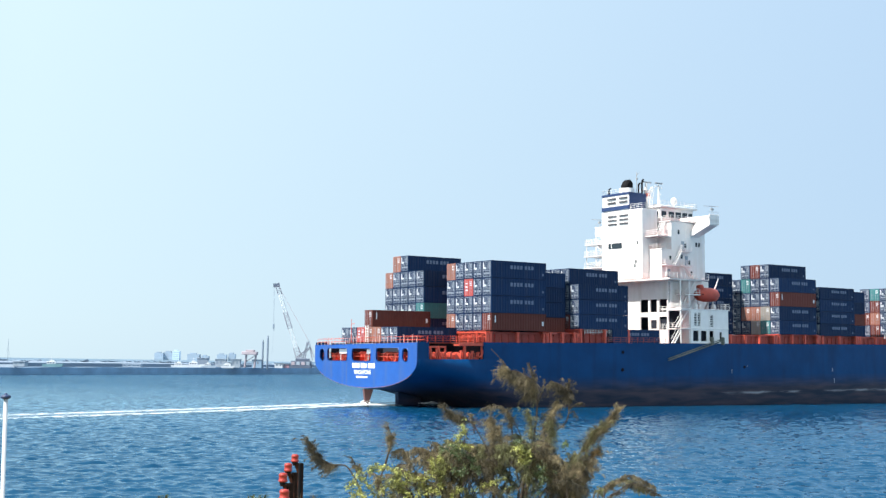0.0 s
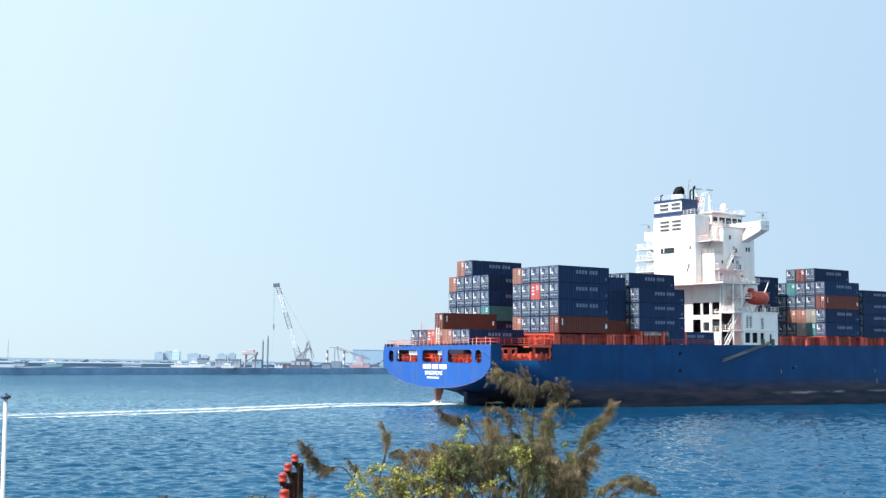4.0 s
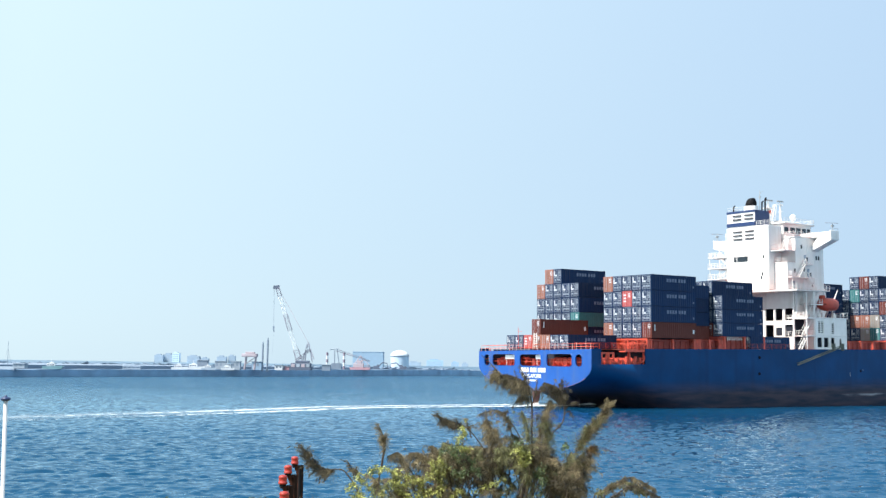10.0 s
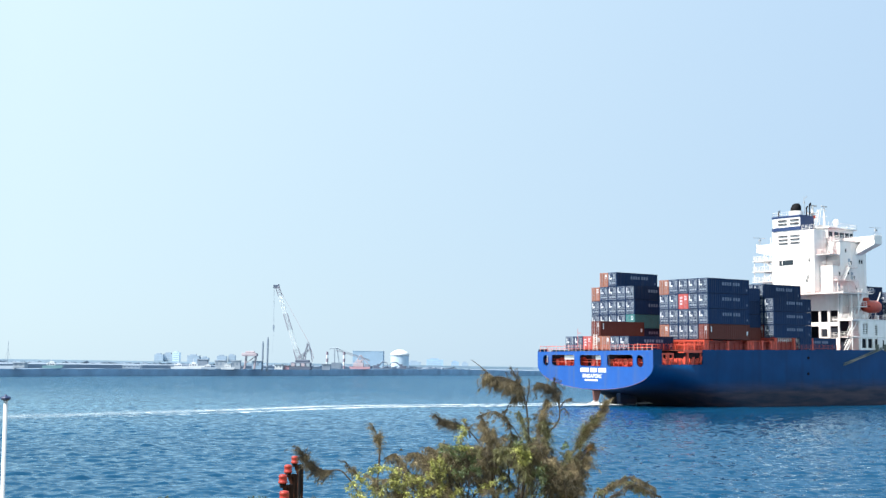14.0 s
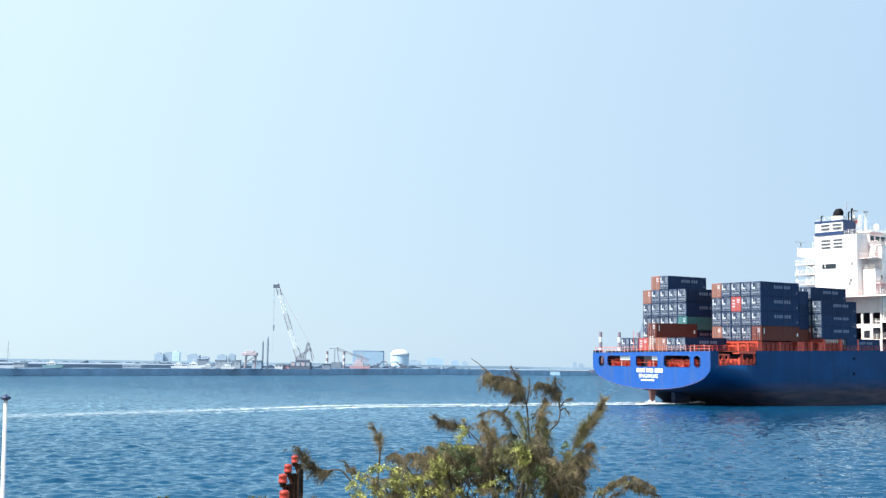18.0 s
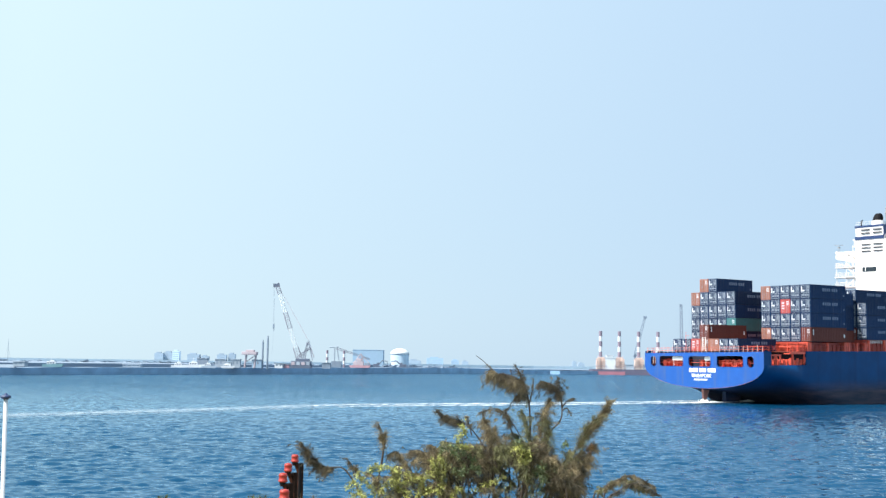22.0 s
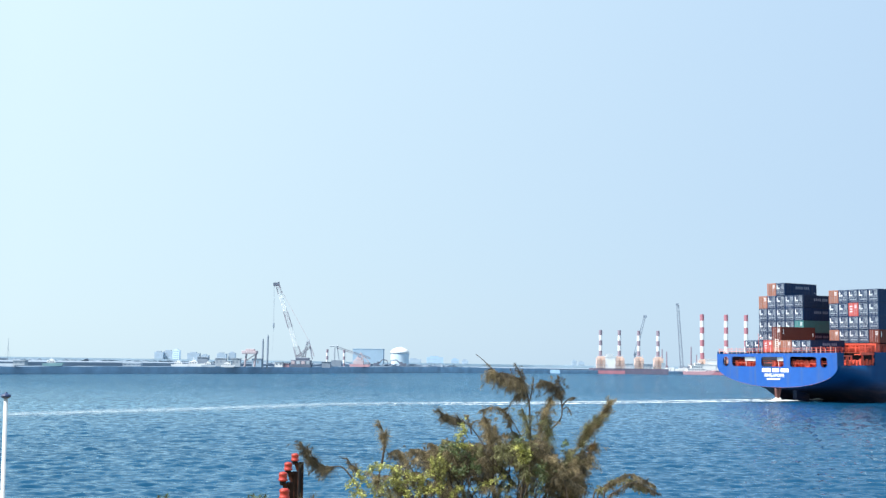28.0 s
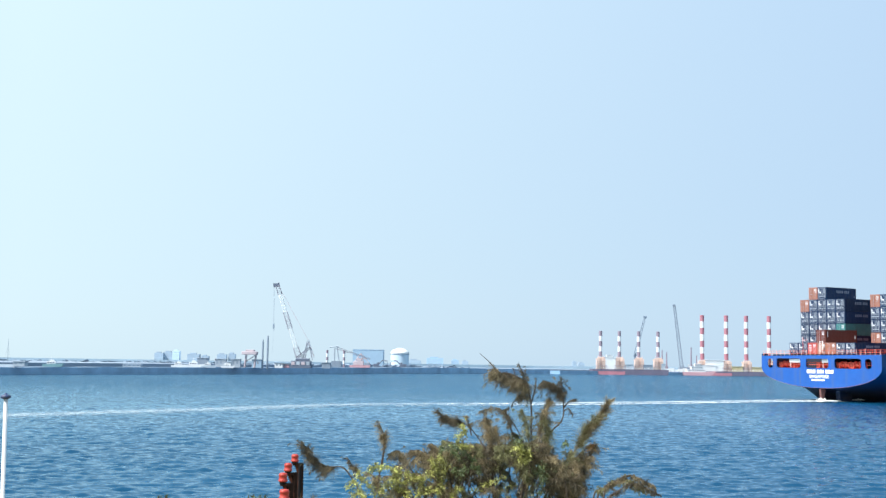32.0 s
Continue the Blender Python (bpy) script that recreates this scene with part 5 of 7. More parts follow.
def stow(x, y, z, height, color, length=12.19):
    """Sets one container aboard, its doors facing astern."""
    key = (length, round(height, 2), color)
    place = Matrix.Translation((x, y, z))
    if key in MADE:
        c = copy_thing(MADE[key], place)
    else:
        c = MADE[key] = make_container(length, round(height, 2) - 0.03, color)
        c.matrix_basis = place
    AFLOAT.append((c, place))


HUE = dict(n="navy", r="rust", t="tan", s="red", g="teal", b="beige")


def bay(x, y0, bottom, tiers, length=12.19):
    """One bay: tiers from the bottom up, each a height and a row of colours from port to starboard ('.' leaves a gap)."""
    z = bottom
    for height, row in tiers:
        for k, c in enumerate(row):
            if c != ".":
                stow(x, y0 - 2.5 * k, z, height, HUE[c], length)
        z += height


bay(1.0, 7.5, DECK + 0.02, [(2.59, "nnsttnn")])
stow(1.0, 0.14, DECK + 2.63, 2.9, "rust")
bay(14.75, 14.3, 12.02, [(2.59, "nnnnn"), (2.8, "nnnng"), (2.95, "nnnnn"), (2.95, "tnnnn"), (2.95, ".tn..")])
bay(14.75, -5.0, 12.22, [(2.95, "tnnnr"), (2.95, "nnnnn"), (2.95, "nnsnn"), (2.93, "tnnnn")])
bay(28.2, -6.9, 12.1, [(2.65, "nnr"), (2.65, "nnn"), (2.65, "nnn"), (2.65, "nnn")], 6.06)
# port columns, out of sight: added to cast shade on the lower casing
bay(35.3, 13.1, 12.75, [(2.65, "nnnnnnn"), (2.65, "nnnnnnn"), (2.78, "nnnnnnn"), (2.6, "nnnnnnn")])
bay(35.3, -4.4, 12.75, [(2.65, "nnnrn"), (2.65, "nnnnn"), (2.78, "nnnnn"), (2.9, "nnnn.")])
stow(43.2, -14.75, rise(45) + 0.02, 2.5, "navy")
bay(76.6, -1.85, 12.3, [(2.6, "nn"), (2.6, "nn"), (2.6, "nn"), (2.6, "nn"), (2.6, "nn")])
bay(91.5, -4.35, 12.55, [(2.9, "nnbgn"), (2.9, "nttbn"), (2.95, "nnnnr"), (2.95, "ngnnn"), (2.9, ".nrn.")])
bay(105.0, -9.35, 12.4, [(2.6, "nnn"), (2.6, "nnn"), (2.6, "nnn"), (2.6, "nnn")])
bay(118.7, -9.35, 12.4, [(2.5, "nn"), (2.5, "nr"), (2.5, "nn"), (2.5, "nn")], 6.06)
bay(132.0, -8.3, 12.5, [(2.75, "nrn"), (2.75, "rtn"), (2.75, "nrn"), (2.8, "ngn")])


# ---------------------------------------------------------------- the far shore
# stripes of a leg; the haze over them is in the stripe colours
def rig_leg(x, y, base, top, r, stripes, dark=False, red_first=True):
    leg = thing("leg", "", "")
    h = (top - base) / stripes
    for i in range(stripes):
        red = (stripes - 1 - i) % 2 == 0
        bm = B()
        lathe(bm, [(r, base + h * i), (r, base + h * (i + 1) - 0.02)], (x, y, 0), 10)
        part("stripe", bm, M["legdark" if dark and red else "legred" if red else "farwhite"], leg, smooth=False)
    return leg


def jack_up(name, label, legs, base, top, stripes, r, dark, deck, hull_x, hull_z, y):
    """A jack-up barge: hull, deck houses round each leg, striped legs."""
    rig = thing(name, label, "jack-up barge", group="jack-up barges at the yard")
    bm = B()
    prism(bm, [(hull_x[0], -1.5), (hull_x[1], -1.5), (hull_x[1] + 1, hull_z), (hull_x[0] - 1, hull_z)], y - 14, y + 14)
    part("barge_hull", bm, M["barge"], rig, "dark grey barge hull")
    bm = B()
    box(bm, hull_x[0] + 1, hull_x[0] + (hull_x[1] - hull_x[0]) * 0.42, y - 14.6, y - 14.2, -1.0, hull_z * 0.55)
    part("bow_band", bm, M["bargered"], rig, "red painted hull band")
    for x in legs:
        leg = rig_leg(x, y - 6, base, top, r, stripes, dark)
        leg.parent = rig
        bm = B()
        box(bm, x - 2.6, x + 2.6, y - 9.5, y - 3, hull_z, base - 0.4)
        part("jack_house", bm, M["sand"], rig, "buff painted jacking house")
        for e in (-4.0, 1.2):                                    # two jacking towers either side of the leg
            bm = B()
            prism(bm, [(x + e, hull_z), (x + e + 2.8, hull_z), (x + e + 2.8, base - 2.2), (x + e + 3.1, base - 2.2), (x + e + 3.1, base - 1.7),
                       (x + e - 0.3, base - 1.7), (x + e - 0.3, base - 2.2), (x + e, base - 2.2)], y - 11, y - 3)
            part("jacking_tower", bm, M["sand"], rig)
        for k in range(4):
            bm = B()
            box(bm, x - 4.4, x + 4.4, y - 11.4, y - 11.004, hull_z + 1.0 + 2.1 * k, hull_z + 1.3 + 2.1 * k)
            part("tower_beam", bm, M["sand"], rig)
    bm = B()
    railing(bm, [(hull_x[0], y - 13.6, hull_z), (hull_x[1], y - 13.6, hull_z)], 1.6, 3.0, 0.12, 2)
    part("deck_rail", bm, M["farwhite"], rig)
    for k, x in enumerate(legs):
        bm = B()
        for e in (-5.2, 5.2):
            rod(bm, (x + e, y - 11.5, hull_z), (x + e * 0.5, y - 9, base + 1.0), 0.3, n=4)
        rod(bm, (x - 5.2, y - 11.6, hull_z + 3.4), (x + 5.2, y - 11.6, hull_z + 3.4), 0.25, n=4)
        part("leg_brace", bm, M["hazered"], rig)
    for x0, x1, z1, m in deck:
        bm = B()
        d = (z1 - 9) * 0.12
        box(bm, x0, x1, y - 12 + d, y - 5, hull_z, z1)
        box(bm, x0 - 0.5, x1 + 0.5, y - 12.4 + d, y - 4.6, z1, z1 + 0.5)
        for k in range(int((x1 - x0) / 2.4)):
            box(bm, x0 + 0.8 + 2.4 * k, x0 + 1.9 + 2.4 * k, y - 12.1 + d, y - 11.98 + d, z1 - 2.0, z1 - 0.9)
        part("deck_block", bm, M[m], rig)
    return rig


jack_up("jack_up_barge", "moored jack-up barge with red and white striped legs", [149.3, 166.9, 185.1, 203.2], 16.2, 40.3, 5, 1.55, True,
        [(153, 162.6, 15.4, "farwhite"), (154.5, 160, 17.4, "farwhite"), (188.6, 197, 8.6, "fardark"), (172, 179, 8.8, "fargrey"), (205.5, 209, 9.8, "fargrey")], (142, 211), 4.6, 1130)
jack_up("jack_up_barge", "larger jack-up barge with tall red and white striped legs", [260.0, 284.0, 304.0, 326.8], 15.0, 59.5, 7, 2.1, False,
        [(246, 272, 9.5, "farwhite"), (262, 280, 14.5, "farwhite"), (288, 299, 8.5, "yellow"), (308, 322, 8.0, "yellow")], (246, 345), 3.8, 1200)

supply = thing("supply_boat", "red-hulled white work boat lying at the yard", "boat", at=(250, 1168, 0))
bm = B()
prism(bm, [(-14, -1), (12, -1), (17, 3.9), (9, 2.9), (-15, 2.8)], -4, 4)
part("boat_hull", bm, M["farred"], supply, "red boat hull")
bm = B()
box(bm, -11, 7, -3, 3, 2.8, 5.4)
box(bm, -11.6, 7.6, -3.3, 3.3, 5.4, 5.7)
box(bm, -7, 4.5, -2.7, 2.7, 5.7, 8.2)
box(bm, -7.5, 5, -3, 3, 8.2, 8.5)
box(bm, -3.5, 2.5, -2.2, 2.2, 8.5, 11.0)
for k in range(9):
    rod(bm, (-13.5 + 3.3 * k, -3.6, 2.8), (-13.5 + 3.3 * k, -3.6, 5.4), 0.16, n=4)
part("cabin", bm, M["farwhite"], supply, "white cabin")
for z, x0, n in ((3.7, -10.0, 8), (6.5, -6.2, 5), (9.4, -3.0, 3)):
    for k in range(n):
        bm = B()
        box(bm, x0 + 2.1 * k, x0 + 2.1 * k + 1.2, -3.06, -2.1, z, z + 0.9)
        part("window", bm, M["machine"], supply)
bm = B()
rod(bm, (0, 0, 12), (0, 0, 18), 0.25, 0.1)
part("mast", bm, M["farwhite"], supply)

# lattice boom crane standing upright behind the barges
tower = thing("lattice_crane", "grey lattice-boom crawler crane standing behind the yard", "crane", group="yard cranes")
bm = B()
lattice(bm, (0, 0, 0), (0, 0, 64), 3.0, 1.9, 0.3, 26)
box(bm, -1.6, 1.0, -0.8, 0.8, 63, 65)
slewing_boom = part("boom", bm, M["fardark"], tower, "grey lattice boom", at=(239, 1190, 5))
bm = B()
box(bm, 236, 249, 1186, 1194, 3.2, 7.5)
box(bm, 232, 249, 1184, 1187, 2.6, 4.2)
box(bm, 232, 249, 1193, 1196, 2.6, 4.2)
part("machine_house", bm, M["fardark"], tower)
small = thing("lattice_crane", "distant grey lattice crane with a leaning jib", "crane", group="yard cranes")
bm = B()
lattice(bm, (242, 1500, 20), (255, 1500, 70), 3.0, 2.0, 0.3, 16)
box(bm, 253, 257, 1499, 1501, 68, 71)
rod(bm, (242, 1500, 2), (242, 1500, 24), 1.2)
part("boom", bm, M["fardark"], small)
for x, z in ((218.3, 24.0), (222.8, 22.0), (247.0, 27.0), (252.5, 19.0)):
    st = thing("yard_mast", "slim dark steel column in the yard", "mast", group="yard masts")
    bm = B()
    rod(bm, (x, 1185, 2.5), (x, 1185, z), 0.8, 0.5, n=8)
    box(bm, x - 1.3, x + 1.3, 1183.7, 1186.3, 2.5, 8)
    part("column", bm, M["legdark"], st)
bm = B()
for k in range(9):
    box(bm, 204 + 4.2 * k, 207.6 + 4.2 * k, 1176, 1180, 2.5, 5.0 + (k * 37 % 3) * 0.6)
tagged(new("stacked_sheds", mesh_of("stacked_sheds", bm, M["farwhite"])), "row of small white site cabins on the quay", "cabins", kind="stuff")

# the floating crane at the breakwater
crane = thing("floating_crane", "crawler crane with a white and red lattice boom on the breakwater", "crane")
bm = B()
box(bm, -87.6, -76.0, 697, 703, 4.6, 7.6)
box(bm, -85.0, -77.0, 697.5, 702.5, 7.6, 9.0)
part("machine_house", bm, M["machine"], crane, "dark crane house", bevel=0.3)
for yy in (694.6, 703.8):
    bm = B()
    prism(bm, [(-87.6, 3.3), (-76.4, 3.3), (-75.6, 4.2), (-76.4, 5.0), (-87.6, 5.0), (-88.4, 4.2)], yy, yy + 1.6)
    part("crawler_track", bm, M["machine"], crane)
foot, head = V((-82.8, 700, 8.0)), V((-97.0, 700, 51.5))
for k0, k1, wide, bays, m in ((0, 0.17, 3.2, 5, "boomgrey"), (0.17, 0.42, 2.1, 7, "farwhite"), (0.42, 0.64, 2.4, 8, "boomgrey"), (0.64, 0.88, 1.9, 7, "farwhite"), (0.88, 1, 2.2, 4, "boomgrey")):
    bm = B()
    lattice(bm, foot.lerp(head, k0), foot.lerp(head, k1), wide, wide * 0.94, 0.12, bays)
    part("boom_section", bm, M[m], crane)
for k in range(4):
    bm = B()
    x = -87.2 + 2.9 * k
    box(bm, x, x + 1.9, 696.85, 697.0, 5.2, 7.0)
    part("house_panel", bm, M["fargrey" if k % 2 else "hazered"], crane)
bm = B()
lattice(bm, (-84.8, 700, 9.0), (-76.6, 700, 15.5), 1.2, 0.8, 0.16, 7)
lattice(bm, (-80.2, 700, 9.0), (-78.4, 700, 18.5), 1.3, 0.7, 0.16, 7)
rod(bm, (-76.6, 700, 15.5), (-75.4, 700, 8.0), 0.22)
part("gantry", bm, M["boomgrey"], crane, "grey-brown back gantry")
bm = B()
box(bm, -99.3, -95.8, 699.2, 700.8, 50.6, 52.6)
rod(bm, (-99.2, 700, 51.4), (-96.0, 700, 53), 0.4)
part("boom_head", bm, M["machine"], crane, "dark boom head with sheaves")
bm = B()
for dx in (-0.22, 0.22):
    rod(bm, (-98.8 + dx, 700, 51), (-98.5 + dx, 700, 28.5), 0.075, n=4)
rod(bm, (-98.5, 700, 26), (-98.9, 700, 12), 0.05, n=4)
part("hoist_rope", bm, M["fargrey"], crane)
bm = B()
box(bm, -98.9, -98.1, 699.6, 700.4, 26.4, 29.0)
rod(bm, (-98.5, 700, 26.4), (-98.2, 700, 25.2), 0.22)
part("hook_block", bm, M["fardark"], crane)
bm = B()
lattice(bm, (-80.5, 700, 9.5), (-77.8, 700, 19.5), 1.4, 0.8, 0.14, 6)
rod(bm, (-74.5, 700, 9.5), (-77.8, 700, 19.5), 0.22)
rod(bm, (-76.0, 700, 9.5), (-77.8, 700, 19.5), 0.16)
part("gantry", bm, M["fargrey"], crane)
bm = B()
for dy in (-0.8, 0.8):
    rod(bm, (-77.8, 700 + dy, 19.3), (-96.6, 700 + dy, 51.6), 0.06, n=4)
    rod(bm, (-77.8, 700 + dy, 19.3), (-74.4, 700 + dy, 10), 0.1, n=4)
part("pendant_rope", bm, M["hazered"], crane)

for x, z in ((-103.0, 19.3), (-100.2, 21.8)):
    pile = thing("steel_pile", "dark upright steel pile beside the crane", "pile", group="upright piles")
    bm = B()
    lathe(bm, [(0.55, 2.5), (0.55, z - 1.2), (0.35, z - 1.1), (0.3, z)], (x, 690, 0), 10)
    part("shaft", bm, M["fardark"], pile)

rig2 = thing("piling_rig", "red and white piling machine on legs", "machine")
bm = B()
box(bm, -113, -104.5, 677, 683, 10.6, 12.4)
box(bm, -111, -106, 678, 682, 12.4, 13.4)
part("cab", bm, M["hazered"], rig2, "red top platform", bevel=0.2)
bm = B()
for x in (-111.5, -106.0):
    rod(bm, (x, 679, 3.3), (x + 0.8, 679, 10.6), 0.45, n=6)
    rod(bm, (x, 681, 3.3), (x + 0.8, 681, 10.6), 0.45, n=6)
rod(bm, (-111.5, 679, 6), (-105.5, 679, 10.4), 0.25)
part("leg_frame", bm, M["hazered"], rig2)

rng = random.Random(5)


def work_boat(x, y, s, hullm, label):
    b = thing("work_boat", label, "boat", at=pose(x, y, 3.0, 0, 0, 8), group="work craft at the breakwater")
    bm = B()
    prism(bm, [(-5 * s, 0), (4.4 * s, 0), (6 * s, 1.9 * s), (-5.4 * s, 1.4 * s)], -1.6 * s, 1.6 * s)
    part("boat_hull", bm, M[hullm], b)
    bm = B()
    box(bm, -3 * s, 1.4 * s, -1.1 * s, 1.1 * s, 1.4 * s, 2.9 * s)
    box(bm, -1.6 * s, 0.6 * s, -0.9 * s, 0.9 * s, 2.9 * s, 3.7 * s)
    part("cabin", bm, M["farwhite"], b, bevel=0.15)
    for k in range(3):
        bm = B()
        box(bm, (-2.7 + 1.3 * k) * s, (-1.8 + 1.3 * k) * s, -1.14 * s, -1.08 * s, 1.9 * s, 2.5 * s)
        part("window", bm, M["machine"], b)
    bm = B()
    rod(bm, (-0.8 * s, 0, 3.7 * s), (-0.8 * s, 0, 5.4 * s), 0.08 * s)
    part("mast", bm, M["farwhite"], b)


for x, y, s, m in ((-141, 646, 0.85, "farwhite"), (-134, 652, 1.0, "farwhite"), (-126, 650, 0.75, "fargrey"), (-117.5, 660, 0.7, "farwhite")):
    work_boat(x, y, s, m, "small white work boat by the breakwater")
machine = thing("dredging_machine", "haze-dulled red dredging machine with an A-frame on the breakwater", "machine", at=(-55.5, 818, 3.7))
bm = B()
prism(bm, [(-6.5, 0), (6.5, 0), (7.2, 1.6), (-7.2, 1.6)], -2.5, 2.5)
part("base_frame", bm, M["farred"], machine)
bm = B()
box(bm, -4.5, 2.5, -2, 2, 1.6, 4.2)
box(bm, -2.0, 1.2, -1.8, 1.8, 4.2, 6.0)
part("cab", bm, M["hazered"], machine, bevel=0.2)
bm = B()
for e in (-1.2, 1.2):
    rod(bm, (-3.6, e, 4.0), (0.4, e * 0.3, 9.6), 0.32)
    rod(bm, (2.6, e, 3.0), (0.4, e * 0.3, 9.6), 0.32)
rod(bm, (0.4, 0, 9.6), (7.0, 0, 2.2), 0.28)
rod(bm, (-2.0, 0, 6.2), (3.0, 0, 6.2), 0.22)
part("a_frame", bm, M["hazered"], machine)
bm = B()
box(bm, 3.2, 6.4, -1.6, 1.6, 1.6, 3.4)
part("engine_box", bm, M["fardark"], machine, bevel=0.15)
work_boat(-176.5, 545, 0.85, "teal", "small teal work boat by the breakwater")
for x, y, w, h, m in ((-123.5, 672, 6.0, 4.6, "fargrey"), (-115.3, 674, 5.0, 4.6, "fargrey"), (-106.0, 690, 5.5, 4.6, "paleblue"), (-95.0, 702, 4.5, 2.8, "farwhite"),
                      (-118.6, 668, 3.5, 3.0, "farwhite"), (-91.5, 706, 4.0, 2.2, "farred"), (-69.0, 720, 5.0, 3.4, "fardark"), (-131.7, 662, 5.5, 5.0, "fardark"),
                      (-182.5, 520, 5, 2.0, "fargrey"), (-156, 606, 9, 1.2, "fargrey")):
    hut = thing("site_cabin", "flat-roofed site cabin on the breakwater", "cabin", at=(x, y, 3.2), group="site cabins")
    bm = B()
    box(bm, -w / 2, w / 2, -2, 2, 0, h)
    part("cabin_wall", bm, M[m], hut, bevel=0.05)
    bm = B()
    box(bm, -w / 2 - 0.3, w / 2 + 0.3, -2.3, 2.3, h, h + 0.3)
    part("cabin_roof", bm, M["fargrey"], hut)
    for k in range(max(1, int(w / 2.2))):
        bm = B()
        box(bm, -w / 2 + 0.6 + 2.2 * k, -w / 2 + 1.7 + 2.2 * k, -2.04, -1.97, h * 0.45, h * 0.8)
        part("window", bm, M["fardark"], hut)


def excavator(x, y, turn, s=1.0):
    e = thing("excavator", "small grey excavator with a bent arm on the breakwater", "excavator", at=pose(x, y, 4.3, 0, 0, turn), group="excavators")
    bm = B()
    box(bm, -2 * s, 2 * s, -1.4, -0.7, 0, 0.9)
    box(bm, -2 * s, 2 * s, 0.7, 1.4, 0, 0.9)
    part("track", bm, M["machine"], e)
    bm = B()
    box(bm, -2.2 * s, 1.5 * s, -1.3, 1.3, 0.9, 2.2)
    box(bm, 0.0, 1.5 * s, -1.3, 0.1, 2.2, 3.2)
    part("cab", bm, M["machine"], e, bevel=0.1)
    bm = B()
    rod(bm, (1.2 * s, 0.4, 1.8), (3.6 * s, 0.4, 4.6), 0.5, 0.42)
    rod(bm, (3.6 * s, 0.4, 4.6), (6.6 * s, 0.4, 4.2), 0.42, 0.3)
    rod(bm, (6.6 * s, 0.4, 4.2), (7.0 * s, 0.4, 1.6), 0.22, 0.18)
    part("arm", bm, M["machine"], e)
    bm = B()
    prism(bm, [(6.6 * s, 1.7), (7.5 * s, 1.6), (7.4 * s, 0.6), (6.5 * s, 0.8)], 0.0, 0.9)
    part("bucket", bm, M["machine"], e)


excavator(-45.6, 846, 0, 1.1)
excavator(-28.4, 876, 180, 1.25)
for x, z, s in ((-71.0, 14.5, 1), (-60.5, 14.0, 1)):
    post = thing("marker_post", "red and white banded marker post", "post", group="marker posts")
    for k in range(5):
        bm = B()
        lathe(bm, [(0.7, 4 + 2.1 * k), (0.7, 6.08 + 2.1 * k)], (x, 745, 0), 8)
        part("band", bm, M["farwhite" if k % 2 else "legdark"], post)
arch = thing("mobile_crane", "grey mobile crane with a long lowered red jib", "crane")
bm = B()
box(bm, -69, -63, 752, 757, 4.2, 7.8)
part("carrier", bm, M["fardark"], arch)
bm = B()
lattice(bm, (-66, 755, 16), (-46, 770, 9.5), 1.2, 0.8, 0.13, 14)
part("jib", bm, M["hazered"], arch)
bm = B()
rod(bm, (-67.5, 755, 7.5), (-67.5, 755, 16), 0.5)
rod(bm, (-64.5, 755, 7.5), (-66, 755, 16.5), 0.4)
rod(bm, (-70.5, 755, 16.5), (-65, 755, 17), 0.35)
part("mast_frame", bm, M["fargrey"], arch)
lm = thing("mast_with_stays", "slim stayed mast at the far breakwater", "mast", at=(-188.5, 521, 2.4))
bm = B()
rod(bm, (0, 0, 0), (0, 0, 12.6), 0.16, 0.07)
rod(bm, (0, 0, 9.5), (-2.3, 0, 0.6), 0.03, n=3)
rod(bm, (0, 0, 9.5), (2.0, 0, 0.6), 0.03, n=3)
part("pole", bm, M["fardark"], lm)
bm = B()
box(bm, -3.0, 3.5, -1.5, 1.5, 0, 1.6)
part("base_hut", bm, M["fargrey"], lm)

# buildings beyond, with the haze put into their colours
hall = thing("storage_hall", "large industrial hall in haze-paled grey", "building")
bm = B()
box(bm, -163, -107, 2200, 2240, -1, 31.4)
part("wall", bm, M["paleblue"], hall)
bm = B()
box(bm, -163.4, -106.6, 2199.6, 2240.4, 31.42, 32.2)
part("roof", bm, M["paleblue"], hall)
dome = thing("domed_tank", "white domed storage tank with a haze-toned shell", "tank")
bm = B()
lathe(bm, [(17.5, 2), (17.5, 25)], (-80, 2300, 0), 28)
# shell toned near the sky's colour, as haze would leave it
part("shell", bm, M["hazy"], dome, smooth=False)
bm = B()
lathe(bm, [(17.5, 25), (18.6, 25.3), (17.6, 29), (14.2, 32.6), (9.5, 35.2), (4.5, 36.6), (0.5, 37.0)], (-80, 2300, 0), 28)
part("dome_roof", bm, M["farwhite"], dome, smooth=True)
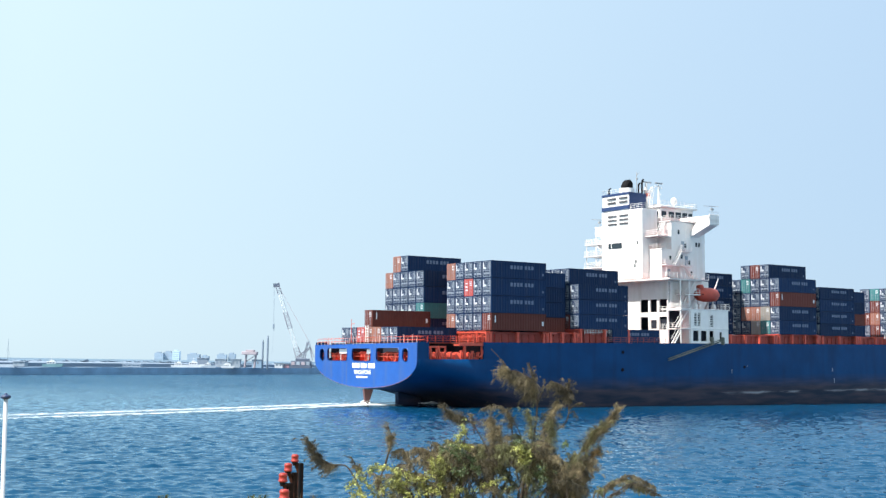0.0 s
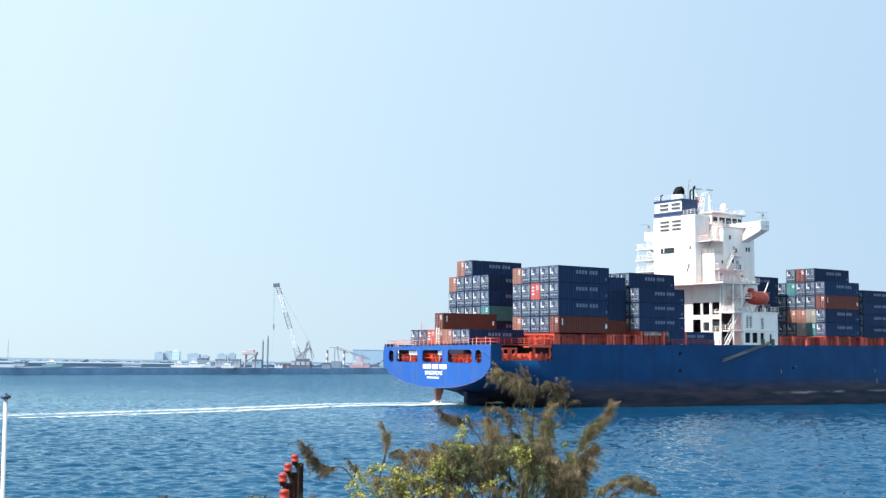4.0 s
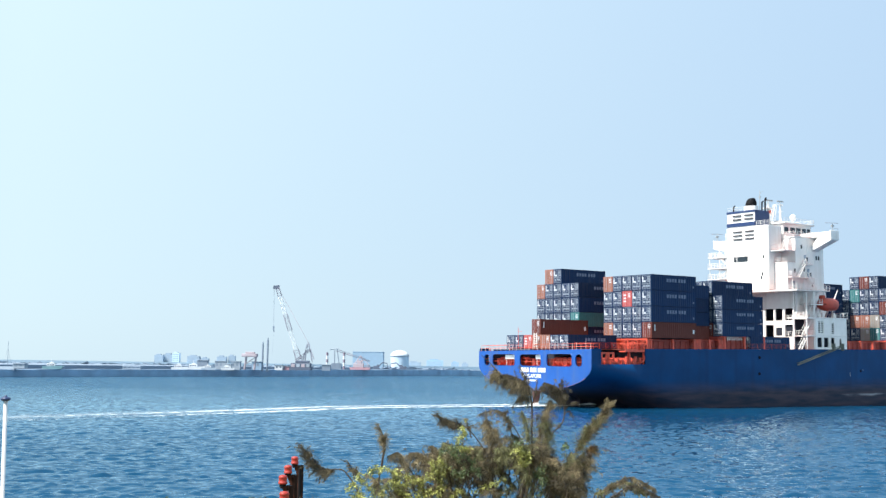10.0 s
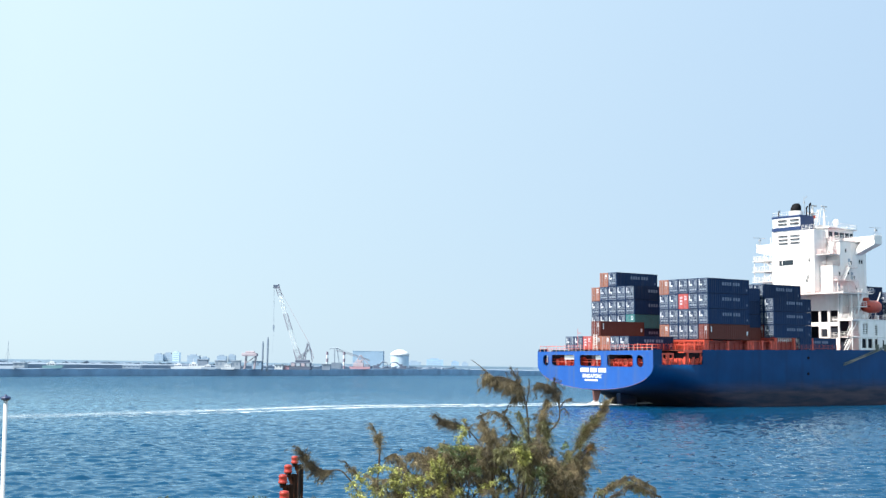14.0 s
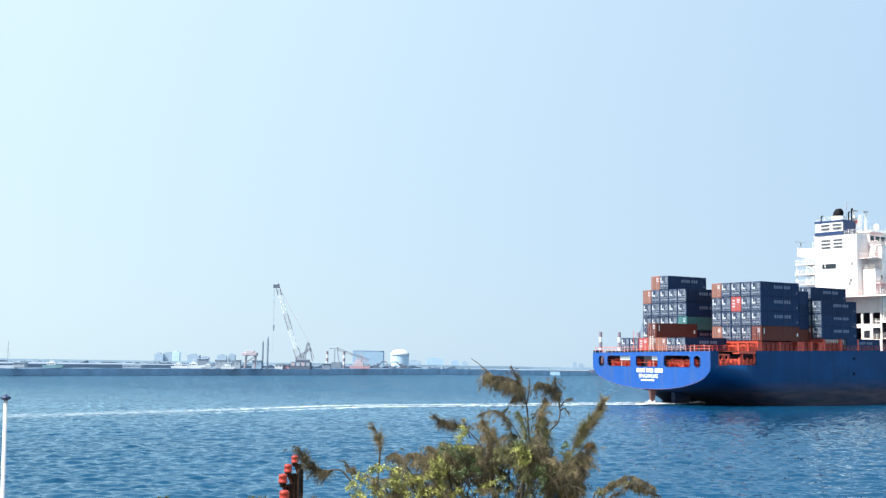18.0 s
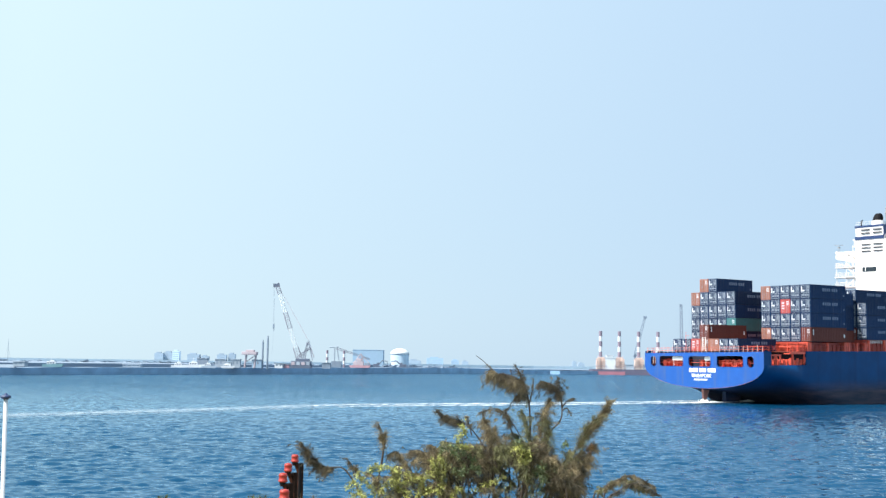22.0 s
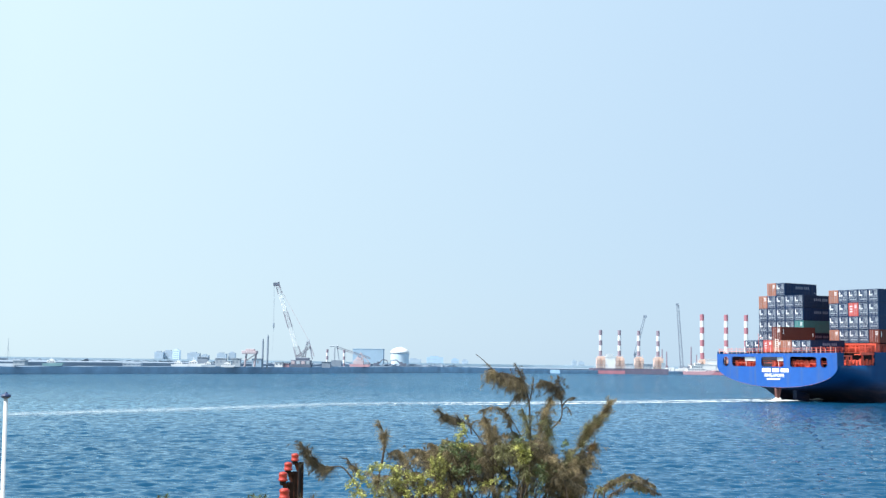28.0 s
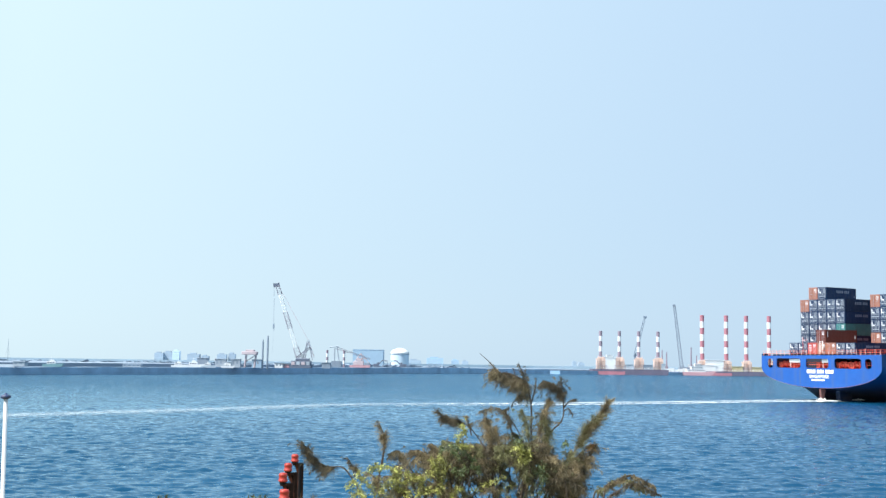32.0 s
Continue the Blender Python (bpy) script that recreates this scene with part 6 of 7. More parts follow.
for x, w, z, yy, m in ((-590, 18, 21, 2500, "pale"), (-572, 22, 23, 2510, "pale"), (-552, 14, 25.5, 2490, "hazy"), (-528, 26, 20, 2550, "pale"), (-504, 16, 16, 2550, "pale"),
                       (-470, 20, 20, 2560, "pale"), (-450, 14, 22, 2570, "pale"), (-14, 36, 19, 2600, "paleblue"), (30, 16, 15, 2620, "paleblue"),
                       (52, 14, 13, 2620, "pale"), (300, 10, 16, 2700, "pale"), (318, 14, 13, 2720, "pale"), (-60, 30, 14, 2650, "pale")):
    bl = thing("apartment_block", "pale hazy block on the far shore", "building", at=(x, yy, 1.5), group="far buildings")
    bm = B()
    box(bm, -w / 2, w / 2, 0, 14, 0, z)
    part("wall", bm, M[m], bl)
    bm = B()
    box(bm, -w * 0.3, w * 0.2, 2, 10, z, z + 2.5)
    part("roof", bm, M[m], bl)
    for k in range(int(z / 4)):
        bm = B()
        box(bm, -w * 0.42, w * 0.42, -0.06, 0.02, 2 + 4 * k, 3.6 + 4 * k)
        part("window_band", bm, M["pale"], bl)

# low scrub on the reclaimed land
bm = B()
rng = random.Random(11)
for i in range(900):
    k = rng.random()
    x, y = -330 + 330 * k + rng.uniform(-30, 30), 640 + 420 * k + rng.uniform(0, 160)
    s = rng.uniform(1.2, 3.2)
    z = 3.3
    vs = [bm.verts.new((x + rng.uniform(-1, 1) * s * 1.6, y + rng.uniform(-1, 1) * s, z + h)) for h in (0, 0, 0, s * rng.uniform(0.5, 1.1), s * rng.uniform(0.4, 0.9))]
    for f in ((0, 1, 3), (1, 2, 4), (2, 0, 3), (0, 4, 1), (1, 3, 4)):
        bm.faces.new([vs[j] for j in f])
tagged(new("low_scrub", mesh_of("low_scrub", bm, M["land"])), "low grey-green scrub and rubble along the far land", "scrub", kind="stuff")


# ---------------------------------------------------------------- the near shore: posts, lamp heads, tree
GROUND = 2.3
UP = 0.6
for x, y in ((-3.72, 31.0), (-3.55, 28.3), (-3.34, 25.8), (-2.88, 22.5)):
    p = thing("bollard_lamp", "dark weathered post with a red lamp head on a bracket", "bollard lamp", at=(x, y, GROUND), group="red-headed posts")
    bm = B()
    lathe(bm, [(0.10, 0), (0.10, 0.04), (0.085, 0.06), (0.08, 1.02 + UP), (0.07, 1.06 + UP)], (0.14, 0.06, 0), 10)
    part("post", bm, M["post_dark"], p)
    bm = B()
    prism(bm, [(0.0, 0.98 + UP), (0.14, 0.62 + UP), (0.17, 0.66 + UP), (0.06, 1.06 + UP), (0.0, 1.06 + UP)], -0.03, 0.05)
    box(bm, -0.05, 0.14, -0.05, 0.05, 1.0 + UP, 1.05 + UP)
    part("bracket", bm, M["post_dark"], p)
    bm = B()
    lathe(bm, [(0.07, 1.03), (0.075, 1.09), (0.085, 1.10)], (0, 0, UP), 14)
    part("socket", bm, M["black"], p, "black lamp socket")
    bm = B()
    lathe(bm, [(0.082, 1.09), (0.098, 1.10), (0.098, 1.13), (0.088, 1.14), (0.088, 1.21), (0.094, 1.215), (0.092, 1.25), (0.07, 1.275), (0.02, 1.285)], (0, 0, UP), 16)
    part("lamp_head", bm, M["buoy_red"], p, "glossy red plastic lamp head", smooth=True)
p = thing("steel_post", "plain black steel post", "post", at=(-3.12, 27.0, GROUND))
bm = B()
lathe(bm, [(0.036, 0), (0.036, 1.38 + UP), (0.028, 1.4 + UP)], (0, 0, 0), 10)
part("shaft", bm, M["black"], p)

p = thing("white_post", "tall white painted post with a flat dark cap", "post", at=pose(-8.99, 25.0, GROUND, 0, -0.9, 0))
bm = B()
lathe(bm, [(0.10, 0), (0.10, 0.05), (0.046, 0.07), (0.040, 2.83 + UP)], (0, 0, 0), 14)
part("shaft", bm, M["post_white"], p, smooth=True)
bm = B()
lathe(bm, [(0.048, 2.78), (0.10, 2.81), (0.105, 2.84), (0.09, 2.86), (0.035, 2.88), (0.02, 2.91)], (0, 0, UP), 14)
part("cap", bm, M["navy"], p, "flat dark cap")


def curve_pts(pts, n=8):
    return smooth_line(pts, n)


def spray(bm, line, count, length, droop, rng, spread=0.6, hang=0.0, mi=0, along=0.5):
    """Fine branchlets along a twig, gathered in brushes: each is a thin three-piece strip that leans out, then hangs and curls."""
    total = len(line) - 1
    brushes = []
    for _ in range(max(4, count // 24)):
        out = V((rng.gauss(0, 1), rng.gauss(0, 1), rng.gauss(0, 1))).normalized() + V((0, 0, -1.6 * hang))
        brushes.append((rng.random(), out.normalized(), rng.uniform(0.35, 1.0)))
    for _ in range(count):
        u, out, size = rng.choice(brushes)
        u = min(max(u + rng.gauss(0, 0.03), 0), 0.999)
        i = int(u * total)
        d = (line[i + 1] - line[i]).normalized()
        p = line[i].lerp(line[i + 1], u * total - i)
        own = out + V((rng.gauss(0, 0.36), rng.gauss(0, 0.36), rng.gauss(0, 0.36)))
        way = (d * along * rng.uniform(0.0, 1.2) * (1.1 - spread) + own * (spread + 0.25)).normalized()
        ln = length * (1.2 - 0.6 * u) * size * rng.uniform(0.35, 1.0)
        side = V((rng.uniform(-1, 1), rng.uniform(-0.4, 0.4), rng.uniform(-1, 1))).normalized() * rng.uniform(0.0007, 0.0018)
        prev = (bm.verts.new(p - side), bm.verts.new(p + side))
        for k in range(3):
            way = (way + V((rng.gauss(0, 0.14), rng.gauss(0, 0.14), -droop * 0.36 * rng.uniform(0.3, 1.3)))).normalized()
            p = p + way * ln / 3
            nxt = (bm.verts.new(p - side * (0.8 - 0.25 * k)), bm.verts.new(p + side * (0.8 - 0.25 * k)))
            bm.faces.new((prev[0], prev[1], nxt[1], nxt[0])).material_index = mi
            prev = nxt


def leaves(bm, at, count, r, rng, size=0.035):
    """A loose cluster of small folded leaves."""
    for _ in range(count):
        p = V(at) + V((rng.gauss(0, r), rng.gauss(0, r), rng.gauss(0, r * 0.8)))
        u = V((rng.gauss(0, 1), rng.gauss(0, 1), rng.gauss(-0.5, 0.7))).normalized()
        w = u.orthogonal().normalized()
        w.rotate(Euler((rng.uniform(0, 6), rng.uniform(0, 6), 0)))
        s = size * rng.uniform(0.6, 1.4)
        v = [bm.verts.new(q) for q in (p, p + u * s + w * s * 0.5, p + u * s * 2, p + u * s - w * s * 0.5)]
        bm.faces.new((v[0], v[1], v[2])), bm.faces.new((v[0], v[2], v[3]))


SWAY = []
# how far the wind leans the crown, second by second
GUST = [1.0, 0.6, 0.6, 0.55, 0.4, 0.1, -0.15, 0.0, 0.1, 0.35, 0.1, 0.05, 0.0, -0.15, -0.45, -0.6, -0.75, -0.85, -0.5, -0.45, -0.45, -0.15,
        0.0, 0.05, 0.05, 0.25, 0.2, 0.2, 0.05, 0.15, -0.15, 0.1, 0.1]
TREE_AT = V((0.75, 14.2, GROUND))
tree = thing("shore_tree", "windswept feathery shore tree with brown needles, overgrown by a yellow-green vine", "tree", at=TREE_AT)
tr = random.Random(21)


def branch(pts, needles, length, droop, material, spread=0.6, stem=0.006, sway=1.0, leafy_part=(0.25, 1.0), hang=0.4, twigs=1.0, on=None, along=0.5):
    """One branch with its needles, which swings a little about its foot; or a twig that rides on another branch."""
    base = V(pts[0])
    line = [q - base for q in curve_pts([V(p) for p in pts], 7)]
    bm, fo = B(), B()
    for i in range(len(line) - 1):
        a, b = 1 - i / len(line), 1 - (i + 1) / len(line)
        rod(bm, line[i], line[i + 1], 0.0032 + stem * a, 0.0032 + stem * b, 5, cap=False)
    if on:
        fo.free()
        fo = bm
    mi = 1 if on else 0
    a, b = (int(len(line) * k) for k in leafy_part)
    spray(fo, line[a:b], int(needles * 0.7), length, droop, tr, spread, hang, mi, along)
    count = max(3, int(twigs * needles / 90))
    for _ in range(count):                                       # side twigs
        i = tr.randrange(a, max(a + 1, b - 2))
        d = (line[i + 1] - line[i]).normalized()
        side = V((tr.gauss(0, 1), tr.gauss(0, 1), tr.gauss(0, 0.7) - hang)).normalized()
        tip = line[i] + (d * (0.55 + 0.5 * along) + side * (0.3 + spread)).normalized() * length * tr.uniform(0.35, 1.0)
        tw = [line[i].lerp(tip, k / 4) + V((0, 0, -0.25 * length * droop * (k / 4) ** 2)) for k in range(5)]
        rod(fo, tw[0], tw[-1], 0.0022, 0.0012, 3, cap=False)
        spray(fo, tw, int(needles * 0.8 / count), length * 0.5, droop, tr, spread * 0.7, hang, mi, along)
    if on:
        part("twig", fo, [M["bark"], M[material]], on, at=base - on_foot[on.name])
        return on
    br = part("branch", bm, M["bark"], tree, at=base - TREE_AT)
    on_foot[br.name] = base
    tagged(part("foliage", fo, M[material], br), kind="stuff")
    SWAY.append((br, base - TREE_AT, sway, tr.uniform(0, 6.28)))
    return br


on_foot = {}
bm = B()
trunk = curve_pts([TREE_AT, TREE_AT + V((0.05, 0, 1.0)), TREE_AT + V((-0.02, 0.05, 1.9)), TREE_AT + V((0.1, 0, 2.5))], 5)
for i in range(len(trunk) - 1):
    rod(bm, trunk[i] - TREE_AT, trunk[i + 1] - TREE_AT, 0.10 - 0.045 * i / len(trunk), 0.10 - 0.045 * (i + 1) / len(trunk), 10, cap=False)
part("trunk", bm, M["bark"], tree, "grey-brown trunk", smooth=True)
for tip in ((-0.83, 14.0, 4.86), (-0.22, 14.0, 4.98), (0.1, 14.5, 5.1), (1.06, 14.0, 5.38), (1.23, 14.0, 5.0), (0.6, 14.0, 5.43), (0.98, 13.8, 5.32), (1.5, 14.0, 5.05)):
    q = V(tip) - TREE_AT
    line = curve_pts([V((0.03, 0, 1.8)), V((q.x * 0.4, q.y * 0.4, 2.05)), q], 6)
    bm = B()
    for i in range(len(line) - 1):
        rod(bm, line[i], line[i + 1], 0.045 - 0.034 * i / len(line), 0.045 - 0.034 * (i + 1) / len(line), 7, cap=False)
    part("limb", bm, M["bark"], tree, smooth=True)

# the plumes that stand out against the water, with the twigs that ride on them
plume_left = branch([(1.06, 14.0, 5.38), (1.05, 14.0, 5.75), (1.04, 14.0, 6.06), (1.00, 14.0, 6.26), (0.93, 14.0, 6.35), (0.74, 14.0, 6.40), (0.63, 14.0, 6.46), (0.52, 14.0, 6.57), (0.42, 14.0, 6.65)], 4200, 0.27, 0.9, "needle", 0.4, 0.009, 1.0, (0.45, 0.80), hang=0.8, twigs=1.0)
branch([(1.01, 14.0, 6.24), (0.93, 14.0, 6.36), (0.80, 14.0, 6.42), (0.70, 14.0, 6.44)], 2600, 0.27, 1.0, "needle_dark", 0.5, 0.005, 1.0, (0.1, 1.0), hang=0.9, twigs=1.2, on=plume_left)
branch([(1.05, 14.0, 6.01), (1.01, 14.0, 6.21), (0.96, 14.0, 6.38), (0.88, 14.0, 6.54)], 714, 0.115, 0.4, "needle_dark", 0.5, 0.006, 1.0, (0.35, 1.0), hang=0.1, twigs=2, on=plume_left)
branch([(1.02, 14.0, 6.15), (0.94, 14.0, 6.20), (0.87, 14.0, 6.17)], 714, 0.176, 1.0, "needle_dark", 0.4, 0.006, 1.0, (0.2, 1.0), hang=0.8, twigs=1.0, on=plume_left)
branch([(1.04, 14.0, 6.09), (1.08, 14.0, 6.26), (1.09, 14.0, 6.39)], 204, 0.081, 0.5, "needle_dark", 0.5, 0.006, 1.0, (0.4, 1.0), hang=0.2, twigs=1.0, on=plume_left)
plume_right = branch([(1.23, 14.0, 5.44), (1.27, 14.0, 5.74), (1.40, 14.0, 5.90), (1.42, 14.0, 6.07), (1.39, 14.0, 6.21), (1.32, 14.0, 6.31), (1.17, 14.0, 6.36)], 3000, 0.216, 0.9, "needle_dark", 0.45, 0.008, 1.0, (0.62, 1.0), hang=0.75, twigs=1.0)
branch([(1.42, 14.0, 6.04), (1.40, 14.0, 6.21), (1.38, 14.0, 6.40)], 714, 0.095, 0.4, "needle_dark", 0.5, 0.006, 1.0, (0.3, 1.0), hang=0.1, twigs=2, on=plume_right)
branch([(1.42, 14.0, 6.05), (1.49, 14.0, 6.13), (1.56, 14.0, 6.16)], 289, 0.095, 1.0, "needle_dark", 0.5, 0.006, 1.0, (0.4, 1.0), hang=0.6, twigs=1.0, on=plume_right)
branch([(1.42, 14.0, 6.01), (1.48, 14.0, 6.04), (1.52, 14.0, 5.97)], 102, 0.081, 1.0, "needle_dark", 0.5, 0.006, 1.0, (0.5, 1.0), hang=0.6, twigs=1.0, on=plume_right)
branch([(1.09, 14.0, 5.38), (1.15, 14.0, 5.72), (1.21, 14.0, 5.97), (1.27, 14.0, 6.15)], 2600, 0.23, 0.8, "needle", 0.6, 0.006, 1.0, (0.35, 1.0), hang=0.4, twigs=1.0)
branch([(1.03, 14.0, 5.38), (1.03, 14.0, 5.67), (0.99, 14.0, 5.89), (0.93, 14.0, 6.03)], 1300, 0.203, 0.9, "needle_olive", 0.6, 0.006, 1.0, (0.4, 1.0), hang=0.5, twigs=1.0)
branch([(1.18, 14.0, 5.36), (1.20, 14.0, 5.64), (1.25, 14.0, 5.81), (1.20, 14.0, 5.95)], 2000, 0.243, 0.9, "needle_olive", 0.6, 0.006, 1.0, (0.3, 1.0), hang=0.5, twigs=1.0)
branch([(0.97, 14.0, 5.64), (0.86, 14.0, 5.83), (0.76, 14.0, 5.96), (0.64, 14.0, 6.03), (0.44, 14.0, 5.98)], 1120, 0.135, 0.9, "needle", 0.5, 0.004, 1.0, (0.3, 1.0), hang=0.5, twigs=1.6)
branch([(0.84, 14.0, 5.72), (0.79, 14.0, 5.90), (0.73, 14.0, 6.02)], 714, 0.162, 0.9, "needle_dark", 0.5, 0.006, 1.0, (0.3, 1.0), hang=0.4, twigs=1.0)
branch([(0.66, 14.0, 5.35), (0.60, 14.0, 5.60), (0.57, 14.0, 5.79), (0.52, 14.0, 5.92)], 3000, 0.243, 1.0, "needle", 0.5, 0.006, 1.0, (0.3, 1.0), hang=0.65, twigs=1.0)
branch([(0.75, 14.0, 5.43), (0.69, 14.0, 5.63), (0.63, 14.0, 5.83)], 1600, 0.23, 1.0, "needle", 0.5, 0.006, 1.0, (0.3, 1.0), hang=0.6, twigs=1.0)
plume_low = branch([(0.60, 14.0, 5.43), (0.52, 14.0, 5.57), (0.35, 14.0, 5.79), (0.21, 14.0, 5.87), (0.05, 14.0, 5.92), (-0.10, 14.0, 6.02)], 2400, 0.209, 0.9, "needle_dark", 0.42, 0.006, 1.0, (0.5, 0.92), hang=0.35, twigs=1.0, along=1.3)
branch([(0.36, 14.0, 5.71), (0.33, 14.0, 5.83), (0.29, 14.0, 5.93)], 714, 0.095, 0.6, "needle", 0.7, 0.006, 1.0, (0.35, 1.0), hang=0.35, twigs=1.0, on=plume_low, along=1.3)
plume_lone = branch([(-0.72, 14.0, 5.08), (-0.69, 14.0, 5.33), (-0.66, 14.0, 5.57), (-0.68, 14.0, 5.74), (-0.75, 14.0, 5.87)], 1120, 0.176, 1.0, "needle", 0.45, 0.006, 1.5, (0.45, 0.97), hang=0.35, twigs=1.0, along=1.3)
branch([(-0.68, 14.0, 5.30), (-0.65, 14.0, 5.58), (-0.64, 14.0, 5.73)], 408, 0.135, 1.0, "needle", 0.45, 0.006, 1.5, (0.4, 1.0), hang=0.35, twigs=1.0, on=plume_lone, along=1.3)
long_arm = branch([(-0.83, 14.0, 4.85), (-0.96, 14.0, 5.11), (-1.05, 14.0, 5.24), (-1.14, 14.0, 5.32), (-1.28, 14.0, 5.32), (-1.39, 14.0, 5.33), (-1.49, 14.0, 5.40), (-1.57, 14.0, 5.53), (-1.69, 14.0, 5.61)], 3000, 0.216, 0.95, "needle_dark", 0.42, 0.008, 0.7, (0.44, 0.95), hang=0.35, twigs=1.0, along=1.3)
branch([(-1.34, 14.0, 5.32), (-1.45, 14.0, 5.40), (-1.51, 14.0, 5.50)], 714, 0.149, 0.8, "needle_dark", 0.45, 0.006, 0.7, (0.3, 1.0), hang=0.35, twigs=1.0, on=long_arm, along=1.3)
branch([(-1.25, 14.0, 5.32), (-1.31, 14.0, 5.29), (-1.36, 14.0, 5.25)], 714, 0.135, 1.0, "needle", 0.5, 0.006, 0.7, (0.1, 1.0), hang=0.35, twigs=1.0, on=long_arm, along=1.3)
branch([(-0.99, 14.0, 5.21), (-1.02, 14.0, 5.33), (-1.08, 14.0, 5.43)], 323, 0.121, 0.7, "needle_dark", 0.5, 0.006, 0.7, (0.4, 1.0), hang=0.35, twigs=1.0, on=long_arm, along=1.3)
branch([(-0.91, 14.0, 5.19), (-0.96, 14.0, 5.30), (-1.04, 14.0, 5.34)], 646, 0.135, 0.9, "needle", 0.5, 0.006, 0.7, (0.3, 1.0), hang=0.35, twigs=1.0, on=long_arm, along=1.3)
branch([(-0.22, 14.0, 4.97), (-0.28, 14.0, 5.22), (-0.42, 14.0, 5.42), (-0.49, 14.0, 5.52), (-0.57, 14.0, 5.50)], 1800, 0.189, 1.0, "needle", 0.5, 0.006, 1.0, (0.4, 1.0), hang=0.7, twigs=1.0)
branch([(0.01, 14.0, 5.09), (-0.08, 14.0, 5.34), (-0.20, 14.0, 5.51), (-0.35, 14.0, 5.53)], 3000, 0.23, 1.0, "needle", 0.5, 0.006, 1.0, (0.35, 1.0), hang=0.75, twigs=1.0)
branch([(0.15, 14.0, 5.09), (0.09, 14.0, 5.34), (0.03, 14.0, 5.51), (-0.11, 14.0, 5.61)], 3000, 0.23, 1.0, "needle", 0.5, 0.006, 1.0, (0.35, 1.0), hang=0.75, twigs=1.0)
branch([(0.24, 14.0, 5.15), (0.18, 14.0, 5.43), (0.14, 14.0, 5.60), (0.03, 14.0, 5.65)], 1800, 0.203, 1.0, "needle_olive", 0.5, 0.006, 1.0, (0.35, 1.0), hang=0.7, twigs=1.0)
plume_edge = branch([(1.21, 14.0, 4.99), (1.32, 14.0, 5.22), (1.55, 14.0, 5.53), (1.72, 14.0, 5.79), (1.88, 14.0, 5.98), (1.95, 14.0, 6.14)], 4600, 0.196, 0.5, "needle", 0.3, 0.008, 0.8, (0.42, 0.98), hang=0.35, twigs=1.0, along=1.3)
branch([(1.60, 14.0, 5.59), (1.72, 14.0, 5.82), (1.86, 14.0, 5.98)], 2400, 0.19, 0.6, "needle_olive", 0.45, 0.006, 0.8, (0.1, 1.0), hang=0.35, twigs=1.0, on=plume_edge, along=1.3)
branch([(1.58, 14.0, 5.39), (1.68, 14.0, 5.56), (1.78, 14.0, 5.63)], 714, 0.115, 0.6, "needle_tan", 0.6, 0.006, 0.8, (0.55, 1.0), hang=0.35, twigs=1.0, on=plume_edge, along=1.3)
branch([(1.42, 14.0, 5.00), (1.56, 14.0, 5.25), (1.69, 14.0, 5.46), (1.80, 14.0, 5.64)], 2800, 0.25, 0.8, "needle", 0.5, 0.006, 0.8, (0.25, 1.0), hang=0.6, twigs=1.2)
branch([(1.29, 14.0, 4.99), (1.41, 14.0, 5.25), (1.55, 14.0, 5.45), (1.65, 14.0, 5.56)], 3000, 0.27, 0.9, "needle", 0.45, 0.006, 0.8, (0.25, 1.0), hang=0.7, twigs=1.0)
branch([(1.35, 14.0, 4.94), (1.49, 14.0, 5.16), (1.61, 14.0, 5.33), (1.67, 14.0, 5.46)], 3000, 0.27, 1.0, "needle", 0.45, 0.006, 0.8, (0.25, 1.0), hang=0.75, twigs=1.0)
branch([(1.26, 14.0, 4.99), (1.35, 14.0, 5.25), (1.46, 14.0, 5.45), (1.50, 14.0, 5.56)], 1800, 0.27, 0.9, "needle_olive", 0.45, 0.006, 0.8, (0.25, 1.0), hang=0.7, twigs=1.0)
branch([(1.41, 14.0, 4.88), (1.52, 14.0, 5.05), (1.61, 14.0, 5.19), (1.65, 14.0, 5.28)], 2400, 0.243, 1.0, "needle_dark", 0.45, 0.006, 0.8, (0.2, 1.0), hang=0.8, twigs=1.0)
# the thick of the crown: many short hanging brushes, thinner towards the west side
ROOF_X = [-0.96, -0.82, -0.59, -0.4, -0.23, 0.0, 0.17, 0.37, 0.55, 0.74, 0.92, 1.17, 1.32, 1.46, 1.6, 1.68]
ROOF_Z = [5.21, 5.29, 5.33, 5.46, 5.56, 5.61, 5.66, 5.66, 5.63, 5.69, 5.75, 5.72, 5.58, 5.45, 5.45, 5.22]
for i in range(150):
    x = tr.uniform(-0.1, 1.62) if i % 9 else tr.uniform(-0.85, 0.0)
    roof = np.interp(x, ROOF_X, ROOF_Z)
    yy, z = 14 + tr.uniform(-0.4, 0.6), roof - 0.03 - abs(tr.gauss(0, 0.24))
    foot = V((x + (0.75 - x) * 0.15 + tr.uniform(-0.22, 0.22), yy, z - tr.uniform(0.25, 0.5)))
    bend = V((tr.uniform(-0.1, 0.1), 0, tr.uniform(0.0, 0.1)))
    tone = ["needle", "needle", "needle", "needle_olive", "needle_olive", "needle_dark"] if x < 1.1 else ["needle", "needle", "needle_olive", "needle_dark"]
    branch([foot, foot.lerp(V((x, yy, z)), 0.5) + bend, (x, yy, z - 0.02), (x + tr.uniform(-0.16, 0.05), yy, z + tr.uniform(-0.06, 0.05))],
           900, 0.19, 0.9, tr.choice(tone), 0.6, 0.004, 0.7, (0.3, 1.0), hang=0.6)
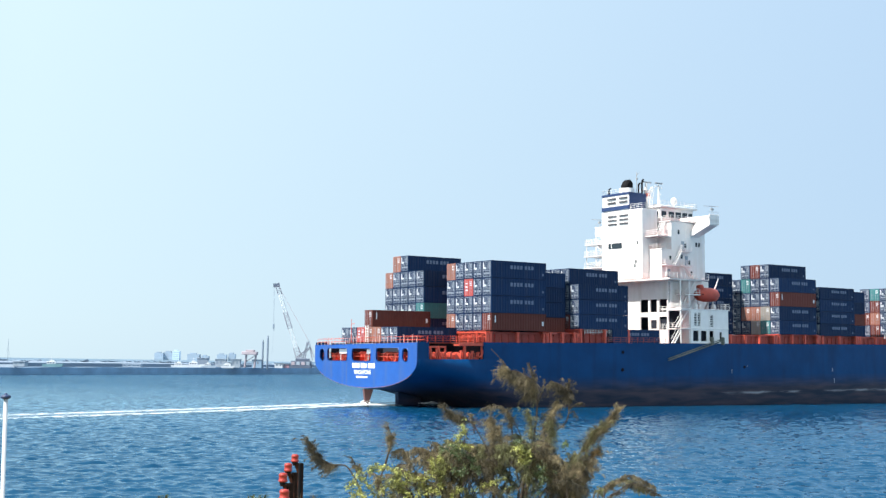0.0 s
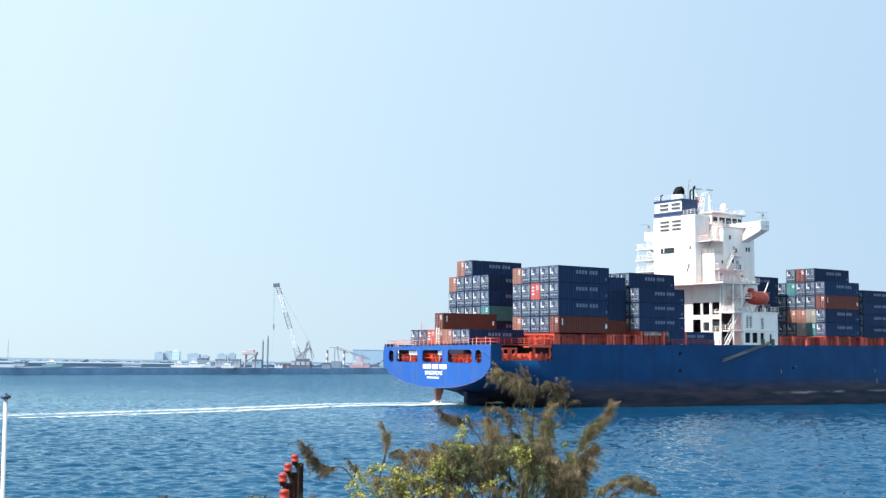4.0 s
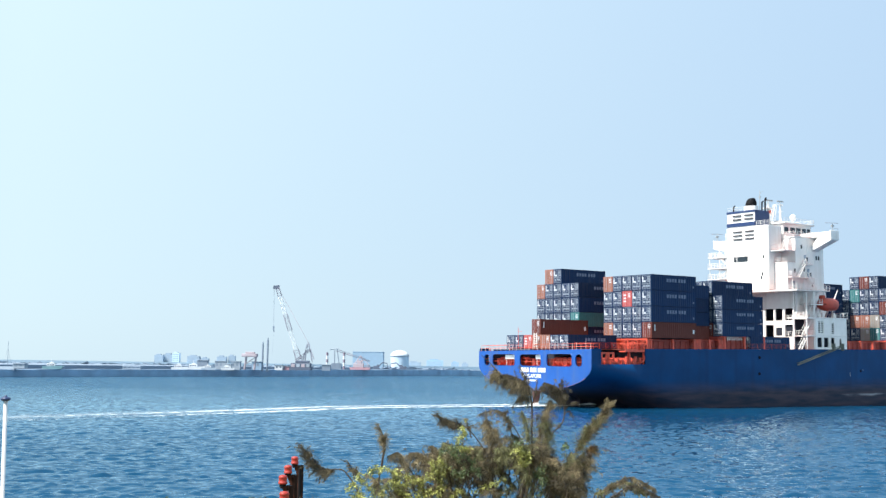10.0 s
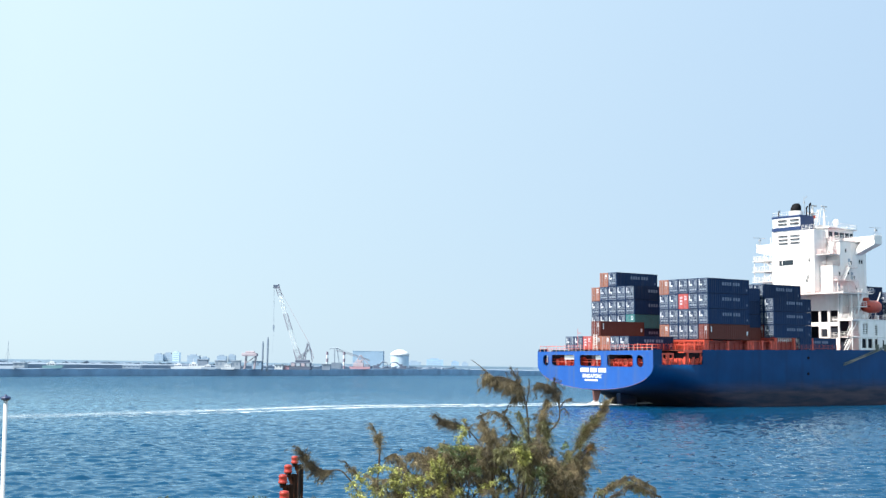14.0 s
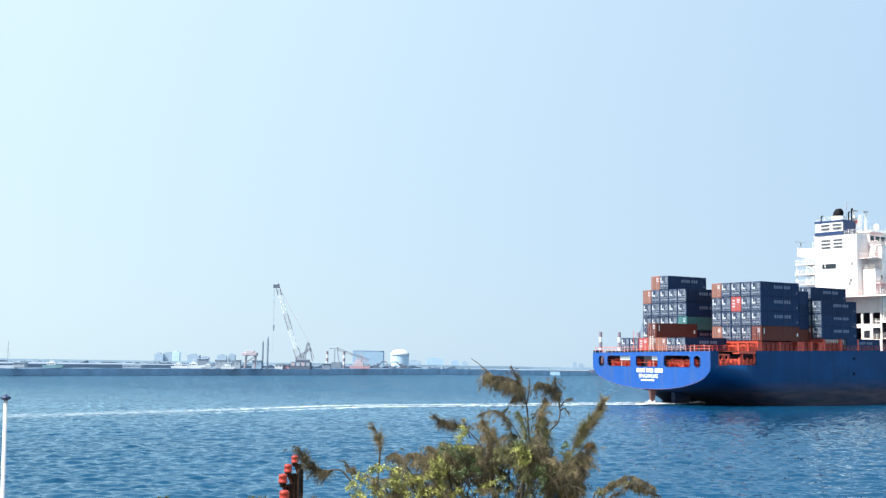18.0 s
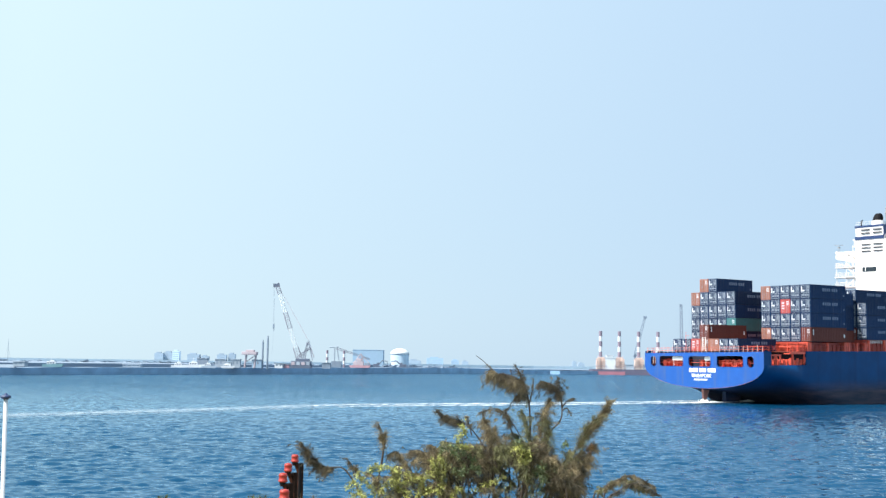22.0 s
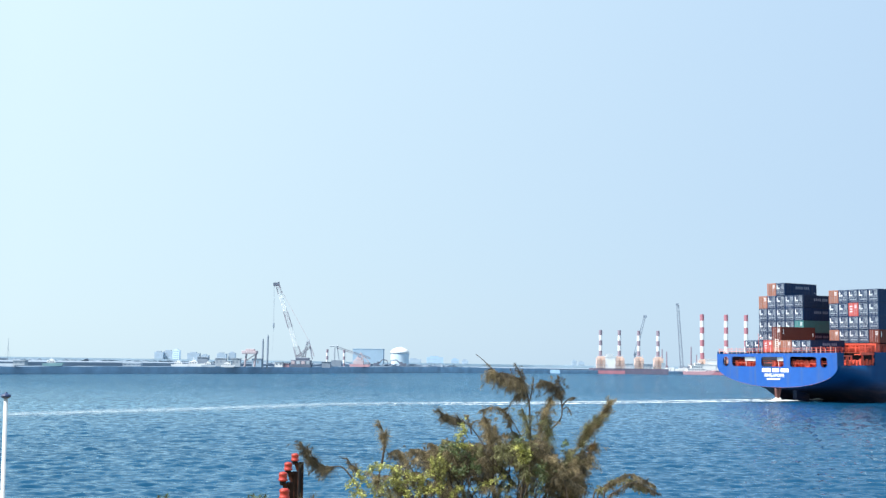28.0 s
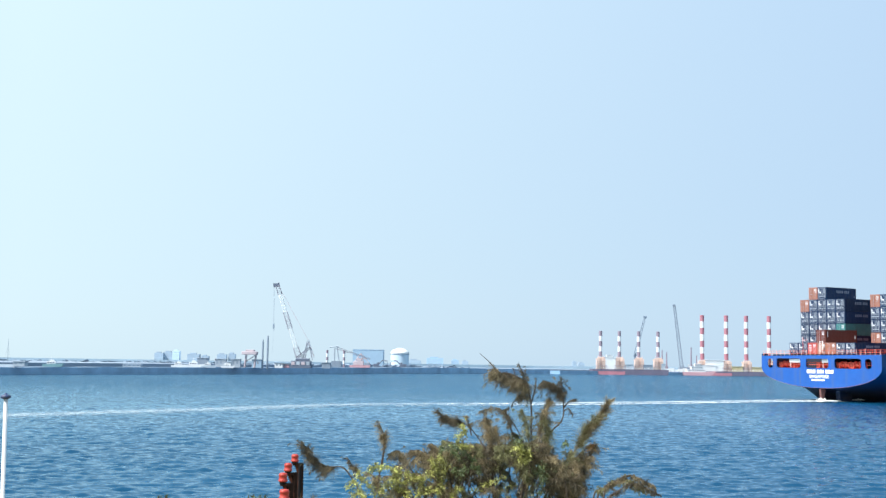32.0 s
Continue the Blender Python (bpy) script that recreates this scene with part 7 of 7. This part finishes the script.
for i in range(60):
    x = tr.uniform(0.0, 1.66) if i % 5 else tr.uniform(-0.8, 0.0)
    yy, z = 14 + tr.uniform(-0.3, 0.5), tr.uniform(4.75, 5.2)
    foot = V((0.75 + (x - 0.75) * 0.75, yy, 4.45))
    branch([foot, foot.lerp(V((x, yy, z)), 0.5) + V((tr.uniform(-0.1, 0.1), 0, 0.05)), (x, yy, z)], 900, 0.2, 0.9,
           tr.choice(["needle", "needle_olive", "needle_dark", "needle"]), 0.6, 0.006, 0.5, (0.25, 1.0), hang=0.6)


def vine_strand(pts, material):
    """A strand of vine that climbs over the crown: a thin stem and close clusters of small leaves along it."""
    base = V(pts[0])
    line = [q - base for q in curve_pts([V(p) for p in pts], 5)]
    bm = B()
    for a, b in zip(line, line[1:]):
        rod(bm, a, b, 0.003, n=3, cap=False)
        for _ in range(3):
            at = a.lerp(b, tr.random()) + V((tr.gauss(0, 0.016), tr.gauss(0, 0.04), tr.gauss(0, 0.016)))
            leaves(bm, at, tr.randrange(4, 10), 0.014, tr, 0.0145)
    for _ in range(len(line) // 2):                             # loose sprigs
        at = tr.choice(line) + V((tr.gauss(0, 0.07), tr.gauss(0, 0.06), tr.gauss(0, 0.06)))
        leaves(bm, at, 5, 0.014, tr, 0.012)
    st = tagged(part("vine_strand", bm, M[material], tree, "yellow-green climbing vine leaves" if material == "vine" else "deep green vine leaves", at=base - TREE_AT), kind="stuff")
    SWAY.append((st, base - TREE_AT, 0.3, tr.uniform(0, 6.28)))


vine_strand([(-1.05, 13.6, 5.14), (-0.97, 13.6, 5.20), (-0.90, 13.6, 5.12)], "vine")
vine_strand([(-0.93, 13.6, 5.30), (-0.88, 13.6, 5.24), (-0.81, 13.6, 5.18), (-0.71, 13.6, 5.07)], "vine")
vine_strand([(-0.81, 13.6, 5.33), (-0.73, 13.6, 5.37), (-0.63, 13.6, 5.38), (-0.52, 13.6, 5.36), (-0.46, 13.6, 5.32)], "vine")
vine_strand([(-0.71, 13.6, 5.01), (-0.63, 13.6, 5.15), (-0.53, 13.6, 5.18), (-0.41, 13.6, 5.14), (-0.32, 13.6, 5.07)], "vine")
vine_strand([(-0.27, 13.6, 5.02), (-0.21, 13.6, 5.18), (-0.13, 13.6, 5.27), (-0.04, 13.6, 5.35)], "vine")
vine_strand([(0.00, 13.6, 5.51), (0.02, 13.6, 5.43), (0.03, 13.6, 5.32), (0.02, 13.6, 5.21), (0.01, 13.6, 5.13)], "vine")
vine_strand([(0.12, 13.6, 5.03), (0.17, 13.6, 5.11), (0.26, 13.6, 5.15)], "vine")
vine_strand([(-0.11, 13.6, 5.46), (-0.06, 13.6, 5.40), (-0.08, 13.6, 5.35)], "vine")
vine_strand([(0.23, 13.6, 5.85), (0.28, 13.6, 5.78), (0.22, 13.6, 5.74), (0.18, 13.6, 5.67)], "vine")
vine_strand([(0.22, 13.6, 5.60), (0.28, 13.6, 5.62), (0.32, 13.6, 5.61)], "vine")
vine_strand([(0.90, 13.6, 5.51), (0.96, 13.6, 5.60), (1.00, 13.6, 5.54), (0.96, 13.6, 5.47), (0.92, 13.6, 5.45)], "vine")
vine_strand([(0.83, 13.6, 5.58), (0.89, 13.6, 5.62), (0.93, 13.6, 5.61)], "vine")
vine_strand([(-0.98, 13.6, 5.05), (-0.91, 13.6, 5.08), (-0.84, 13.6, 5.04)], "vine")
vine_strand([(-0.57, 13.6, 5.26), (-0.46, 13.6, 5.21), (-0.38, 13.6, 5.18)], "vine")
vine_strand([(-0.21, 13.6, 5.08), (-0.10, 13.6, 5.13), (0.01, 13.6, 5.08)], "vine")
vine_strand([(0.40, 13.6, 5.14), (0.56, 13.6, 5.21), (0.73, 13.6, 5.28)], "vine")
vine_strand([(-0.38, 13.6, 5.30), (-0.30, 13.6, 5.25), (-0.21, 13.6, 5.27)], "vine")
vine_strand([(0.17, 13.6, 5.65), (0.22, 13.6, 5.57), (0.31, 13.6, 5.52), (0.39, 13.6, 5.46)], "vine_green")
vine_strand([(1.13, 13.6, 5.42), (1.15, 13.6, 5.31), (1.14, 13.6, 5.20), (1.16, 13.6, 5.09)], "vine_green")
vine_strand([(1.10, 13.6, 5.33), (1.17, 13.6, 5.25)], "vine_green")
vine_strand([(0.00, 13.6, 5.59), (0.11, 13.6, 5.57), (0.23, 13.6, 5.49)], "vine_green")
vine_strand([(0.34, 13.6, 5.41), (0.42, 13.6, 5.38), (0.45, 13.6, 5.33)], "vine_green")
vine_strand([(0.14, 13.6, 5.38), (0.23, 13.6, 5.32), (0.28, 13.6, 5.35)], "vine_green")
vine_strand([(-0.74, 13.6, 5.35), (-0.78, 13.6, 5.32)], "vine_green")
vine_strand([(0.86, 13.6, 5.66), (0.90, 13.6, 5.69)], "vine_green")
vine_strand([(1.41, 13.6, 5.67), (1.42, 13.6, 5.63)], "vine_green")

for x, z, s, m in ((-3.0, 5.13, 0.4, "vine_green"), (-2.05, 5.14, 0.5, "vine_green"), (-1.45, 5.13, 0.7, "needle_dark")):
    sh = thing("shore_shrub", "low feathery shore shrub with brown tips", "shrub", at=(x * 0.97, 13.0, GROUND), group="shore shrubs")
    for k in range(5):
        tip = V((tr.uniform(-0.3, 0.3) * s, tr.uniform(-0.2, 0.2), z - GROUND - tr.uniform(0, 0.14)))
        line = curve_pts([V((0, 0, 0)), V((tip.x * 0.2, tip.y * 0.3, 1.1)), V((tip.x * 0.55, tip.y * 0.7, tip.z * 0.85)), tip], 6)
        bm = B()
        for i in range(len(line) - 1):
            rod(bm, line[i], line[i + 1], 0.018 * (1 - i / len(line)) + 0.003, n=5, cap=False)
        st = part("stem", bm, M["bark"], sh)
        bm = B()
        spray(bm, line[len(line) * 2 // 3:], int(620 * s), 0.16, 0.8, tr, 0.8)
        tagged(part("foliage", bm, M[m], st), kind="stuff")
# a shrub whose stems arch over to one side
arched = thing("shore_shrub", "low feathery grey-green shrub with arching stems", "shrub", at=(1.72, 13.0, GROUND), group="shore shrubs")
for dx, dy, dz, n, m in ((0, 0, 0, 2200, "needle"), (-0.05, 0.15, -0.05, 1800, "needle_olive"), (0.02, -0.15, -0.07, 1600, "needle_dark"), (-0.1, 0.1, -0.06, 1600, "needle_olive")):
    line = curve_pts([V((0, 0, 0)), V((0.0, dy * 0.4, 1.6)), V((0.04 + dx, dy, 2.8 + dz)), V((0.15 + dx, dy, 2.98 + dz)), V((0.31 + dx, dy, 3.07 + dz)), V((0.47 + dx, dy, 3.02 + dz)), V((0.60 + dx, dy, 2.95 + dz))], 5)
    bm = B()
    for i in range(len(line) - 1):
        rod(bm, line[i], line[i + 1], 0.014 * (1 - i / len(line)) ** 1.5 + 0.0015, n=5, cap=False)
    st = part("stem", bm, M["bark"], arched)
    bm = B()
    for k in range(14):                                          # short side twigs on the arch
        i = tr.randrange(12, len(line) - 1)
        tip = line[i] + V((tr.uniform(-0.06, 0.1), tr.uniform(-0.1, 0.1), tr.uniform(-0.12, 0.05)))
        spray(bm, [line[i].lerp(tip, j / 3) for j in range(4)], n // 9, 0.07, 0.9, tr, 0.7, 0.3)
    spray(bm, line[13:], n, 0.10, 1.0, tr, 0.8, 0.5)
    tagged(part("foliage", bm, M[m], st), kind="stuff")


# ---------------------------------------------------------------- a beetle that shoots past close to the lens
bug = thing("flying_insect", "small dark insect flying past close by", "insect")
bm = B()
lathe(bm, [(0.0004, -0.006), (0.0022, -0.004), (0.0026, 0.001), (0.0016, 0.005), (0.0004, 0.0065)], (0, 0, 0), 10, "x")
part("insect_body", bm, M["feather"], bug, "dark insect body", smooth=True)
for s in (-1, 1):
    bm = B()
    prism(bm, [(-0.001, 0), (0.003, 0), (0.001, 0.008 * s), (-0.004, 0.007 * s)], 0.002, 0.0023, "z")
    part("wing", bm, M["feather"], bug)


# ---------------------------------------------------------------- fresh wash under the stern
wash_line = [(2.5 - d, -1.5 - 5.5 * min(1.0, d / 12) + 0.055 * d) for d in np.linspace(0, 26, 40)]
wash = tagged(ribbon("stern_wash", wash_line, [4.5 + 7.0 * i / 40 + 0.5 * math.sin(i * 1.1) for i in range(40)], SEA + 0.24, M["wash"]),
              "white boiling wash behind the rudder", "wake", kind="stuff")

bm = B()
sp = random.Random(4)
for _ in range(110):
    d = sp.random()
    r = sp.uniform(0.05, 0.2) * (1 - 0.4 * d)
    lathe(bm, [(r * 0.3, -r * 0.5), (r, 0), (r * 0.5, r * 0.6), (r * 0.1, r * 0.8)], (0.5 - 3.5 * d + sp.gauss(0, 0.3), sp.gauss(-0.3 - 2 * d, 0.5), SEA + 0.2 + abs(sp.gauss(0, 0.28)) * (1 - d)), 6)
for _ in range(120):
    r = sp.uniform(0.06, 0.2)
    lathe(bm, [(r * 0.3, -r * 0.5), (r, 0), (r * 0.5, r * 0.6), (r * 0.1, r * 0.8)], (13.2 + sp.gauss(0, 0.9), -1.2 + sp.gauss(0, 0.3), SEA + 0.2 + abs(sp.gauss(0, 0.1))), 6)
splash = tagged(part("splash", bm, M["letter"], wash, "white splash at the rudder", smooth=True), kind="stuff")


def motions():
    for ob, place in AFLOAT:
        walk(ob, [(t, ship_at(t) @ place) for t in SHIP_TIMES])
    rows = []
    for t in SHIP_TIMES:
        m = ship_at(t)
        rows.append((t, Matrix.Translation((m.translation.x, m.translation.y, 0)) @ Matrix.Rotation(radians(36.56 + 0.0197 * t), 4, "Z")))
    walk(wash, rows)
    # wake: under water until the stern passes, then up, then slowly down as it dissolves
    for ob, when, stays in FOAM:
        def level(t):
            if t < when:
                return SEA - 1.2
            return SEA + 0.17 if stays else SEA + float(np.interp(t - when, [0, 1.0, 7, 16, 30, 60], [0.0, 0.22, 0.13, 0.03, -0.06, -0.15]))
        times = sorted({0.0, 32.0, *(round(when + k, 2) for k in (-0.05, 0.05, 1.0, 7.0, 16.0, 30.0) if 0 < when + k < 32)})
        walk(ob, [(t, pose(0, 0, level(t))) for t in times])
    # the tall crane in the yard slews slowly
    walk(slewing_boom, [(t, pose(239, 1190, 5, 0, a, 0)) for t, a in ((0, -0.6), (12, -0.6), (23.5, -0.7), (25, -1.2), (28, -3.7), (30, -5.2), (32, -6.7))])
    # the ripples run slowly towards the shore
    walk(water, [(t, pose(-0.18 * t, -0.55 * t, 0.012 * math.sin(t * 0.9))) for t in range(0, 33, 2)])
    walk(bug, [(0.0, pose(2.5, 1.0, 6.4)), (19.0, pose(1.6, 1.1, 6.5)), (19.9, pose(0.62, 1.2, 6.60)), (20.0, pose(0.197, 1.2, 6.559)), (20.1, pose(0.02, 1.15, 6.30)),
               (21.0, pose(-0.8, 0.6, 4.6)), (32.0, pose(-2.0, -1.0, 3.4))])
    # branches lean with the gusts and stir in the breeze
    for ob, at, much, ph in SWAY:
        rows = []
        for i, g in enumerate(GUST):
            a = much * (6.5 * g + 0.7 * math.sin(i * 0.83 + ph) + 0.5 * math.sin(i * 1.9 + ph * 2.3))
            rows.append((float(i), pose(at.x, at.y, at.z, 0.15 * a, a, 0)))
        walk(ob, rows)


motions()
